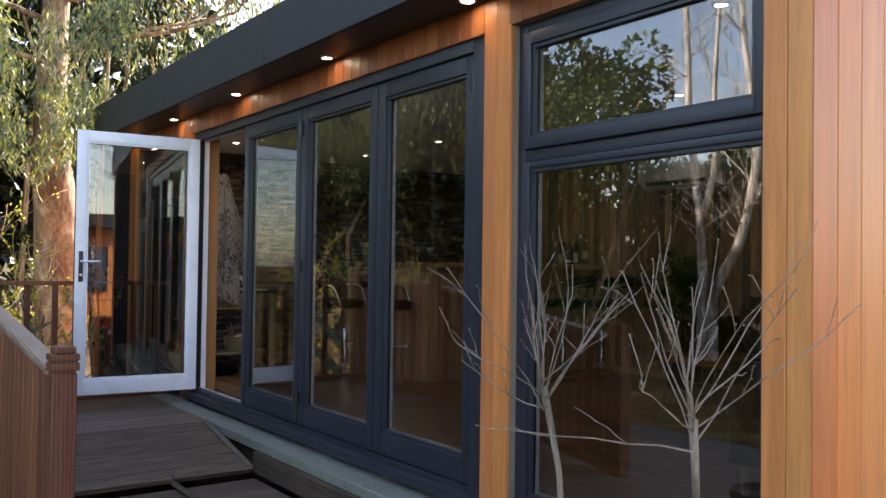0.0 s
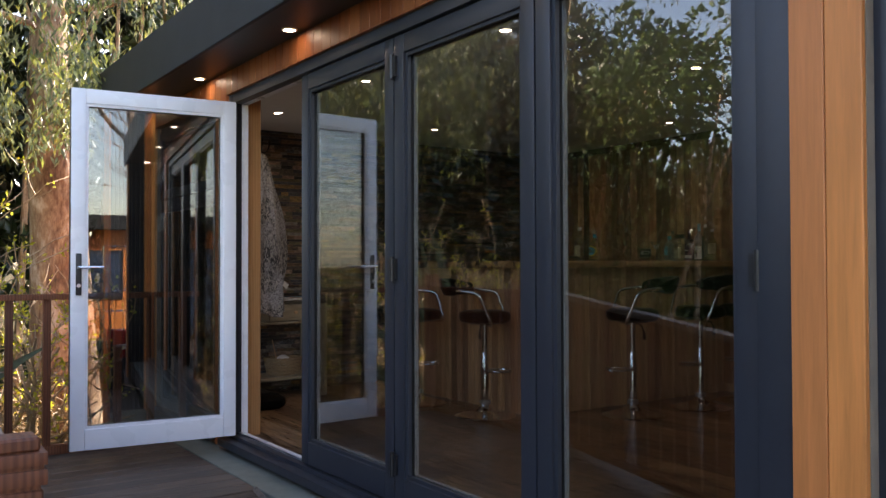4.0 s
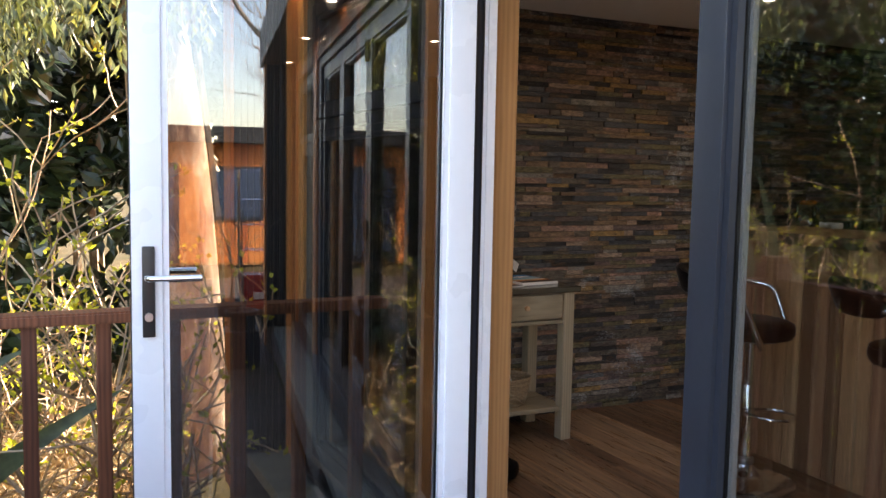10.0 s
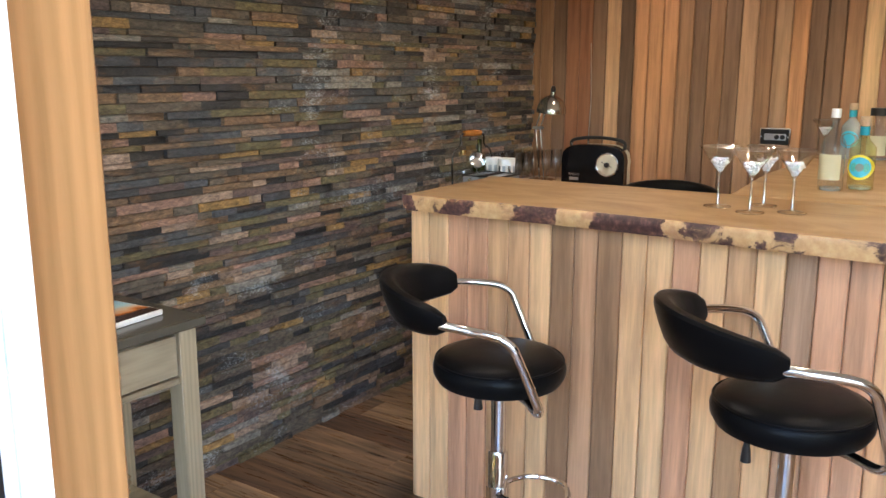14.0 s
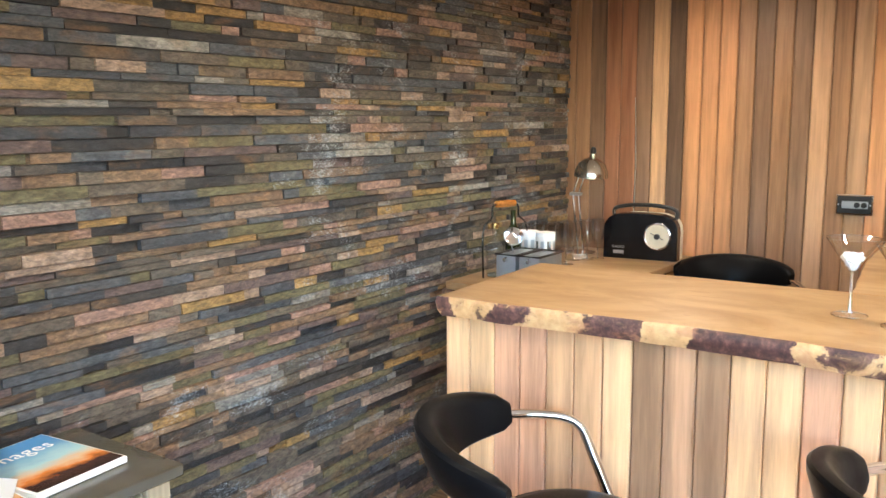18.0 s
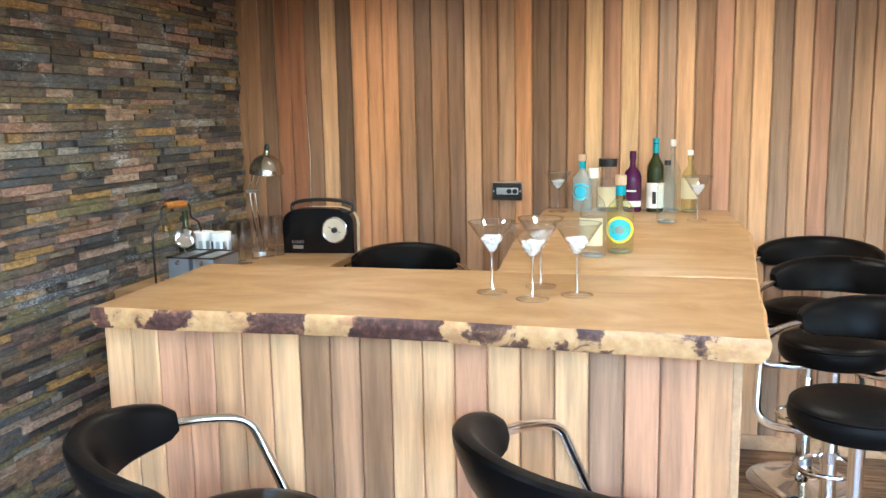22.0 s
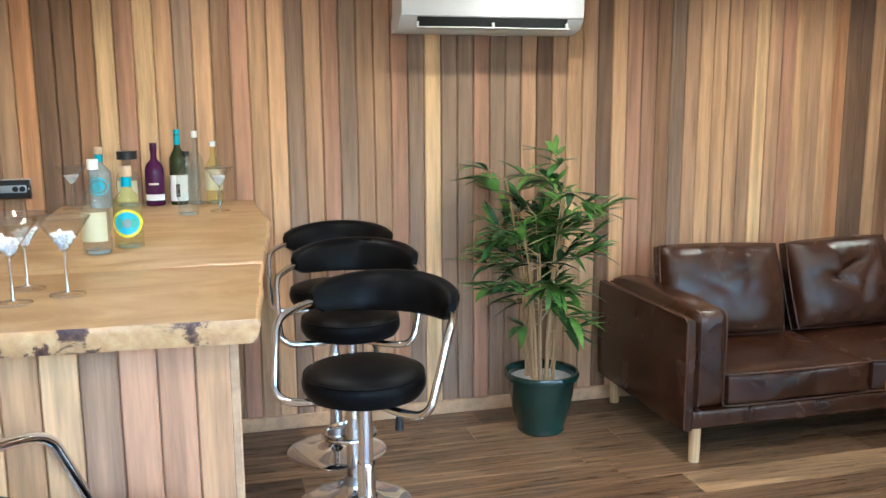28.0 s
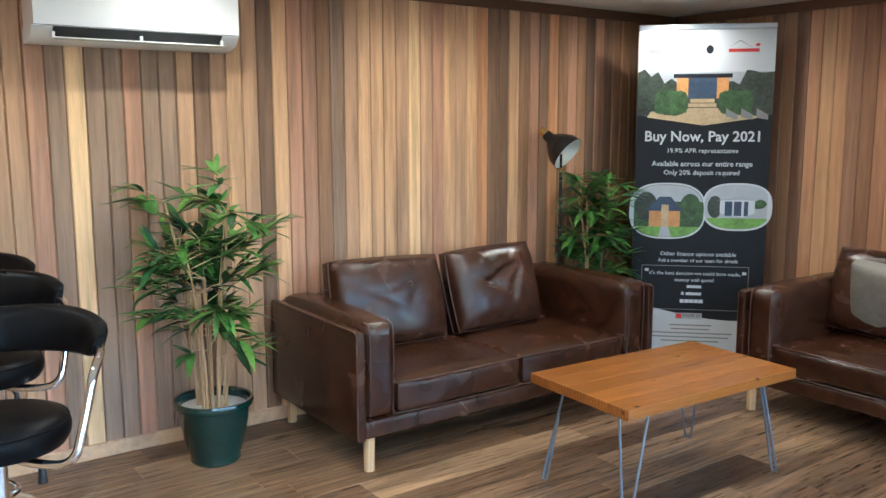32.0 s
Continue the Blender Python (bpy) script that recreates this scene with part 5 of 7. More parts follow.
tagged(finish("floor_cushion", cushion(0.42, 0.42, 0.1, 0.5, 0.04, 0.01), M["black_leather"], m=pose(3.05, 8.16, FZ + 0.055)), "black cushion on the floor by the console", "cushion")

# ---- glassware and bottles ----
M["clear"] = glass_pane("clear_glassware", (0.955, 0.96, 0.965), 0.1, 0.0, 0.8)
M["clear_edge"] = glass_pane("thick_glass_edge", (0.9, 0.91, 0.92), 0.4, 0.0, 0.9)
M["ice"] = plain("white_sweets", (0.85, 0.85, 0.88), 0.25, wear=0.03, Subsurface_Weight=0.2)
M["steel_dark"] = plain("galvanised_steel", (0.48, 0.53, 0.58), 0.28, 0.85, wear=0.2, size=14)


def clear(name, prof, parent, seg=28, mat="clear", label="", m=None):
    ob = part(name, lathe(prof, seg, cap=False), M[mat], parent, label, m=m)
    ob.visible_shadow = False
    return ob


def martini(x, y, z, tilt=0):
    g = thing("martini_glass", "clear martini glass with white crystals in the bowl", "glass", "martini glasses", m=pose(x, y, z) @ Matrix.Scale(1.09, 4))
    clear("foot", [(0.004, 0.008), (0.008, 0.006), (0.02, 0.0035), (0.034, 0.0025), (0.036, 0.0015)], g)
    part("foot_rim", tube([(0.036 * math.cos(a), 0.036 * math.sin(a), 0.0022) for a in np.linspace(0, 6.2832, 32, endpoint=False)], 0.0012, 5, closed=True), M["clear_edge"], g)
    clear("stem", [(0.006, 0.006), (0.0035, 0.012), (0.0032, 0.088), (0.0045, 0.096)], g, 12, "clear_edge")
    clear("bowl", [(0.0, 0.094), (0.006, 0.098), (0.054, 0.168), (0.0555, 0.168), (0.007, 0.0965), (0.0, 0.0925)], g)
    part("rim", tube([(0.055 * math.cos(a), 0.055 * math.sin(a), 0.168) for a in np.linspace(0, 6.2832, 32, endpoint=False)], 0.0011, 5, closed=True), M["clear_edge"], g)
    b = bmesh.new()
    rng = random.Random(int(x * 1000 + y * 77))
    for k in range(130):
        h = 0.032 * rng.random() ** 0.8
        r = (0.005 + 0.68 * h) * math.sqrt(rng.random())
        a = rng.uniform(0, 6.28)
        bmesh.ops.create_icosphere(b, subdivisions=1, radius=rng.uniform(0.0036, 0.0055), matrix=Matrix.Translation((r * math.cos(a), r * math.sin(a), 0.102 + h)))
    tagged(part("crystals", b, M["ice"], g, "small white crystals"), kind="stuff")
    return g


for x, y in ((4.817, 7.175), (4.749, 7.061), (4.815, 6.959), (4.911, 7.063)):
    martini(x, y, CT)
for x, y in ((6.60, 7.215), (6.352, 6.613)):
    martini(x, y, CT + 0.001)


def liquid(name, color, rough=0.05, trans=0.85):
    n = Nodes(name)
    tr = n.add("BsdfTransparent")
    tr.inputs["Color"].default_value = (*color, 1)
    n.set(tuple(c * 0.6 for c in color), rough)
    m = n.add("MixShader")
    m.inputs[0].default_value = 1 - trans
    n.link(tr.outputs[0], m.inputs[1])
    n.link(n.bsdf.outputs[0], m.inputs[2])
    gl = n.add("BsdfGlossy")
    gl.inputs["Roughness"].default_value = 0.03
    m2 = n.add("MixShader")
    n.link(facing_share(n, 0.05), m2.inputs[0])
    n.link(m.outputs[0], m2.inputs[1])
    n.link(gl.outputs[0], m2.inputs[2])
    n.link(m2.outputs[0], n.out.inputs["Surface"])
    return n.mat


M["b_clear"] = liquid("clear_bottle_glass", (0.93, 0.96, 0.95), 0.05, 0.97)
M["b_yellow"] = liquid("pale_yellow_bottle", (0.93, 0.93, 0.66), 0.05, 0.94)
M["b_frost"] = liquid("frosted_bottle", (0.72, 0.77, 0.76), 0.3, 0.55)
M["b_purple"] = plain("purple_glass", (0.05, 0.006, 0.045), 0.08, wear=0.1)
M["b_green"] = plain("dark_green_glass", (0.02, 0.026, 0.008), 0.06, wear=0.1)
M["label_blue"] = plain("turquoise_label", (0.05, 0.45, 0.62), 0.4, wear=0.05)
M["label_yellow"] = plain("yellow_label", (0.85, 0.72, 0.05), 0.4, wear=0.05)
M["label_cream"] = plain("cream_label", (0.55, 0.52, 0.34), 0.5, wear=0.05)
M["cork"] = plain("cork", (0.55, 0.4, 0.26), 0.8, wear=0.2, size=120)
M["foil_blue"] = plain("turquoise_foil", (0.02, 0.36, 0.48), 0.3, 0.3)
BODY = [(0.0, 0.0), (0.92, 0.0), (1.0, 0.02), (1.0, 0.6), (0.96, 0.66), (0.72, 0.72), (0.42, 0.78), (0.36, 0.82), (0.34, 0.97), (0.34, 0.98)]
ROUND = [(0.0, 0.0), (0.9, 0.0), (1.0, 0.03), (1.0, 0.5), (0.97, 0.62), (0.8, 0.7), (0.45, 0.76), (0.32, 0.79), (0.3, 0.9), (0.36, 0.92), (0.36, 0.98)]


def bottle(x, y, z, r, h, glass, prof=BODY, cap=("cork", 0.34, 0.05), collar=None, discs=(), bands=(), what="clear glass", turn=0.0, see=True):
    """discs: (height, radius, material) round labels facing the room; bands: (from, to, material, arc) wrapped labels."""
    b = thing("bottle", what, "bottle", m=pose(x, y, z, 0, 0, turn))
    g = part("body", lathe([(a * r, c * h) for a, c in prof], 28, cap=False), M[glass], b)
    if see:
        g.visible_shadow = False
        part("thick_base", lathe([(0.0, 0.003), (0.8 * r, 0.003), (0.85 * r, 0.012), (0.0, 0.018)], 24), M["b_frost"], b)
    part("stopper", lathe([(0.0, 0.98 * h), (cap[1] * r, 0.98 * h), (cap[1] * r, 0.98 * h + cap[2]), (0.0, 0.98 * h + cap[2])], 20), M[cap[0]], b)
    if collar:
        part("neck_band", lathe([(0.37 * r, 0.84 * h), (0.37 * r, 0.97 * h)], 20, cap=False), M[collar], b)
    for z0, z1, mat, arc in bands:
        bm = bmesh.new()
        n = 16
        cols = []
        for i in range(n + 1):
            a = radians(180 - arc / 2 + arc * i / n)
            cols.append((bm.verts.new(((r + 0.0008) * math.cos(a), (r + 0.0008) * math.sin(a), z0 * h)), bm.verts.new(((r + 0.0008) * math.cos(a), (r + 0.0008) * math.sin(a), z1 * h))))
        for p, q in zip(cols, cols[1:]):
            bm.faces.new((p[0], q[0], q[1], p[1]))
        part("label", bm, M[mat], b)
    for k, (zc, rad, mat) in enumerate(discs):
        bm = bmesh.new()
        c0 = None
        ring = []
        for i in range(28):
            a = 2 * math.pi * i / 28
            dy, dz = rad * math.cos(a), rad * math.sin(a)
            off = r + 0.0012 + 0.0006 * k
            w = max(-0.98, min(0.98, dy / off))
            ring.append(bm.verts.new((-off * math.sqrt(1 - w * w), dy, zc * h + dz)))
        c0 = bm.verts.new((-r - 0.0014 - 0.0006 * k, 0, zc * h))
        for i in range(28):
            bm.faces.new((c0, ring[i], ring[(i + 1) % 28]))
        part("label", bm, M[mat], b)
    return b


bottle(5.40, 6.965, CT, 0.041, 0.255, "b_clear", ROUND, ("upvc", 0.38, 0.03), None, (), ((0.16, 0.5, "label_cream", 150),), "clear glass bottle with a cream label and white cap", -25)
bottle(5.49, 6.885, CT, 0.043, 0.225, "b_yellow", BODY, ("cork", 0.42, 0.032), "foil_blue", ((0.36, 0.043, "label_yellow"), (0.36, 0.035, "label_blue"), (0.36, 0.014, "b_frost")), (), "pale yellow bottle with a round turquoise label and cork", 0)
bottle(6.66, 7.11, CT, 0.046, 0.235, "b_frost", BODY, ("cork", 0.42, 0.03), "foil_blue", ((0.4, 0.04, "label_blue"), (0.4, 0.03, "b_frost"), (0.4, 0.026, "label_blue")), (), "frosted bottle with a round blue label and cork", -5)
bottle(6.66, 6.995, CT, 0.05, 0.21, "b_clear", ROUND, ("black_plastic", 0.85, 0.035), None, (), ((0.12, 0.55, "label_cream", 110),), "squat clear bottle with a wide black stopper", -5)
bottle(6.66, 6.885, CT, 0.041, 0.26, "b_purple", ROUND, ("b_purple", 0.36, 0.02), None, (), ((0.1, 0.2, "paper", 150), (0.36, 0.39, "paper", 60)), "deep purple glass bottle with white lettering", -5, False)
bottle(6.67, 6.785, CT, 0.038, 0.315, "b_green", BODY, ("foil_blue", 0.37, 0.022), "foil_blue", (), ((0.06, 0.42, "paper", 160), (0.12, 0.3, "black_plastic", 26)), "dark green wine bottle with a white label", -5, False)
bottle(6.66, 6.71, CT, 0.036, 0.30, "b_clear", ROUND, ("paper", 0.38, 0.03), None, (), (), "tall clear bottle with a paper seal", 0)
bottle(6.66, 6.635, CT, 0.037, 0.26, "b_yellow", ROUND, ("upvc", 0.38, 0.022), None, (), ((0.24, 0.6, "label_cream", 170),), "clear bottle with a pale yellow label", 0)
bottle(6.265, 6.735, CT, 0.04, 0.24, "b_clear", BODY, ("black_plastic", 0.34, 0.02), None, (), (), "empty clear glass bottle", 0)

# flutes on the back shelf
SH = 1.336


M["flute"] = glass_pane("flute_glass", (0.965, 0.97, 0.975), 0.1, 0.0, 0.8)


def flute(x, y):
    g = thing("champagne_flute", "clear tall champagne flute on the back shelf", "glass", "champagne flutes", m=pose(x, y, SH) @ Matrix.Diagonal((1.12, 1.12, 0.88, 1.0)))
    clear("foot", [(0.003, 0.008), (0.006, 0.006), (0.02, 0.0035), (0.03, 0.002)], g, 18, "clear_edge")
    clear("stem", [(0.005, 0.004), (0.0032, 0.012), (0.0032, 0.07), (0.006, 0.078)], g, 10, "clear_edge")
    clear("bowl", [(0.0, 0.075), (0.012, 0.082), (0.024, 0.11), (0.029, 0.16), (0.027, 0.215), (0.026, 0.215), (0.027, 0.16), (0.022, 0.112), (0.0, 0.078)], g, 20, "flute")
    part("rim", tube([(0.0265 * math.cos(a), 0.0265 * math.sin(a), 0.215) for a in np.linspace(0, 6.2832, 24, endpoint=False)], 0.0011, 5, closed=True), M["clear_edge"], g)


rng = random.Random(5)
for k in range(10):
    flute(6.07 + 0.058 * (k % 7) + rng.uniform(-0.008, 0.008), 8.74 - 0.10 * (k // 7) - 0.034 * (k % 7) + rng.uniform(-0.01, 0.01))

# radio
M["radio_black"] = plain("glossy_black_plastic", (0.004, 0.004, 0.005), 0.2, Specular_IOR_Level=0.3)
M["cream"] = plain("cream_plastic", (0.62, 0.56, 0.42), 0.35, wear=0.06)
ra = thing("radio", "retro black radio with cream sides, round dial and carry handle", "radio", m=pose(6.56, 8.36, SH, 0, 0, 6))


def round_body(w, d, h, y0):
    """A case with an arched top: x depth, y width."""
    pts = []
    for i in range(17):
        a = math.pi * i / 16
        pts.append((w / 2 * math.copysign(abs(math.cos(a)) ** 0.55, math.cos(a)), h * (0.62 + 0.38 * math.sin(a) ** 0.8)))
    pts = [(w / 2, 0.0)] + pts + [(-w / 2, 0.0)]
    b = bmesh.new()
    a1 = [b.verts.new((-d / 2 + y0, y, z)) for y, z in pts]
    a2 = [b.verts.new((d / 2 + y0, y, z)) for y, z in pts]
    for i in range(len(pts)):
        j = (i + 1) % len(pts)
        b.faces.new((a1[i], a1[j], a2[j], a2[i]))
    b.faces.new(a1)
    b.faces.new(a2)
    bmesh.ops.bevel(b, geom=[e for e in b.edges if abs(e.verts[0].co.x - e.verts[1].co.x) < 1e-6], offset=0.008, segments=2, affect="EDGES")
    return b


part("case", round_body(0.345, 0.11, 0.215, 0.02), M["cream"], ra, "cream back and sides")
part("front", round_body(0.352, 0.075, 0.219, -0.03), M["radio_black"], ra, "glossy black front")
dl = part("dial", lathe([(0.0, 0.0), (0.056, 0.0), (0.056, 0.006), (0.0, 0.006)], 36), M["cream"], ra, m=pose(-0.0675, -0.085, 0.115, 0, -90, 0))
part("dial_ring", tube([(0.06 * math.cos(a), 0.06 * math.sin(a), 0.004) for a in np.linspace(0, 6.2832, 36, endpoint=False)], 0.005, 8, closed=True), M["chrome"], dl)
part("tuning_knob", lathe([(0.0, 0.006), (0.014, 0.006), (0.013, 0.02), (0.0, 0.02)], 18), M["black_plastic"], dl)
part("pointer", box(-0.03, 0.036, -0.0015, 0.0015, 0.0062, 0.008), M["black_plastic"], dl, m=pose(0, 0, 0, 0, 0, 65))
part("handle", tube(smooth_path([(0.02, -0.15, 0.19), (0.02, -0.145, 0.232), (0.02, -0.06, 0.25), (0.02, 0.06, 0.25), (0.02, 0.145, 0.232), (0.02, 0.15, 0.19)], 5), 0.0095, 10), M["black_plastic"], ra)
for s in (-1, 1):
    part("handle_bracket", box(0.012, 0.028, s * 0.15 - 0.005, s * 0.15 + 0.005, 0.15, 0.225, 0.002), M["chrome"], ra)
text_mesh("RADIO", 0.02, M["steel"], "lettering", ra, Matrix.Translation((-0.0695, 0.10, 0.05)) @ Euler((radians(90), 0, radians(-90))).to_matrix().to_4x4())
part("badge", box(-0.0695, -0.067, 0.075, 0.125, 0.024, 0.04), M["steel"], ra)
part("aerial", tube([(0.03, 0.06, 0.2), (0.10, 0.075, 0.46), (0.115, 0.09, 0.76)], [0.004, 0.003, 0.002], 8), M["chrome"], ra)

# desk lamp
M["lamp_chrome"] = plain("smoked_chrome", (0.5, 0.47, 0.42), 0.14, 1.0, wear=0.05, bump=0.0)
dk = thing("desk_lamp", "polished chrome jointed desk lamp", "lamp", m=pose(6.50, 8.66, SH))
part("foot", lathe([(0.0, 0.0), (0.075, 0.0), (0.075, 0.012), (0.03, 0.02), (0.0, 0.022)], 28), M["chrome"], dk)
for s in (-0.014, 0.014):
    part("lower_arm", tube([(0.0, s, 0.02), (0.0, s + 0.03, 0.30)], 0.0045, 8), M["chrome"], dk)
    part("upper_arm", tube([(0.0, s + 0.03, 0.30), (0.0, s - 0.005, 0.40)], 0.0045, 8), M["chrome"], dk)
part("joint", box(-0.012, 0.012, 0.0, 0.06, 0.29, 0.305, 0.003), M["steel"], dk)
hd = part("shade", lathe([(0.066, 0.0), (0.064, 0.022), (0.052, 0.05), (0.03, 0.068), (0.014, 0.074), (0.012, 0.09), (0.0, 0.092)], 32, cap=False), M["lamp_chrome"], dk, m=pose(0.0, -0.05, 0.385, 6, -4, 0) @ Matrix.Scale(1.25, 4))
part("switch", lathe([(0.0, 0.09), (0.01, 0.09), (0.012, 0.1), (0.007, 0.115), (0.0, 0.117)], 12), M["black_plastic"], hd)

# ice bins, tongs, jug, striped pots, lantern handle
for k, (x, y) in enumerate(((5.69, 8.555), (5.69, 8.45))):
    c = thing("steel_bin", "small galvanised steel bin with a rolled rim", "container", "steel bins", m=pose(x, y, SH))
    part("body", box(-0.10, 0.10, -0.046, 0.046, 0.0, 0.125, 0.012, 2), M["steel_dark"], c)
    part("rim", tube([(-0.101, -0.046, 0.126), (0.101, -0.046, 0.126), (0.101, 0.046, 0.126), (-0.101, 0.046, 0.126)], 0.005, 6, closed=True), M["black_plastic"], c)
    part("clasp", lathe([(0.0, 0.0), (0.011, 0.0), (0.008, 0.012), (0.0, 0.014)], 12), M["chrome"], c, m=pose(-0.101, 0.0, 0.107, 0, -90, 0))
ca = thing("drinks_caddy", "wire caddy with a wooden grip on the back shelf", "caddy", m=pose(5.80, 8.68, SH + 0.0, 0, 0, -20))
part("wire", tube(smooth_path([(-0.12, 0, 0.0), (-0.12, 0, 0.2), (-0.075, 0, 0.25), (-0.06, 0, 0.305), (0.06, 0, 0.305), (0.075, 0, 0.25), (0.12, 0, 0.2), (0.12, 0, 0.0)], 5), 0.004, 6), M["black_paint"], ca)
part("grip", lathe([(0.0, -0.055), (0.014, -0.05), (0.017, 0.0), (0.014, 0.05), (0.0, 0.055)], 14), M["pine"], ca, "turned orange wooden grip", m=pose(0, 0, 0.308, 0, 90, 0))
bottle(5.85, 8.67, SH, 0.034, 0.27, "b_green", BODY, ("b_green", 0.36, 0.012), None, (), (), "dark brown bottle in the wire caddy", 0, False)
bottle(5.75, 8.70, SH, 0.038, 0.21, "b_clear", ROUND, ("brass", 0.42, 0.022), None, (), (), "clear bottle with a brass cap", 0)
for x, y in ((5.90, 8.62), (5.89, 8.535)):
    st = thing("striped_pot", "white pot with pale blue stripes", "pot", "striped pots", m=pose(x, y, SH))
    part("body", lathe([(0.0, 0.0), (0.036, 0.0), (0.04, 0.06), (0.042, 0.185), (0.038, 0.185), (0.0, 0.18)], 22), M["paper"], st)
    for k in range(4):
        a = radians(150 + 40 * k)
        part("stripe", box(-0.0012, 0.0012, -0.008, 0.008, 0.008, 0.15), M["steel_dark"], st, m=Matrix.Translation((0.0405 * math.cos(a), 0.0405 * math.sin(a), 0)) @ Matrix.Rotation(a, 4, "Z"))
ln = thing("ladle", "chrome bar ladle leaning in a bin", "utensil", m=pose(5.66, 8.56, SH + 0.126))
part("bowl", lathe([(0.0, 0.0), (0.03, 0.012), (0.042, 0.04), (0.04, 0.041), (0.028, 0.014), (0.0, 0.003)], 20), M["chrome"], ln, m=pose(-0.03, -0.01, 0.05, 30, -40, 0))
part("handle", tube([(0.0, 0.0, 0.0), (-0.02, 0.0, 0.06)], 0.004, 6), M["chrome"], ln)

# socket on the back wall
so_ = thing("wall_socket", "double switched socket with a black and chrome plate", "socket", m=pose(XB - 0.013, 7.475, 1.62))
part("plate", box(-0.008, 0.0, -0.075, 0.075, -0.045, 0.045, 0.003), M["chrome"], so_)
part("insert", box(-0.010, -0.008, -0.068, 0.068, -0.038, 0.038, 0.001), M["black_plastic"], so_)
part("switch_bar", box(-0.0145, -0.010, -0.056, 0.05, -0.016, 0.016, 0.003), M["steel"], so_)
for y in (-0.04, -0.012):
    part("rocker", lathe([(0.0, 0.0), (0.012, 0.0), (0.012, 0.006), (0.0, 0.007)], 16), M["black_plastic"], so_, m=pose(-0.0146, y, 0.0, 0, -90, 0))
for y in (-0.064, 0.064):
    part("screw", lathe([(0.0, 0.0), (0.004, 0.0), (0.004, 0.002), (0.0, 0.002)], 10), M["steel"], so_, m=pose(-0.010, y, 0.0, 0, -90, 0))

# ---- roller banner ----
M["ban_dark"] = plain("banner_charcoal", (0.014, 0.016, 0.02), 0.5, wear=0.08, size=4, bump=0.0, Specular_IOR_Level=0.2)
M["ban_white"] = plain("banner_white", (0.52, 0.545, 0.585), 0.4, wear=0.03, size=4, bump=0.0)
M["ban_sky"] = plain("print_sky", (0.36, 0.38, 0.42), 0.4, wear=0.15, size=12, bump=0.0)
M["ban_hedge"] = plain("print_hedge", (0.04, 0.085, 0.025), 0.4, wear=0.95, size=130, bump=0.0)
M["ban_dim"] = plain("print_trees", (0.03, 0.04, 0.028), 0.4, wear=0.9, size=60, bump=0.0)
M["ban_stone"] = plain("print_stone", (0.45, 0.34, 0.2), 0.4, wear=0.3, size=60, bump=0.0)
M["ban_cedar"] = plain("print_cedar", (0.5, 0.24, 0.08), 0.4, wear=0.3, size=60, bump=0.0)
M["ban_grass"] = plain("print_grass", (0.16, 0.32, 0.06), 0.4, wear=0.4, size=50, bump=0.0)
M["ban_glass"] = plain("print_glazing", (0.03, 0.05, 0.09), 0.4, wear=0.5, size=30, bump=0.0)
M["ban_grey"] = plain("print_grey", (0.2, 0.2, 0.2), 0.4, bump=0.0)
M["ban_red"] = plain("print_red", (0.5, 0.03, 0.03), 0.4, bump=0.0)
bn = thing("roller_banner", "roller banner stand with finance offer text and cabin photographs", "banner", m=pose(6.115, 2.085, FZ, 0, 0, 225))
part("base", box(-0.42, 0.42, -0.05, 0.05, 0.0, 0.075, 0.015, 3), M["steel"], bn)
for s in (-1, 1):
    part("foot", box(s * 0.3 - 0.02, s * 0.3 + 0.02, -0.14, 0.06, -0.0, 0.012, 0.004), M["steel"], bn)
part("pole", lathe([(0.0, 0.07), (0.008, 0.07), (0.008, 2.1), (0.0, 2.1)], 10), M["steel"], bn, m=pose(0, 0.02, 0))
part("sheet", box(-0.405, 0.405, -0.0012, 0.0, 0.07, 2.12), M["ban_dark"], bn, smooth=False)
part("top_bar", box(-0.407, 0.407, -0.009, 0.006, 2.115, 2.148, 0.004), M["steel"], bn)
LAYER = [0]


def printed(name, pts, mat, layer):
    """A printed shape on the sheet, facing -y."""
    b = bmesh.new()
    y = -0.0016 - 0.0004 * layer
    b.faces.new([b.verts.new((x, y, z)) for x, z in pts])
    return part(name, b, M[mat], bn, smooth=False)


def rect(x0, x1, z0, z1):
    return [(x0, z0), (x1, z0), (x1, z1), (x0, z1)]


def oval(cx, cz, rx, rz, n=36, p=0.75):
    return [(cx + rx * math.copysign(abs(math.cos(2 * math.pi * i / n)) ** p, math.cos(2 * math.pi * i / n)), cz + rz * math.copysign(abs(math.sin(2 * math.pi * i / n)) ** p, math.sin(2 * math.pi * i / n))) for i in range(n)]


X = 0.405
printed("photo_sky", [(-X, 1.6), (0.0, 1.535), (X, 1.6), (X, 2.12), (-X, 2.12)], "ban_sky", 0)
printed("sky_white", rect(-X, X, 1.86, 2.12), "ban_white", 1)
printed("photo_tree_line", [(-X, 1.6)] + [(-X + 2 * X * i / 20, 1.80 + 0.05 * noise.noise(Vector((i * 0.7, 0, 0))) + (0.06 if i > 15 or i < 4 else 0)) for i in range(21)] + [(X, 1.6), (0.0, 1.54)], "ban_dim", 2)
printed("photo_path", [(-X + 0.06, 1.585), (0.0, 1.535), (X - 0.05, 1.585), (0.1, 1.63), (-0.32, 1.62)], "ban_stone", 3)
printed("photo_roof", [(-0.19, 1.825), (0.16, 1.825), (0.16, 1.85), (-0.19, 1.85)], "ban_dark", 5)
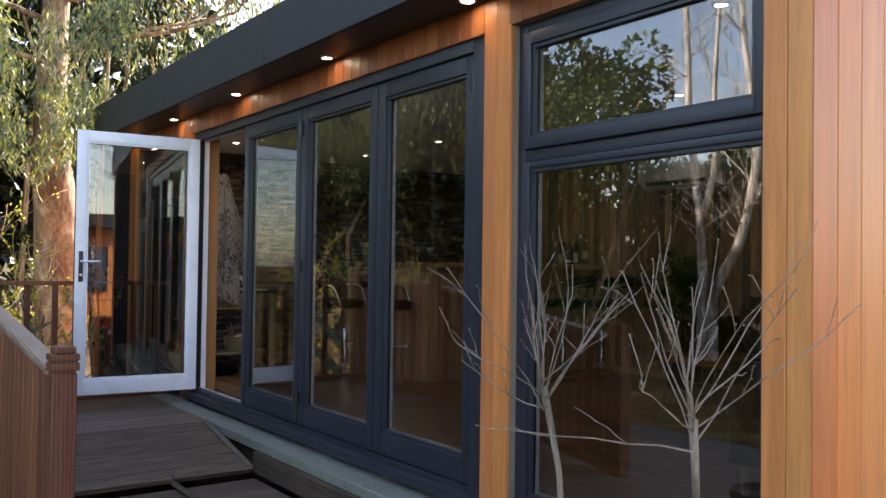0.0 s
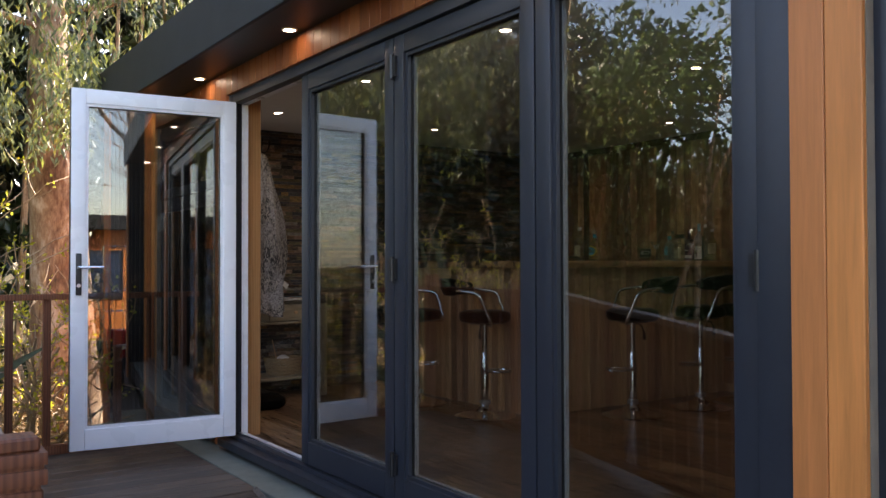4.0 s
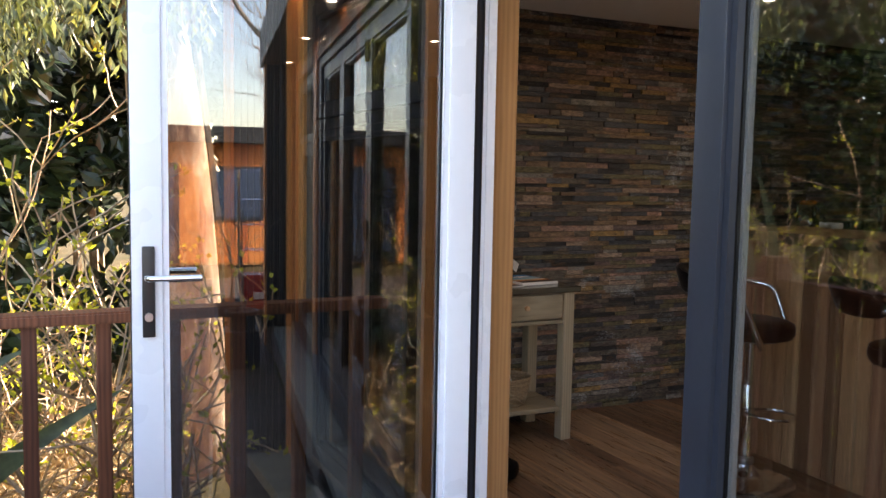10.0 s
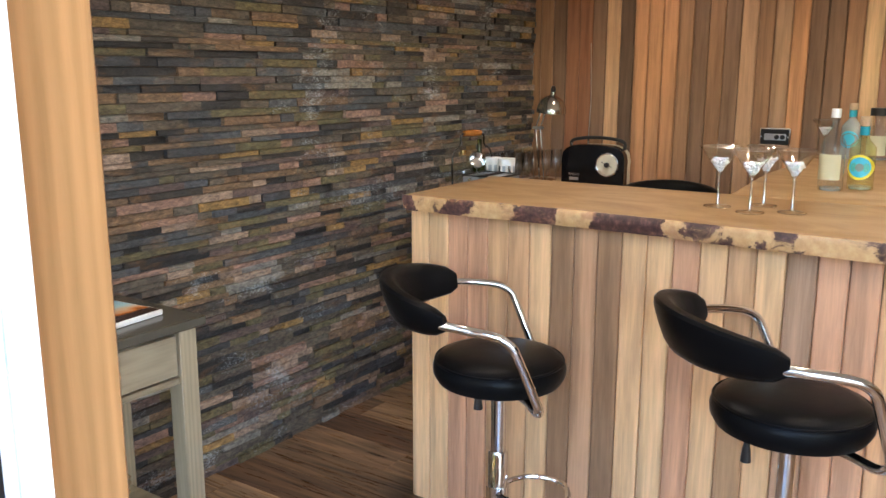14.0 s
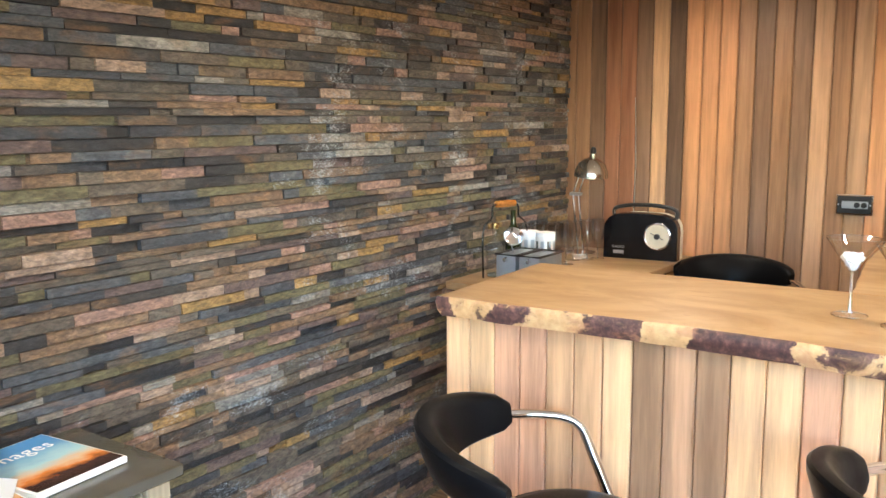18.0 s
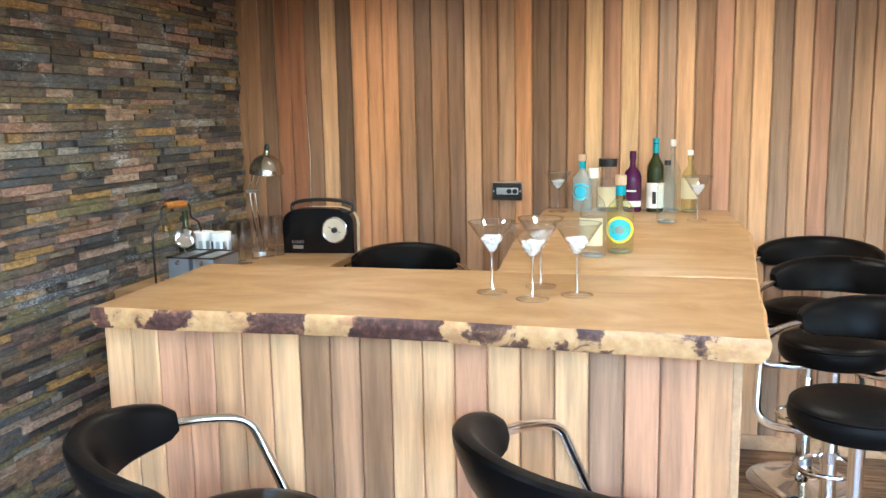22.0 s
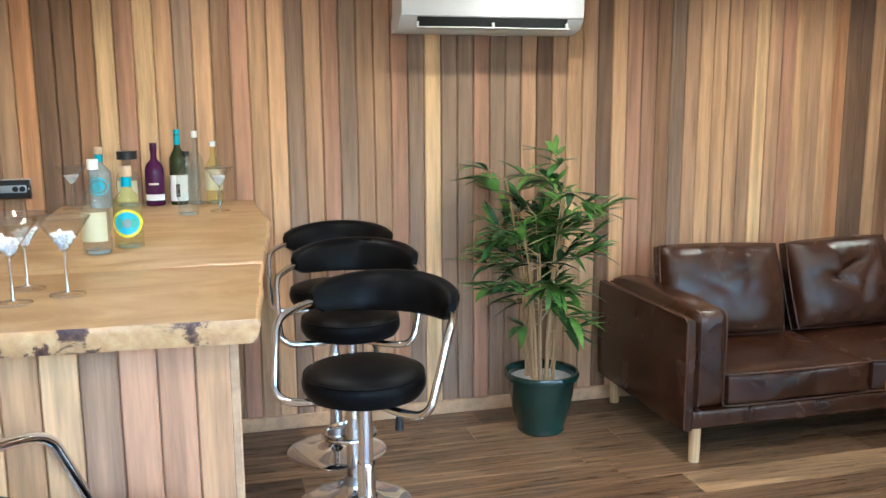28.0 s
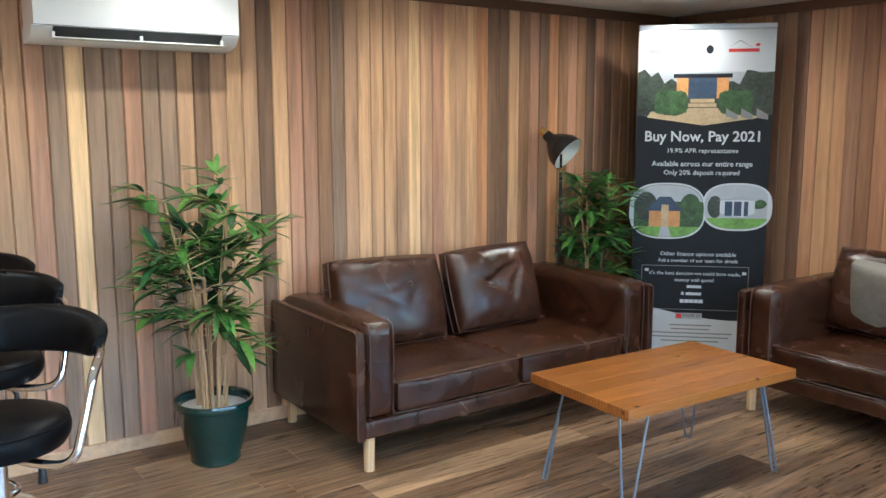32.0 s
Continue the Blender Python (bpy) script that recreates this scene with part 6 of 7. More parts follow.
for x0, x1 in ((-0.17, -0.1), (0.07, 0.14)):
    printed("photo_column", rect(x0, x1, 1.70, 1.825), "ban_cedar", 4)
printed("photo_glazing", rect(-0.1, 0.07, 1.70, 1.825), "ban_glass", 4)
for i in range(5):
    printed("photo_step", rect(-0.085 - 0.012 * i, 0.06 + 0.012 * i, 1.675 - 0.028 * i, 1.698 - 0.028 * i), "ban_stone", 6)
for cx in (-0.2, 0.185):
    printed("photo_hedge", [(cx + (0.1 + 0.012 * noise.noise(Vector((i * 0.9, cx, 0)))) * math.copysign(abs(math.cos(6.283 * i / 30)) ** 0.5, math.cos(6.283 * i / 30)), 1.675 + (0.075 + 0.01 * noise.noise(Vector((i * 0.8, cx, 4)))) * math.copysign(abs(math.sin(6.283 * i / 30)) ** 0.5, math.sin(6.283 * i / 30))) for i in range(30)], "ban_hedge", 7)
for k in range(3):
    printed("photo_wall", [(0.13 + 0.09 * k, 1.59 - 0.004 * k), (0.2 + 0.09 * k, 1.57), (0.2 + 0.09 * k, 1.60), (0.13 + 0.09 * k, 1.64)], "ban_grey", 8)
# logos as plain shapes
printed("logo_bar", rect(-0.345, -0.21, 1.975, 2.005), "ban_grey", 2)
printed("logo_mark", oval(0.02, 1.995, 0.022, 0.026, 20, 1.0), "ban_dark", 2)
printed("logo_roof", [(0.13, 2.005), (0.195, 2.05), (0.27, 2.005), (0.195, 2.043)], "ban_grey", 2)
printed("logo_bar", rect(0.13, 0.31, 1.978, 1.998), "ban_red", 2)
printed("logo_mark", oval(0.30, 2.02, 0.014, 0.01, 12, 1.0), "ban_red", 2)
TXT = M["ban_white"]


def banner_text(body, x, z, size, bold=0.0002):
    text_mesh(body, size, TXT, "lettering", bn, Matrix.Translation((x, -0.0024, z)) @ Matrix.Rotation(radians(90), 4, "X"), "CENTER", 0.0002, bold)


banner_text("Buy Now, Pay 2021", 0.0, 1.438, 0.089, 0.0016)
banner_text("19.9% APR representative", 0.0, 1.366, 0.041)
banner_text("Available across our entire range", 0.0, 1.283, 0.0455, 0.0005)
banner_text("Only 20% deposit required", 0.0, 1.229, 0.042)
printed("photo_frame", oval(-0.2, 1.0, 0.235, 0.178), "ban_white", 1)
printed("photo_frame", oval(0.225, 1.03, 0.21, 0.15), "ban_white", 2)
printed("photo_garden", [(max(-X, x), z) for x, z in oval(-0.2, 1.0, 0.225, 0.168)], "ban_hedge", 3)
printed("photo_sky", [(max(-X, x), max(1.06, z)) for x, z in oval(-0.2, 1.0, 0.222, 0.165)], "ban_sky", 4)
printed("photo_lawn", [(max(-X, x), min(0.9, z)) for x, z in oval(-0.2, 1.0, 0.222, 0.165)], "ban_grass", 4)
printed("photo_tree", oval(-0.33, 1.03, 0.07, 0.09, 20, 1.0), "ban_dim", 5)
printed("photo_tree", oval(-0.06, 1.04, 0.06, 0.07, 20, 1.0), "ban_hedge", 5)
printed("photo_roof", [(-0.33, 1.0), (-0.1, 1.0), (-0.18, 1.09), (-0.25, 1.09)], "ban_glass", 6)
printed("photo_wall", rect(-0.31, -0.12, 0.9, 1.0), "ban_cedar", 6)
printed("photo_door", rect(-0.235, -0.19, 0.9, 1.04), "ban_stone", 7)
printed("photo_path", [(-0.25, 0.835), (-0.17, 0.835), (-0.19, 0.9), (-0.235, 0.9)], "ban_sky", 7)
printed("photo_sky", [(min(X, x), z) for x, z in oval(0.225, 1.03, 0.2, 0.14)], "ban_sky", 3)
printed("photo_lawn", [(min(X, x), min(0.96, z)) for x, z in oval(0.225, 1.03, 0.198, 0.138)], "ban_grass", 4)
printed("photo_tree", oval(0.09, 1.03, 0.045, 0.07, 20, 1.0), "ban_dim", 5)
printed("photo_tree", oval(0.35, 1.05, 0.05, 0.03, 20, 1.0), "ban_hedge", 4)
printed("photo_wall", [(0.12, 0.99), (0.25, 0.965), (0.33, 0.99), (0.33, 1.08), (0.12, 1.07)], "ban_white", 6)
printed("photo_roof", [(0.1, 1.07), (0.25, 1.1), (0.36, 1.085), (0.34, 1.07), (0.25, 1.075)], "ban_sky", 7)
for x0, x1 in ((0.15, 0.195), (0.205, 0.25), (0.265, 0.29)):
    printed("photo_glazing", rect(x0, x1, 0.975, 1.065), "ban_glass", 8)
banner_text("Other finance options available", 0.0, 0.716, 0.037)
banner_text("Ask a member of our team for details", 0.0, 0.675, 0.032)
for q in (rect(-0.345, 0.315, 0.648, 0.652), rect(-0.345, 0.315, 0.366, 0.37), rect(-0.345, -0.341, 0.366, 0.652), rect(0.311, 0.315, 0.366, 0.652)):
    printed("quote_border", q, "ban_grey", 1)
banner_text("It's the best decision we could have made,", -0.015, 0.592, 0.033)
banner_text("money well spent!", -0.015, 0.55, 0.033)
printed("quote_mark", rect(-0.325, -0.3, 0.612, 0.63), "ban_white", 2)
printed("quote_mark", rect(0.275, 0.3, 0.60, 0.618), "ban_white", 2)
printed("text_bar", rect(-0.06, 0.03, 0.508, 0.526), "ban_white", 2)
printed("star_mark", [(-0.085 + 0.016 * (1 if i % 2 else 0.42) * math.sin(math.pi * i / 5), 0.472 - 0.016 * (1 if i % 2 else 0.42) * math.cos(math.pi * i / 5)) for i in range(10)], "ban_white", 2)
printed("text_bar", rect(-0.065, 0.03, 0.462, 0.48), "ban_white", 2)
for k in range(5):
    printed("rating_box", rect(-0.1 + 0.029 * k, -0.074 + 0.029 * k, 0.412, 0.434), "ban_white", 2)
printed("white_wave", [(-X, 0.07)] + [(X, 0.07)] + [(X - 2 * X * i / 24, 0.33 - 0.03 * math.sin(math.pi * (0.2 + 1.1 * i / 24)) + 0.05 * (i / 24) ** 2) for i in range(25)], "ban_white", 1)
printed("flag_panel", rect(-0.125, 0.04, 0.305, 0.345), "ban_sky", 3)
printed("flag_mark", rect(-0.12, -0.085, 0.31, 0.34), "ban_red", 4)
text_mesh("MADE IN", 0.027, M["ban_dark"], "lettering", bn, Matrix.Translation((-0.078, -0.0036, 0.32)) @ Matrix.Rotation(radians(90), 4, "X"), "LEFT")
for k, w in enumerate((0.13, 0.12, 0.26, 0.24, 0.18)):
    printed("text_bar", rect(-w - 0.03, w - 0.03, 0.262 - 0.026 * k, 0.27 - 0.026 * k), "ban_grey", 3)

# ---- garden ----
def leaf_cloud(name, pts, dirs, lengths, widths, mat, parent=None, label="", fold=0.25, seed=1):
    """Many small pointed leaves, four corners each, as one mesh of stuff."""
    rng = np.random.default_rng(seed)
    n = len(pts)
    d = dirs / np.linalg.norm(dirs, axis=1, keepdims=True)
    r = rng.normal(size=(n, 3))
    s = np.cross(d, r)
    s /= np.linalg.norm(s, axis=1, keepdims=True)
    nm = np.cross(s, d)
    L, W = lengths[:, None], widths[:, None]
    mid = pts + d * L * 0.42
    verts = np.stack([pts, mid + s * W + nm * W * fold, pts + d * L, mid - s * W + nm * W * fold], axis=1).reshape(-1, 3)
    faces = [(4 * i, 4 * i + 1, 4 * i + 2, 4 * i + 3) for i in range(n)]
    me = bpy.data.meshes.new(name)
    me.from_pydata(verts.tolist(), [], faces)
    me.materials.append(mat)
    ob = new(name, me)
    if parent is not None:
        ob.parent = parent
    return tagged(ob, label, kind="stuff")


def bark_mat(name, tones, scale=6.0):
    n = Nodes(name)
    v = n.coords((1, 1, 0.35))
    a, b = n.noise(v, scale, 5, 0.6, 0.8), n.noise(v, scale * 8, 4, 0.7)
    col = n.ramp(n.math("ADD", n.math("MULTIPLY", a, 0.75), n.math("MULTIPLY", b, 0.3)), [(0.4 + 0.26 * i / (len(tones) - 1), c) for i, c in enumerate(tones)])
    n.bump(n.math("ADD", a, n.math("MULTIPLY", b, 0.5)), 0.5, 0.03)
    return n.set(col, 0.75)


M["gum_bark"] = bark_mat("gum_bark", [(0.08, 0.04, 0.022), (0.2, 0.11, 0.06), (0.36, 0.23, 0.13), (0.58, 0.46, 0.33)], 4.6)
M["birch_bark"] = bark_mat("birch_bark", [(0.12, 0.1, 0.08), (0.52, 0.47, 0.39), (0.7, 0.66, 0.58), (0.74, 0.71, 0.65)], 4.0)
M["twig_bark"] = bark_mat("twig_bark", [(0.2, 0.13, 0.07), (0.4, 0.28, 0.16), (0.55, 0.42, 0.27)], 9.0)
M["grey_twig"] = bark_mat("grey_twig_bark", [(0.12, 0.09, 0.06), (0.24, 0.19, 0.14), (0.38, 0.32, 0.26)], 12.0)
M["gum_leaf"] = leaf_material("gum_leaf", [(0.07, 0.095, 0.055), (0.12, 0.15, 0.085), (0.18, 0.21, 0.10), (0.05, 0.07, 0.045), (0.30, 0.33, 0.07), (0.13, 0.16, 0.10), (0.40, 0.40, 0.09), (0.08, 0.11, 0.06)], 0.38, 0.35)
M["laurel_leaf"] = leaf_material("dark_evergreen_leaf", [(0.012, 0.026, 0.012), (0.022, 0.04, 0.017), (0.034, 0.06, 0.022), (0.016, 0.032, 0.014)], 0.15, 0.32)
M["bud_leaf"] = leaf_material("spring_bud_leaf", [(0.42, 0.42, 0.03), (0.58, 0.55, 0.05), (0.32, 0.36, 0.03)], 0.45, 0.5)
M["flax_leaf"] = leaf_material("flax_leaf", [(0.05, 0.075, 0.03), (0.09, 0.115, 0.045), (0.2, 0.2, 0.09), (0.13, 0.14, 0.06)], 0.22, 0.4)
M["dry_grass"] = leaf_material("dry_stalks", [(0.24, 0.15, 0.06), (0.36, 0.25, 0.12), (0.14, 0.08, 0.04)], 0.2, 0.7)
M["bush_leaf"] = leaf_material("garden_bush_leaf", [(0.05, 0.09, 0.025), (0.09, 0.14, 0.04), (0.14, 0.19, 0.05)], 0.3, 0.4)


def branching(rng, start, direction, length, radius, depth, out, tips, spread=0.55, up=0.25, ratio=0.68, kids=(2, 3), bend=0.14):
    """Grow limbs: out takes (points, radii), tips the ends."""
    pts, rad = [Vector(start)], [radius]
    d = Vector(direction).normalized()
    n = 5
    for i in range(n):
        d = (d + Vector((rng.gauss(0, bend), rng.gauss(0, bend), rng.gauss(0, bend) + up * 0.1))).normalized()
        pts.append(pts[-1] + d * length / n)
        rad.append(radius * (1 - 0.42 * (i + 1) / n))
    out.append((pts, rad, depth))
    if depth == 0:
        tips.append((pts[-1], d))
        return
    for k in range(rng.randint(*kids)):
        j = rng.randint(2, n)
        nd = (d + Vector((rng.gauss(0, spread), rng.gauss(0, spread), rng.gauss(0, spread * 0.6) + up))).normalized()
        branching(rng, pts[j], nd, length * ratio * rng.uniform(0.8, 1.15), rad[j] * 0.72, depth - 1, out, tips, spread, up, ratio, kids, bend)


def bare_tree(name, label, x, y, z, height, radius, mat, seed, depth=4, lean=(0, 0), stems=1, category="tree", kids=(2, 4)):
    rng = random.Random(seed)
    t = thing(name, label, category, m=pose(x, y, z))
    limbs, tips = [], []
    for s in range(stems):
        branching(rng, (rng.uniform(-0.15, 0.15) * (stems > 1), rng.uniform(-0.15, 0.15) * (stems > 1), 0), (lean[0] + rng.gauss(0, 0.12) * (stems > 1), lean[1] + rng.gauss(0, 0.12) * (stems > 1), 1), height * 0.42, radius, depth, limbs, tips, 0.42, 0.3, 0.7, kids)
    tb = bmesh.new()
    bb = bmesh.new()
    for pts, rad, d in limbs:
        tube(pts, [max(0.004, r) for r in rad], 8 if d >= depth - 1 else (5 if d > 1 else 3), bm=tb if d == depth else bb)
    part("trunk", tb, mat, t)
    tagged(part("branch_mass", bb, mat, t), kind="stuff")
    return t, tips


# gum tree behind the railing
gum = thing("gum_tree", "tall gum tree with peeling tan bark and hanging grey-green leaves", "tree", m=pose(2.22, 11.0, -0.35))
part("trunk", tube(smooth_path([(0.06, 0, 0), (0.02, 0, 1.0), (-0.03, 0, 2.2), (-0.12, 0, 3.2), (-0.1, 0.1, 4.6), (0.1, 0.2, 7.5)], 6), [0.36 - 0.25 * i / 30 for i in range(31)], 18), M["gum_bark"], gum)
rng = random.Random(3)
limbs, tips = [], []
for k, (z, dx, dy, L) in enumerate(((4.2, -0.8, -0.45, 2.6), (4.4, 0.45, -0.3, 2.2), (4.7, -0.9, 0.1, 3.0), (5.0, 0.8, -0.1, 2.8), (5.0, -0.4, -0.8, 2.6), (5.6, 0.3, -0.5, 2.6), (5.6, -0.8, -0.3, 3.0), (6.5, 0.2, 0.4, 2.4), (6.3, -0.6, -0.5, 2.8))):
    branching(rng, (-0.08, 0.05, z), (dx, dy, 0.2), L, 0.038, 3, limbs, tips, 0.5, 0.08, 0.62, (3, 4))
lb = bmesh.new()
for pts, rad, d in limbs:
    tube(pts, [max(0.005, r) for r in rad], 7 if d > 1 else 4, bm=lb)
tagged(part("limb_mass", lb, M["gum_bark"], gum), kind="stuff")
g = np.random.default_rng(11)
P, D = [], []
for p, d in tips:
    for strand in range(3):
        o = np.array(p) + g.normal(0, 0.28, 3)
        ln = g.uniform(0.4, 1.7)
        m = int(15 * ln) + 8
        f = g.random(m)
        P.append(o + np.stack([g.normal(0, 0.09, m), g.normal(0, 0.09, m), -f * ln], axis=1))
        D.append(np.stack([g.normal(0, 0.35, m), g.normal(0, 0.35, m), -np.ones(m)], axis=1))
clumps = np.stack([g.uniform(-3.2, 0.25, 62), g.uniform(-2.0, 0.6, 62), g.uniform(3.25, 4.7, 62)], axis=1)
for strand in range(900):
    o = clumps[strand % 62] + g.normal(0, 1, 3) * np.array([0.13, 0.13, 0.1])
    ln = g.uniform(0.2, 0.6)
    m = int(34 * ln) + 5
    f = g.random(m)
    P.append(o + np.stack([g.normal(0, 0.05, m), g.normal(0, 0.05, m), -f * ln], axis=1))
    D.append(np.stack([g.normal(0, 0.55, m), g.normal(0, 0.55, m), -np.ones(m)], axis=1))
P, D = np.concatenate(P), np.concatenate(D)
leaf_cloud("crown", P, D, g.uniform(0.07, 0.13, len(P)), g.uniform(0.009, 0.017, len(P)), M["gum_leaf"], gum, "hanging narrow leaves")


def hedge(name, label, boxes, n, mat, leaf=(0.07, 0.13), seed=5, category="hedge", core=True, droop=-0.2):
    """A tall evergreen mass: clumps of leaves round dark inner branches."""
    g = np.random.default_rng(seed)
    h = thing(name, label, category)
    P, D = [], []
    for x0, x1, y0, y1, z0, z1, share in boxes:
        m = int(n * share)
        k = max(8, m // 160)
        cen = np.stack([g.uniform(x0, x1, k), g.uniform(y0, y1, k), z0 + (z1 - z0) * g.random(k) ** 0.85], axis=1)
        pick = g.integers(0, k, m)
        off = g.normal(0, 1, (m, 3))
        off /= np.linalg.norm(off, axis=1, keepdims=True)
        rad = g.uniform(0.35, 0.75, k)[pick][:, None] * g.uniform(0.75, 1.05, (m, 1))
        P.append(cen[pick] + off * rad)
        D.append(off + g.normal(0, 0.6, (m, 3)) + np.array([0, 0, droop]))
        if core:
            bb = bmesh.new()
            for c in range(int((x1 - x0 + y1 - y0) * 2.0)):
                a = (g.uniform(x0, x1), g.uniform(y0, y1), -0.35)
                tube([a, (a[0] + g.normal(0, 0.3), a[1] + g.normal(0, 0.3), z1 * 0.5), (a[0] + g.normal(0, 0.7), a[1] + g.normal(0, 0.7), z1)], [0.06, 0.04, 0.012], 5, bm=bb)
            tagged(part("stem_mass", bb, M["twig_bark"], h), kind="stuff")
    P, D = np.concatenate(P), np.concatenate(D)
    leaf_cloud("foliage", P, D, g.uniform(*leaf, len(P)), g.uniform(leaf[0] * 0.26, leaf[1] * 0.3, len(P)), mat, h, "dense leaves", seed=seed)
    return h


hedge("evergreen_trees", "dense dark evergreen trees behind the cabin", ((-8, 1.5, 14.2, 16.0, 0.0, 7.5, 0.45), (1.5, 5.0, 13.8, 16.0, 0.0, 7.0, 0.2), (-6.0, 1.2, 12.6, 14.0, 0.0, 4.0, 0.35)), 52000, M["laurel_leaf"], (0.15, 0.3), 5)
hedge("evergreen_trees", "dense dark evergreen trees along the garden side", ((-12.0, -10.3, -2.0, 4.0, 0.0, 4.0, 0.25), (-12.0, -10.3, 4.0, 14.5, 0.0, 3.9, 0.5), (-10.5, -8.0, 12.9, 19.0, 0.0, 6.2, 0.35)), 62000, M["bush_leaf"], (0.13, 0.26), 6)
hedge("evergreen_trees", "dense dark evergreen trees far behind the garden", ((-12.0, 9.0, 17.0, 20.0, 0.0, 7.0, 0.8), (-14.5, -13.0, -2.0, 17.0, -0.2, 3.4, 0.5)), 24000, M["laurel_leaf"], (0.3, 0.5), 8)
hedge("garden_bush", "broad sunlit evergreen bush", ((-6.4, -4.8, 10.4, 12.2, 0.2, 4.4, 1.0),), 9000, M["bush_leaf"], (0.09, 0.17), 7, "bush")
hedge("garden_bush", "tall loose bush with yellow-green leaves", ((-7.4, -6.0, 3.2, 6.8, 0.2, 4.0, 1.0),), 8000, M["bush_leaf"], (0.08, 0.15), 9, "bush")


def path_tree(name, label, paths, seed, mat):
    """A leafless tree: each path is one stem, (x, y, z) from the ground or from a fork, with its radius."""
    rng = random.Random(seed)
    t = thing(name, label, "tree")
    limbs, tips = [], []
    for pts, radius in paths:
        line = smooth_path(pts, 5)
        k = len(line)
        part("trunk", tube(line, [radius * (1 - 0.6 * i / k) for i in range(k)], 12), mat, t)
        for i in range(k // 3, k):
            for _ in range(2):
                a = rng.uniform(0, 6.28)
                branching(rng, line[i], (math.cos(a), math.sin(a), 0.9), rng.uniform(0.7, 1.3), radius * 0.13, 2, limbs, tips, 0.4, 0.12, 0.65, (2, 4), 0.12)
    bb = bmesh.new()
    for pts, rad, d in limbs:
        tube(pts, [max(0.004, r) for r in rad], 5 if d > 1 else 3, bm=bb)
    tagged(part("branch_mass", bb, mat, t), kind="stuff")


BIRCH = "leafless white-barked birch tree with forked stems"
path_tree("birch_tree", BIRCH, ((((-9.5, 11.2, -0.35), (-9.5, 11.2, 1.2), (-9.5, 11.27, 2.55), (-9.5, 11.5, 4.25), (-9.5, 11.6, 6.4), (-9.4, 11.7, 9.0)), 0.12), (((-9.5, 11.27, 2.45), (-9.4, 10.85, 3.6), (-9.3, 10.75, 5.2), (-9.2, 10.5, 8.0)), 0.08)), 31, M["birch_bark"])
path_tree("birch_tree", BIRCH, ((((-9.5, 10.95, -0.35), (-9.5, 10.9, 1.0), (-9.5, 10.3, 2.1), (-9.5, 10.02, 3.25), (-9.5, 9.93, 4.2), (-9.5, 10.22, 6.2), (-9.4, 10.3, 9.0)), 0.12), (((-9.5, 9.93, 4.1), (-9.3, 9.75, 5.3), (-9.1, 9.6, 8.0)), 0.08)), 32, M["birch_bark"])
bare_tree("birch_tree", "leafless white-barked birch tree", -9.2, 5.6, -0.35, 9.0, 0.12, M["birch_bark"], 35, 4, (0.08, 0.0))
path_tree("bare_tree", "leafless leaning tree with spreading branches", ((((3.9, -8.0, -0.35), (3.6, -8.0, 1.4), (3.35, -8.0, 2.87), (3.01, -8.0, 4.19), (2.76, -8.0, 5.53), (2.5, -8.0, 8.2)), 0.14), (((3.01, -8.0, 4.1), (2.3, -8.2, 4.9), (1.6, -8.3, 6.2)), 0.06)), 41, M["grey_twig"])

# flowering shrub with spring buds behind the railing
rng = random.Random(17)
sh_ = thing("budding_shrub", "twiggy shrub with yellow-green spring buds", "shrub", m=pose(0, 0, -0.35))
limbs, tips = [], []
for k in range(32):
    x, y = rng.uniform(-1.0, 2.1), rng.uniform(8.3, 10.0)
    branching(rng, (x, y, 0), (rng.gauss(0, 0.45), rng.gauss(0, 0.4) - 0.1, 1), rng.uniform(1.0, 1.5), rng.uniform(0.012, 0.019), 3, limbs, tips, 0.75, 0.15, 0.68, (2, 3), 0.12)
limbs = [q for q in limbs if not any(p.x > 2.25 and p.y < 9.3 for p in q[0]) and not any(p.y < 7.75 for p in q[0])]
tb = bmesh.new()
for pts, rad, d in limbs:
    tube(pts, [max(0.0042, r) for r in rad], 5 if d > 1 else 3, bm=tb)
tagged(part("stem_mass", tb, M["twig_bark"], sh_), kind="stuff")
g = np.random.default_rng(19)
P, D = [], []
for pts, rad, d in limbs:
    if d > 1:
        continue
    for q in pts[1:]:
        if g.random() < (0.42 if q.z > 1.5 else 0.3):
            m = g.integers(3, 7)
            P.append(np.array(q) + g.normal(0, 0.02, (m, 3)))
            D.append(g.normal(0, 1, (m, 3)) + np.array([0, 0, 0.5]))
P, D = np.concatenate(P), np.concatenate(D)
leaf_cloud("bud_mass", P, D, g.uniform(0.022, 0.05, len(P)), g.uniform(0.008, 0.015, len(P)), M["bud_leaf"], sh_, "yellow-green young leaves")

# dry stalks low down
g = np.random.default_rng(23)
n = 3800
P = np.stack([g.uniform(-2.5, 1.9, n), g.uniform(8.1, 10.4, n), np.full(n, -0.35) + g.uniform(0, 0.7, n)], axis=1)
D = np.stack([g.normal(0, 0.8, n), g.normal(0, 0.6, n), g.uniform(0.0, 1.0, n)], axis=1)
tagged(leaf_cloud("dry_undergrowth", P, D, g.uniform(0.25, 0.75, n), g.uniform(0.004, 0.009, n), M["dry_grass"], None, "tangle of pale dry stalks and dead stems", 0.1), category="undergrowth")


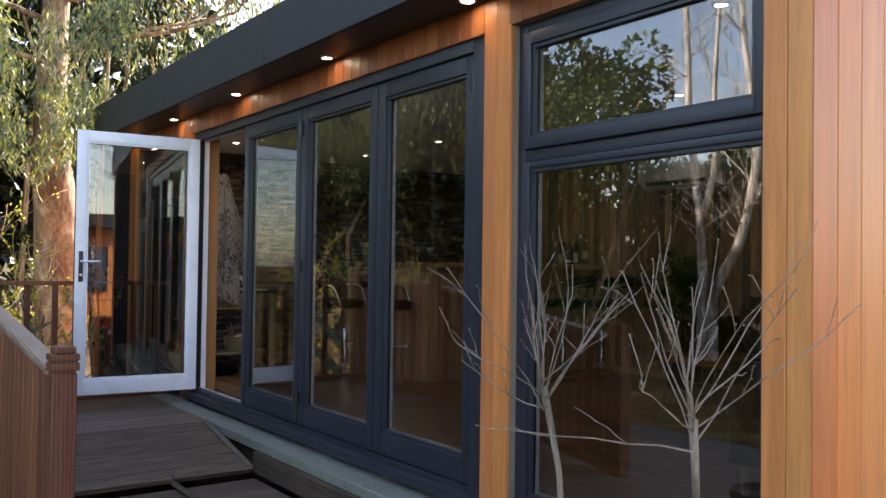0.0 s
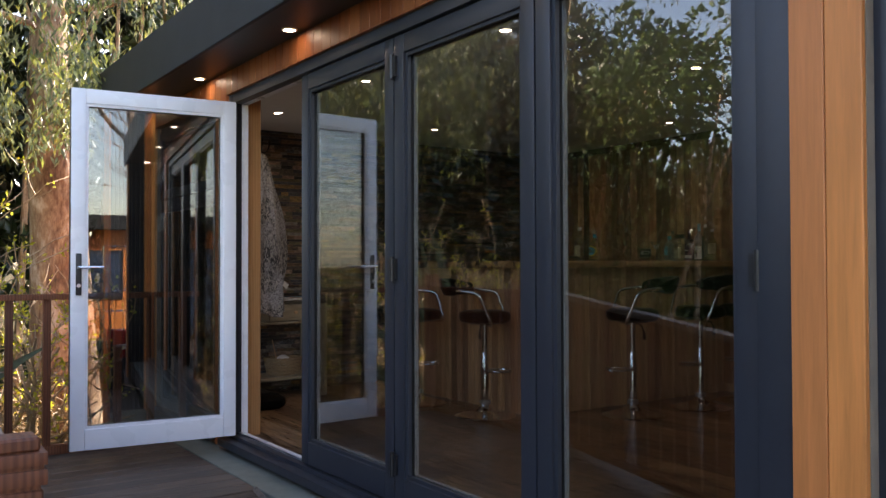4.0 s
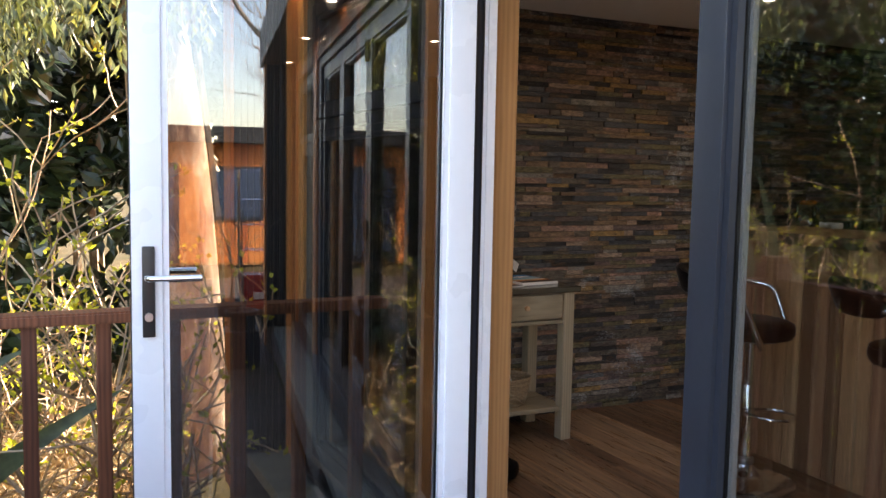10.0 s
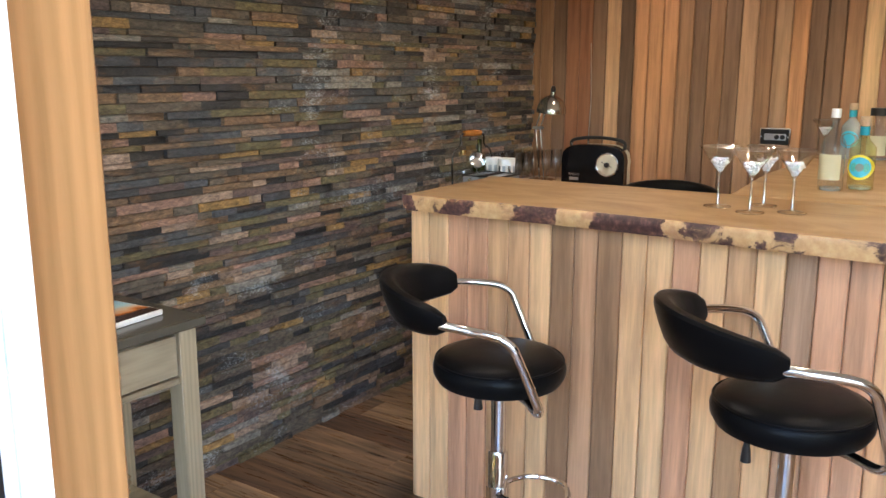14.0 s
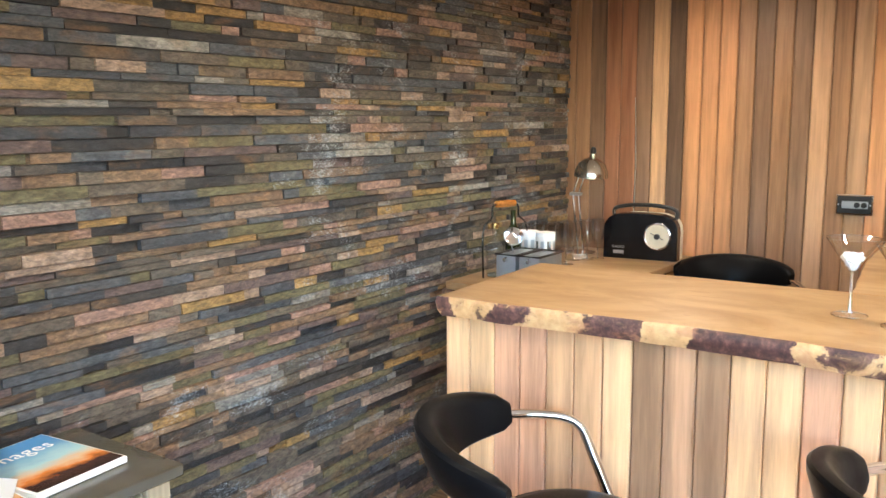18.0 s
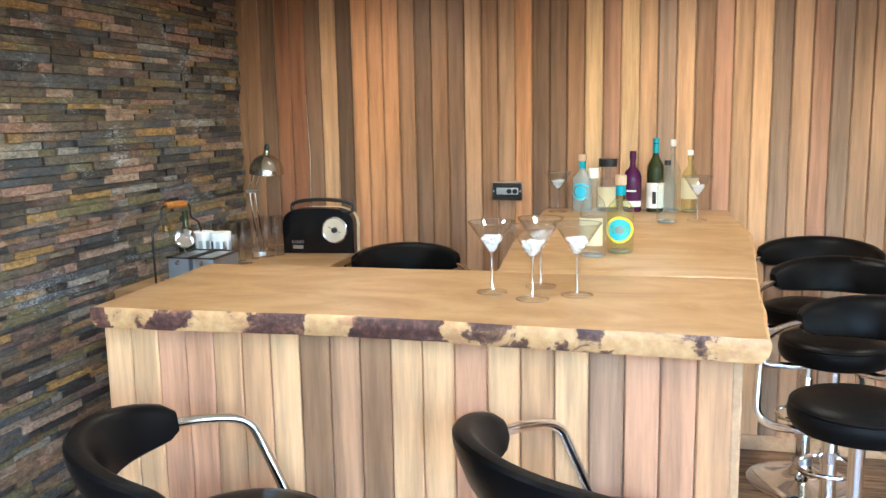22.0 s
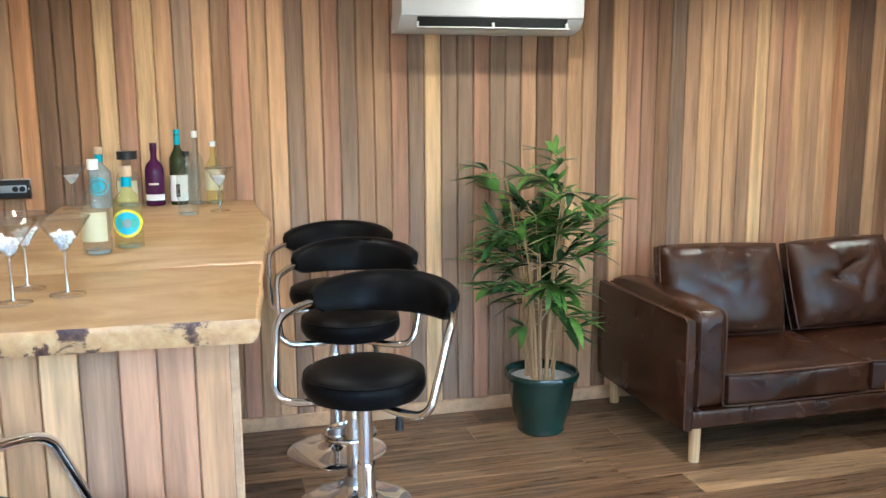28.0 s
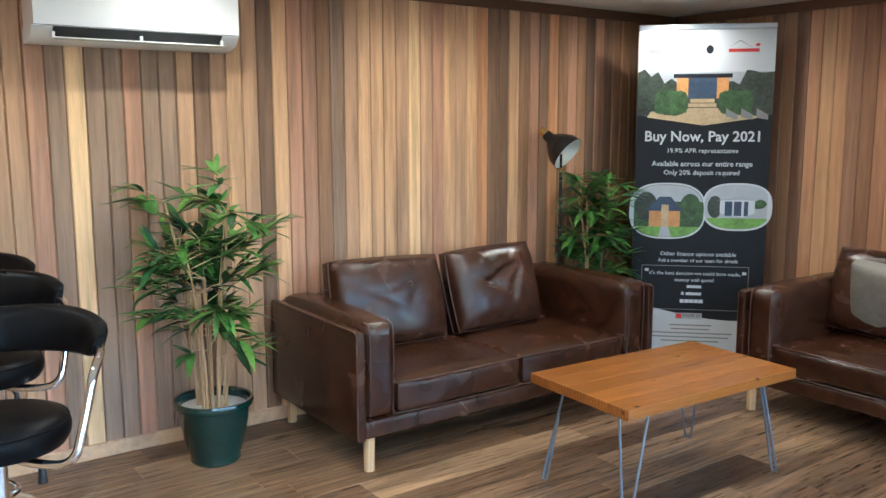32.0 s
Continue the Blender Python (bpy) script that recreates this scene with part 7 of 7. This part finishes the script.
# flax by the corner post
def flax(x, y, z, seed, count, reach, tall=()):
    rng = random.Random(seed)
    f = thing("flax_plant", "flax plant with long stiff strap leaves", "plant", m=pose(x, y, z))
    for k in range(count):
        a = rng.uniform(0, 6.28)
        L = reach * rng.uniform(0.6, 1.0)
        bm = bmesh.new()
        al = Vector((math.cos(a) * rng.uniform(0.25, 0.8), math.sin(a) * rng.uniform(0.25, 0.8), 1)).normalized()
        nm = (Vector((0, 0, 1)) - al * al.z).normalized()
        blade(bm, Vector((0.06 * math.cos(a), 0.06 * math.sin(a), 0)), al, nm, L, rng.uniform(0.022, 0.036), rng.uniform(0.1, 0.55), 9)
        part("strap_leaf", bm, M["flax_leaf"], f)
    for dx, dy, dz, sag in tall:
        al = Vector((dx, dy, dz + sag))
        droop = sag / al.length
        bm = bmesh.new()
        blade(bm, Vector((0.03 * dx, 0.02, 0)), al.normalized(), Vector((-0.25, -1.0, 0.1)).cross(al).normalized().cross(al).normalized() * -1.0, al.length, 0.058, droop, 14)
        part("strap_leaf", bm, M["flax_leaf"], f)
    return f


flax(0.1, 7.95, -0.35, 2, 14, 1.9, ((0.92, -0.05, 2.04, 0.73), (0.81, -0.1, 1.86, 1.25), (0.65, -0.02, 2.03, 1.1), (0.53, 0.0, 2.16, 0.46), (0.44, 0.08, 2.1, 0.3), (0.47, -0.06, 2.18, 1.9), (0.45, -0.1, 1.76, 1.6), (0.33, 0.04, 1.95, 0.4), (1.48, -0.02, 1.36, 0.68), (1.2, 0.12, 1.5, 1.2)))
flax(-0.3, 7.35, -0.35, 3, 16, 2.0)
flax(0.3, 6.6, -0.35, 5, 12, 1.6)

# two clipped bare standards in planters by the window
M["planter"] = plain("dark_ribbed_planter", (0.02, 0.022, 0.024), 0.5)
M["red_pot"] = plain("red_glazed_pot", (0.32, 0.012, 0.012), 0.25)
for k, (x, y, seed) in enumerate(((1.975, 2.09, 51), (1.90, 1.475, 52))):
    pl = thing("planter", "tall black ribbed planter with a dark inner pot", "planter", "planters", m=pose(x, y, LOW))
    part("outer", box(-0.15, 0.15, -0.15, 0.15, 0.0, 0.32, 0.01), M["planter"], pl)
    for j in range(9):
        part("rib", box(-0.155, -0.15, -0.135 + j * 0.03, -0.12 + j * 0.03, 0.02, 0.30), M["planter"], pl, smooth=False)
    part("pot", lathe([(0.0, 0.32), (0.11, 0.32), (0.14, 0.46), (0.145, 0.48), (0.13, 0.48), (0.12, 0.45), (0.0, 0.45)], 24), M["planter"], pl)
    rng = random.Random(seed)
    tr = thing("standard_tree", "small leafless standard tree with upright grey twigs", "tree", "standard trees", m=pose(x, y, LOW + 0.44))
    lean = 0.06 if k == 0 else -0.01
    head = Vector((lean * 0.2 - 0.02, lean, 0.54))
    part("stem", tube([(0, -lean * 0.6, 0), (0.01, 0.0, 0.26), head], [0.012, 0.010, 0.013], 9), M["grey_twig"], tr)
    limbs, tips = [], []
    for j in range(15):
        a = 2.4 * j + rng.uniform(-0.3, 0.3)
        rise = radians((86, 62, 40, 74, 22, 52, 80, 34, 66, 12, 58, 78, 46, 28, 70)[j])
        long = rng.uniform(0.40, 0.62) * (0.75 + 0.25 * math.sin(rise))
        branching(rng, head + Vector((0, 0, rng.uniform(-0.09, 0.03))), (math.cos(a) * math.cos(rise), math.sin(a) * math.cos(rise), math.sin(rise)), long, 0.0027, 1, limbs, tips, 0.4, 0.3, 0.3, (2, 3), 0.1)
    tb = bmesh.new()
    for pts, rad, d in limbs:
        tube(pts, [max(0.0011, r) for r in rad], 5, bm=tb)
        for q in pts[1::2]:
            bmesh.ops.create_icosphere(tb, subdivisions=1, radius=0.0026, matrix=Matrix.Translation(q + Vector((rng.gauss(0, 0.003), rng.gauss(0, 0.003), 0))))
    tagged(part("twig_mass", tb, M["grey_twig"], tr), kind="stuff")

# chrome wire rack with a red crate on a black ribbed box, past the end of the cabin
rk = thing("wire_rack", "tall chrome wire rack standing behind a black box", "rack", m=pose(2.27, -0.95, -0.35))
for sx in (-0.24, 0.24):
    for sy in (-0.1, 0.1):
        part("upright", tube([(sx, sy, 0.0), (sx, sy, 2.15)], 0.011, 8), M["chrome"], rk)
for z in (0.9, 1.2, 1.5, 1.8, 2.15):
    for sy in (-0.1, 0.1):
        part("rail", tube([(-0.24, sy, z), (0.24, sy, z)], 0.007, 6), M["chrome"], rk)
bx = thing("ribbed_box", "black ribbed box on the ground", "box", m=pose(2.27, -0.62, -0.35))
part("body", box(-0.27, 0.27, -0.18, 0.18, 0.0, 0.55, 0.01), M["planter"], bx)
for j in range(13):
    part("rib", box(-0.262 + j * 0.042, -0.242 + j * 0.042, 0.18, 0.19, 0.01, 0.54), M["planter"], bx, smooth=False)
cr = thing("red_crate", "red plastic crate on a black ribbed box", "crate", m=pose(2.27, -0.62, 0.2))
part("body", box(-0.23, 0.23, -0.16, 0.16, 0.0, 0.4, 0.02, 2), M["red_pot"], cr)
part("label", box(-0.09, 0.09, 0.161, 0.163, 0.12, 0.2), M["paper"], cr, "white paper label")

# neighbouring cabin across the garden
cb = thing("cabin", "orange cedar garden cabin with a dark flat roof", "building", m=pose(-3.6, -13.0, -0.3))
part("wall", box(0, 7.0, 0, 3.0, 0, 2.7), M["jamb"], cb, smooth=False)
for i in range(46):
    part("cladding", box(0.02 + i * 0.1515, 0.165 + i * 0.1515, 3.0, 3.02, 0.05, 2.7, 0.004), M["cedar_out"], cb)
part("roof", box(-0.35, 7.35, -0.35, 3.4, 2.7, 3.05, 0.01), M["fascia"], cb)
dr = part("door", box(2.9, 4.6, 3.02, 3.06, 0.05, 2.25), M["anthracite"], cb)
part("pane", box(3.0, 3.7, 3.06, 3.065, 0.3, 2.15), M["ban_glass"], dr)
part("pane", box(3.8, 4.5, 3.06, 3.065, 0.3, 2.15), M["ban_glass"], dr)
wi = part("window", box(5.3, 6.4, 3.02, 3.06, 1.0, 2.2), M["anthracite"], cb)
part("pane", box(5.38, 6.32, 3.06, 3.065, 1.08, 2.12), M["ban_glass"], wi)

# ---- pieces of floors and walls ----
def plank_mesh(name, w, t, h, mat, bevel):
    return shared_mesh(name, box(0, t, 0.0012, w - 0.0012, 0, h, bevel, 1), mat)


rng = random.Random(21)
M["dark_clad"] = timber("charcoal_stained_board", [(0.02, 0.02, 0.021), (0.03, 0.029, 0.029)], rough=0.55)
# back wall boards
w = 0.08157
board = plank_mesh("wall_board", w, 0.018, CZ - FZ, M["cedar_wall"], 0.0055)
for i, tone in enumerate("B" + BOARD_TONES):
    k, f = TONES[tone], rng.uniform(0.92, 1.08)
    piece("board", board, wall_back, pose(XB, 8.8238 - i * w, FZ)).color = (k[0] * f, k[1] * f, k[2] * f, 1)
# end wall boards inside
n = 47
w = (XB - XI) / n
board2 = plank_mesh("wall_board", w, 0.018, CZ - FZ, M["cedar_in"], 0.0045)
for i in range(n):
    piece("board", board2, wall_end, pose(XI + i * w, YE, FZ, 0, 0, -90) @ pose(0, 0, 0))
# end walls outside
n = 37
w = 0.128
board3 = plank_mesh("cladding_board", w, 0.02, 2.6, M["cedar_out"], 0.003)
for i in range(n):
    piece("board", board3, wall_end, pose(2.2 + (i + 1) * w, FIN0, 0.16, 0, 0, 90))
    piece("board", board3, wall_slate, pose(2.2 + i * w, FIN1, 0.16, 0, 0, -90))
fin_edge = plank_mesh("cladding_board", 0.08, 0.02, 2.6, M["cedar_out"], 0.003)
fin_dark = plank_mesh("cladding_board", 0.0325, 0.012, 2.45, M["dark_clad"], 0.004)
for k in range(2):
    piece("board", fin_edge, wall_end, pose(2.2, FIN0 + k * 0.08, 0.16))
    piece("board", fin_edge, wall_slate, pose(2.2, FIN1 - 0.16 + k * 0.08, 0.16))
for k in range(8):
    piece("board", fin_dark, wall_end, pose(2.22 + (k + 0) * 0.0325, YE - 0.148, LAND, 0, 0, -90) @ pose(-0.012, 0, 0))
    piece("board", fin_dark, wall_slate, pose(2.22 + (k + 1) * 0.0325, YS + 0.168, LAND, 0, 0, 90))
# front cladding
post = plank_mesh("cladding_board", 0.0975, 0.02, HEAD + 0.15 - 0.3, M["cedar_out"], 0.003)
for y in (W1, W1 + 0.0975, D1 + 0.004, D1 + 0.1035, W0 - 0.0985, V1 + 0.002, V1 + 0.1, V1 + 0.198):
    piece("board", post, wall_front, pose(2.48, y, 0.3))
# frieze boards, their tone already darkened for the soffit's shade
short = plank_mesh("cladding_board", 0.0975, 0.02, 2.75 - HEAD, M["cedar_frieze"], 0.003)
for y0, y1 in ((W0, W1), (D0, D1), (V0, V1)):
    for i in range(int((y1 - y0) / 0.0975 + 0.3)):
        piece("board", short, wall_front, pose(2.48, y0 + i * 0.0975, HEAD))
# bar front boards
w = 0.0772
bb = plank_mesh("bar_board", w, 0.018, CT - 0.054 - FZ, M["cedar_bar_front"], 0.004)
for i, tone in enumerate(BAR_TONES):
    piece("board", bb, bar, pose(BX, BY0 + 0.014 + i * w, FZ)).color = (*BAR_TONE[tone], 1)
n = 27
w = (XB - 0.02 - BX - 0.02) / n
bb2 = plank_mesh("bar_board", w, 0.018, CT - 0.054 - FZ, M["cedar_bar"], 0.004)
for i in range(n):
    piece("board", bb2, bar, pose(BX + 0.02 + (i + 1) * w, BY0, FZ, 0, 0, 90))
# floor planks along y
pw, pl = 0.19, 1.22
fp = shared_mesh("floor_plank", box(0.0006, pw - 0.0006, 0.0006, pl - 0.0006, -0.012, 0, 0.0012), M["floor"])
cols = int((XB + 0.02 - 2.56) / pw) + 1
for c in range(cols):
    x = 2.56 + c * pw
    y = YE - rng.uniform(0.1, 1.1)
    while y < YS:
        ln_ = min(y + pl, YS + 0.02) - max(y, YE - 0.02)
        if ln_ > 0.05:
            me = fp if (y >= YE - 0.02 and y + pl <= YS + 0.02) else shared_mesh("floor_plank", box(0.0006, pw - 0.0006, max(0.0, YE - 0.02 - y) + 0.0006, min(pl, YS + 0.02 - y) - 0.0006, -0.012, 0, 0.0012), M["floor"])
            piece("plank", me, floor, pose(x, y, FZ))
        y += pl


# slate wall
def slate_material(name, island):
    n = Nodes(name)
    v = n.coords((1, 1, 2.2), jitter=not island)
    rnd = n.add("NewGeometry").outputs["Random Per Island"] if island else n.add("ObjectInfo").outputs["Random"]
    tones = [(0.115, 0.098, 0.076), (0.07, 0.078, 0.088), (0.22, 0.145, 0.09), (0.026, 0.026, 0.028), (0.14, 0.125, 0.07), (0.3, 0.19, 0.15), (0.09, 0.1, 0.112), (0.1, 0.086, 0.07), (0.25, 0.24, 0.215), (0.13, 0.095, 0.088), (0.19, 0.125, 0.08), (0.034, 0.034, 0.036), (0.055, 0.06, 0.068), (0.3, 0.19, 0.075), (0.12, 0.1, 0.078), (0.14, 0.12, 0.065), (0.05, 0.046, 0.042), (0.34, 0.25, 0.19), (0.085, 0.08, 0.072)]
    base = n.ramp(rnd, [(i / (len(tones) - 1), c) for i, c in enumerate(tones)])
    base.node.color_ramp.interpolation = "CONSTANT"
    st = n.noise(v, 16.0, 6, 0.65, 0.8)
    rust = n.noise(v, 5.5, 4, 0.6, 0.5)
    fine = n.noise(v, 95.0, 5, 0.7)
    col = n.mix(1.0, base, n.ramp(st, [(0.3, (0.5, 0.5, 0.52)), (0.55, (0.97, 0.96, 0.95)), (0.75, (1.6, 1.55, 1.5))]), "MULTIPLY")
    col = n.mix(n.ramp(rust, [(0.55, (0, 0, 0)), (0.72, (0.55, 0.55, 0.55))]), col, (0.24, 0.13, 0.055))
    # bluish glints of daylight on the stone, mixed into its colour
    pale = n.noise(n.coords((1, 1, 2.0)), 3.4, 6, 0.7, 0.6)
    col = n.mix(n.ramp(n.math("MULTIPLY", pale, n.math("ADD", fine, 0.35)), [(0.50, (0, 0, 0)), (0.6, (0.65, 0.65, 0.65))]), col, (0.44, 0.49, 0.53))
    spots = n.noise(v, 42.0, 4, 0.7, 0.6)
    col = n.mix(1.0, col, n.ramp(spots, [(0.36, (0.55, 0.55, 0.57)), (0.5, (1.0, 1.0, 1.0)), (0.66, (1.5, 1.47, 1.42))]), "MULTIPLY")
    h = n.math("ADD", st, n.math("MULTIPLY", fine, 0.5))
    n.bump(h, 0.7, 0.008)
    return n.set(col, n.math("ADD", 0.36, n.math("MULTIPLY", fine, 0.3)), Specular_IOR_Level=0.45)


M["slate"] = slate_material("split_slate", False)
M["slate_far"] = slate_material("split_slate_joined", True)


def slate_block(L, h, d, rng, bm):
    """A split stone: uneven front, slightly skewed edges."""
    nx = max(2, int(L / 0.05))
    front, back = [], []
    for i in range(nx + 1):
        x = L * i / nx
        for z in (0.0, h):
            front.append(bm.verts.new((x, -d - rng.uniform(-0.002, 0.0025), z + (rng.uniform(0.0003, 0.0014) if z == 0.0 else -rng.uniform(0.0003, 0.0014)))))
            back.append(bm.verts.new((x, 0.0, z)))
    for i in range(nx):
        a, b, c, e = 2 * i, 2 * i + 1, 2 * i + 3, 2 * i + 2
        bm.faces.new((front[a], front[e], front[c], front[b]))
        bm.faces.new((front[b], front[c], back[c], back[b]))
        bm.faces.new((front[a], back[a], back[e], front[e]))
    bm.faces.new((front[0], front[1], back[1], back[0]))
    bm.faces.new((front[-1], front[-2], back[-2], back[-1]))


rng = random.Random(8)
forms = []
for L in (0.07, 0.11, 0.15, 0.19, 0.24, 0.31):
    for k in range(3):
        b = bmesh.new()
        slate_block(L - 0.001, 0.0345, rng.uniform(0.007, 0.026), rng, b)
        forms.append((L, shared_mesh("slate_stone", b, M["slate"])))
lot = []
z = FZ
spots = []
while z < CZ - 0.01:
    x = XI - 0.02
    high = rng.choice((0.02, 0.0265, 0.0265, 0.033))
    while x < XB:
        L, me = rng.choice(forms)
        if x + L > XB + 0.004:
            L = XB + 0.004 - x
            me = None
        if L > 0.012:
            spots.append((x, z, L, me, high))
        x += L
    z += high
near = [s for s in spots if s[3] is not None and 3.35 < s[0] < 4.6 and 1.2 < s[1] < 2.4][:300]
keep = {id(s) for s in near}
for s in spots:
    x, z, L, me, high = s
    if id(s) in keep:
        piece("slate_stone", me, wall_slate, pose(x, YS + 0.02, z) @ Matrix.Diagonal((1, 1, (high - 0.001) / 0.0345, 1)))
    else:
        lot.append((x, z, L, high))
ROWS_V, ROWS_F = [], []
for x, z, L, high in lot:
    b = bmesh.new()
    slate_block(max(0.011, L - 0.001), min(high - 0.001, CZ - z), rng.uniform(0.006, 0.026), rng, b)
    b.verts.index_update()
    k = len(ROWS_V)
    ROWS_V += [(v.co.x + x, v.co.y + YS + 0.02, v.co.z + z) for v in b.verts]
    ROWS_F += [tuple(k + v.index for v in f.verts) for f in b.faces]
    b.free()
sm = bpy.data.meshes.new("slate_cladding")
sm.from_pydata(ROWS_V, [], ROWS_F)
sm.materials.append(M["slate_far"])
sj = new("slate_cladding", sm)
sj.parent = wall_slate
tagged(sj, "rows of split slate strips", kind="stuff")
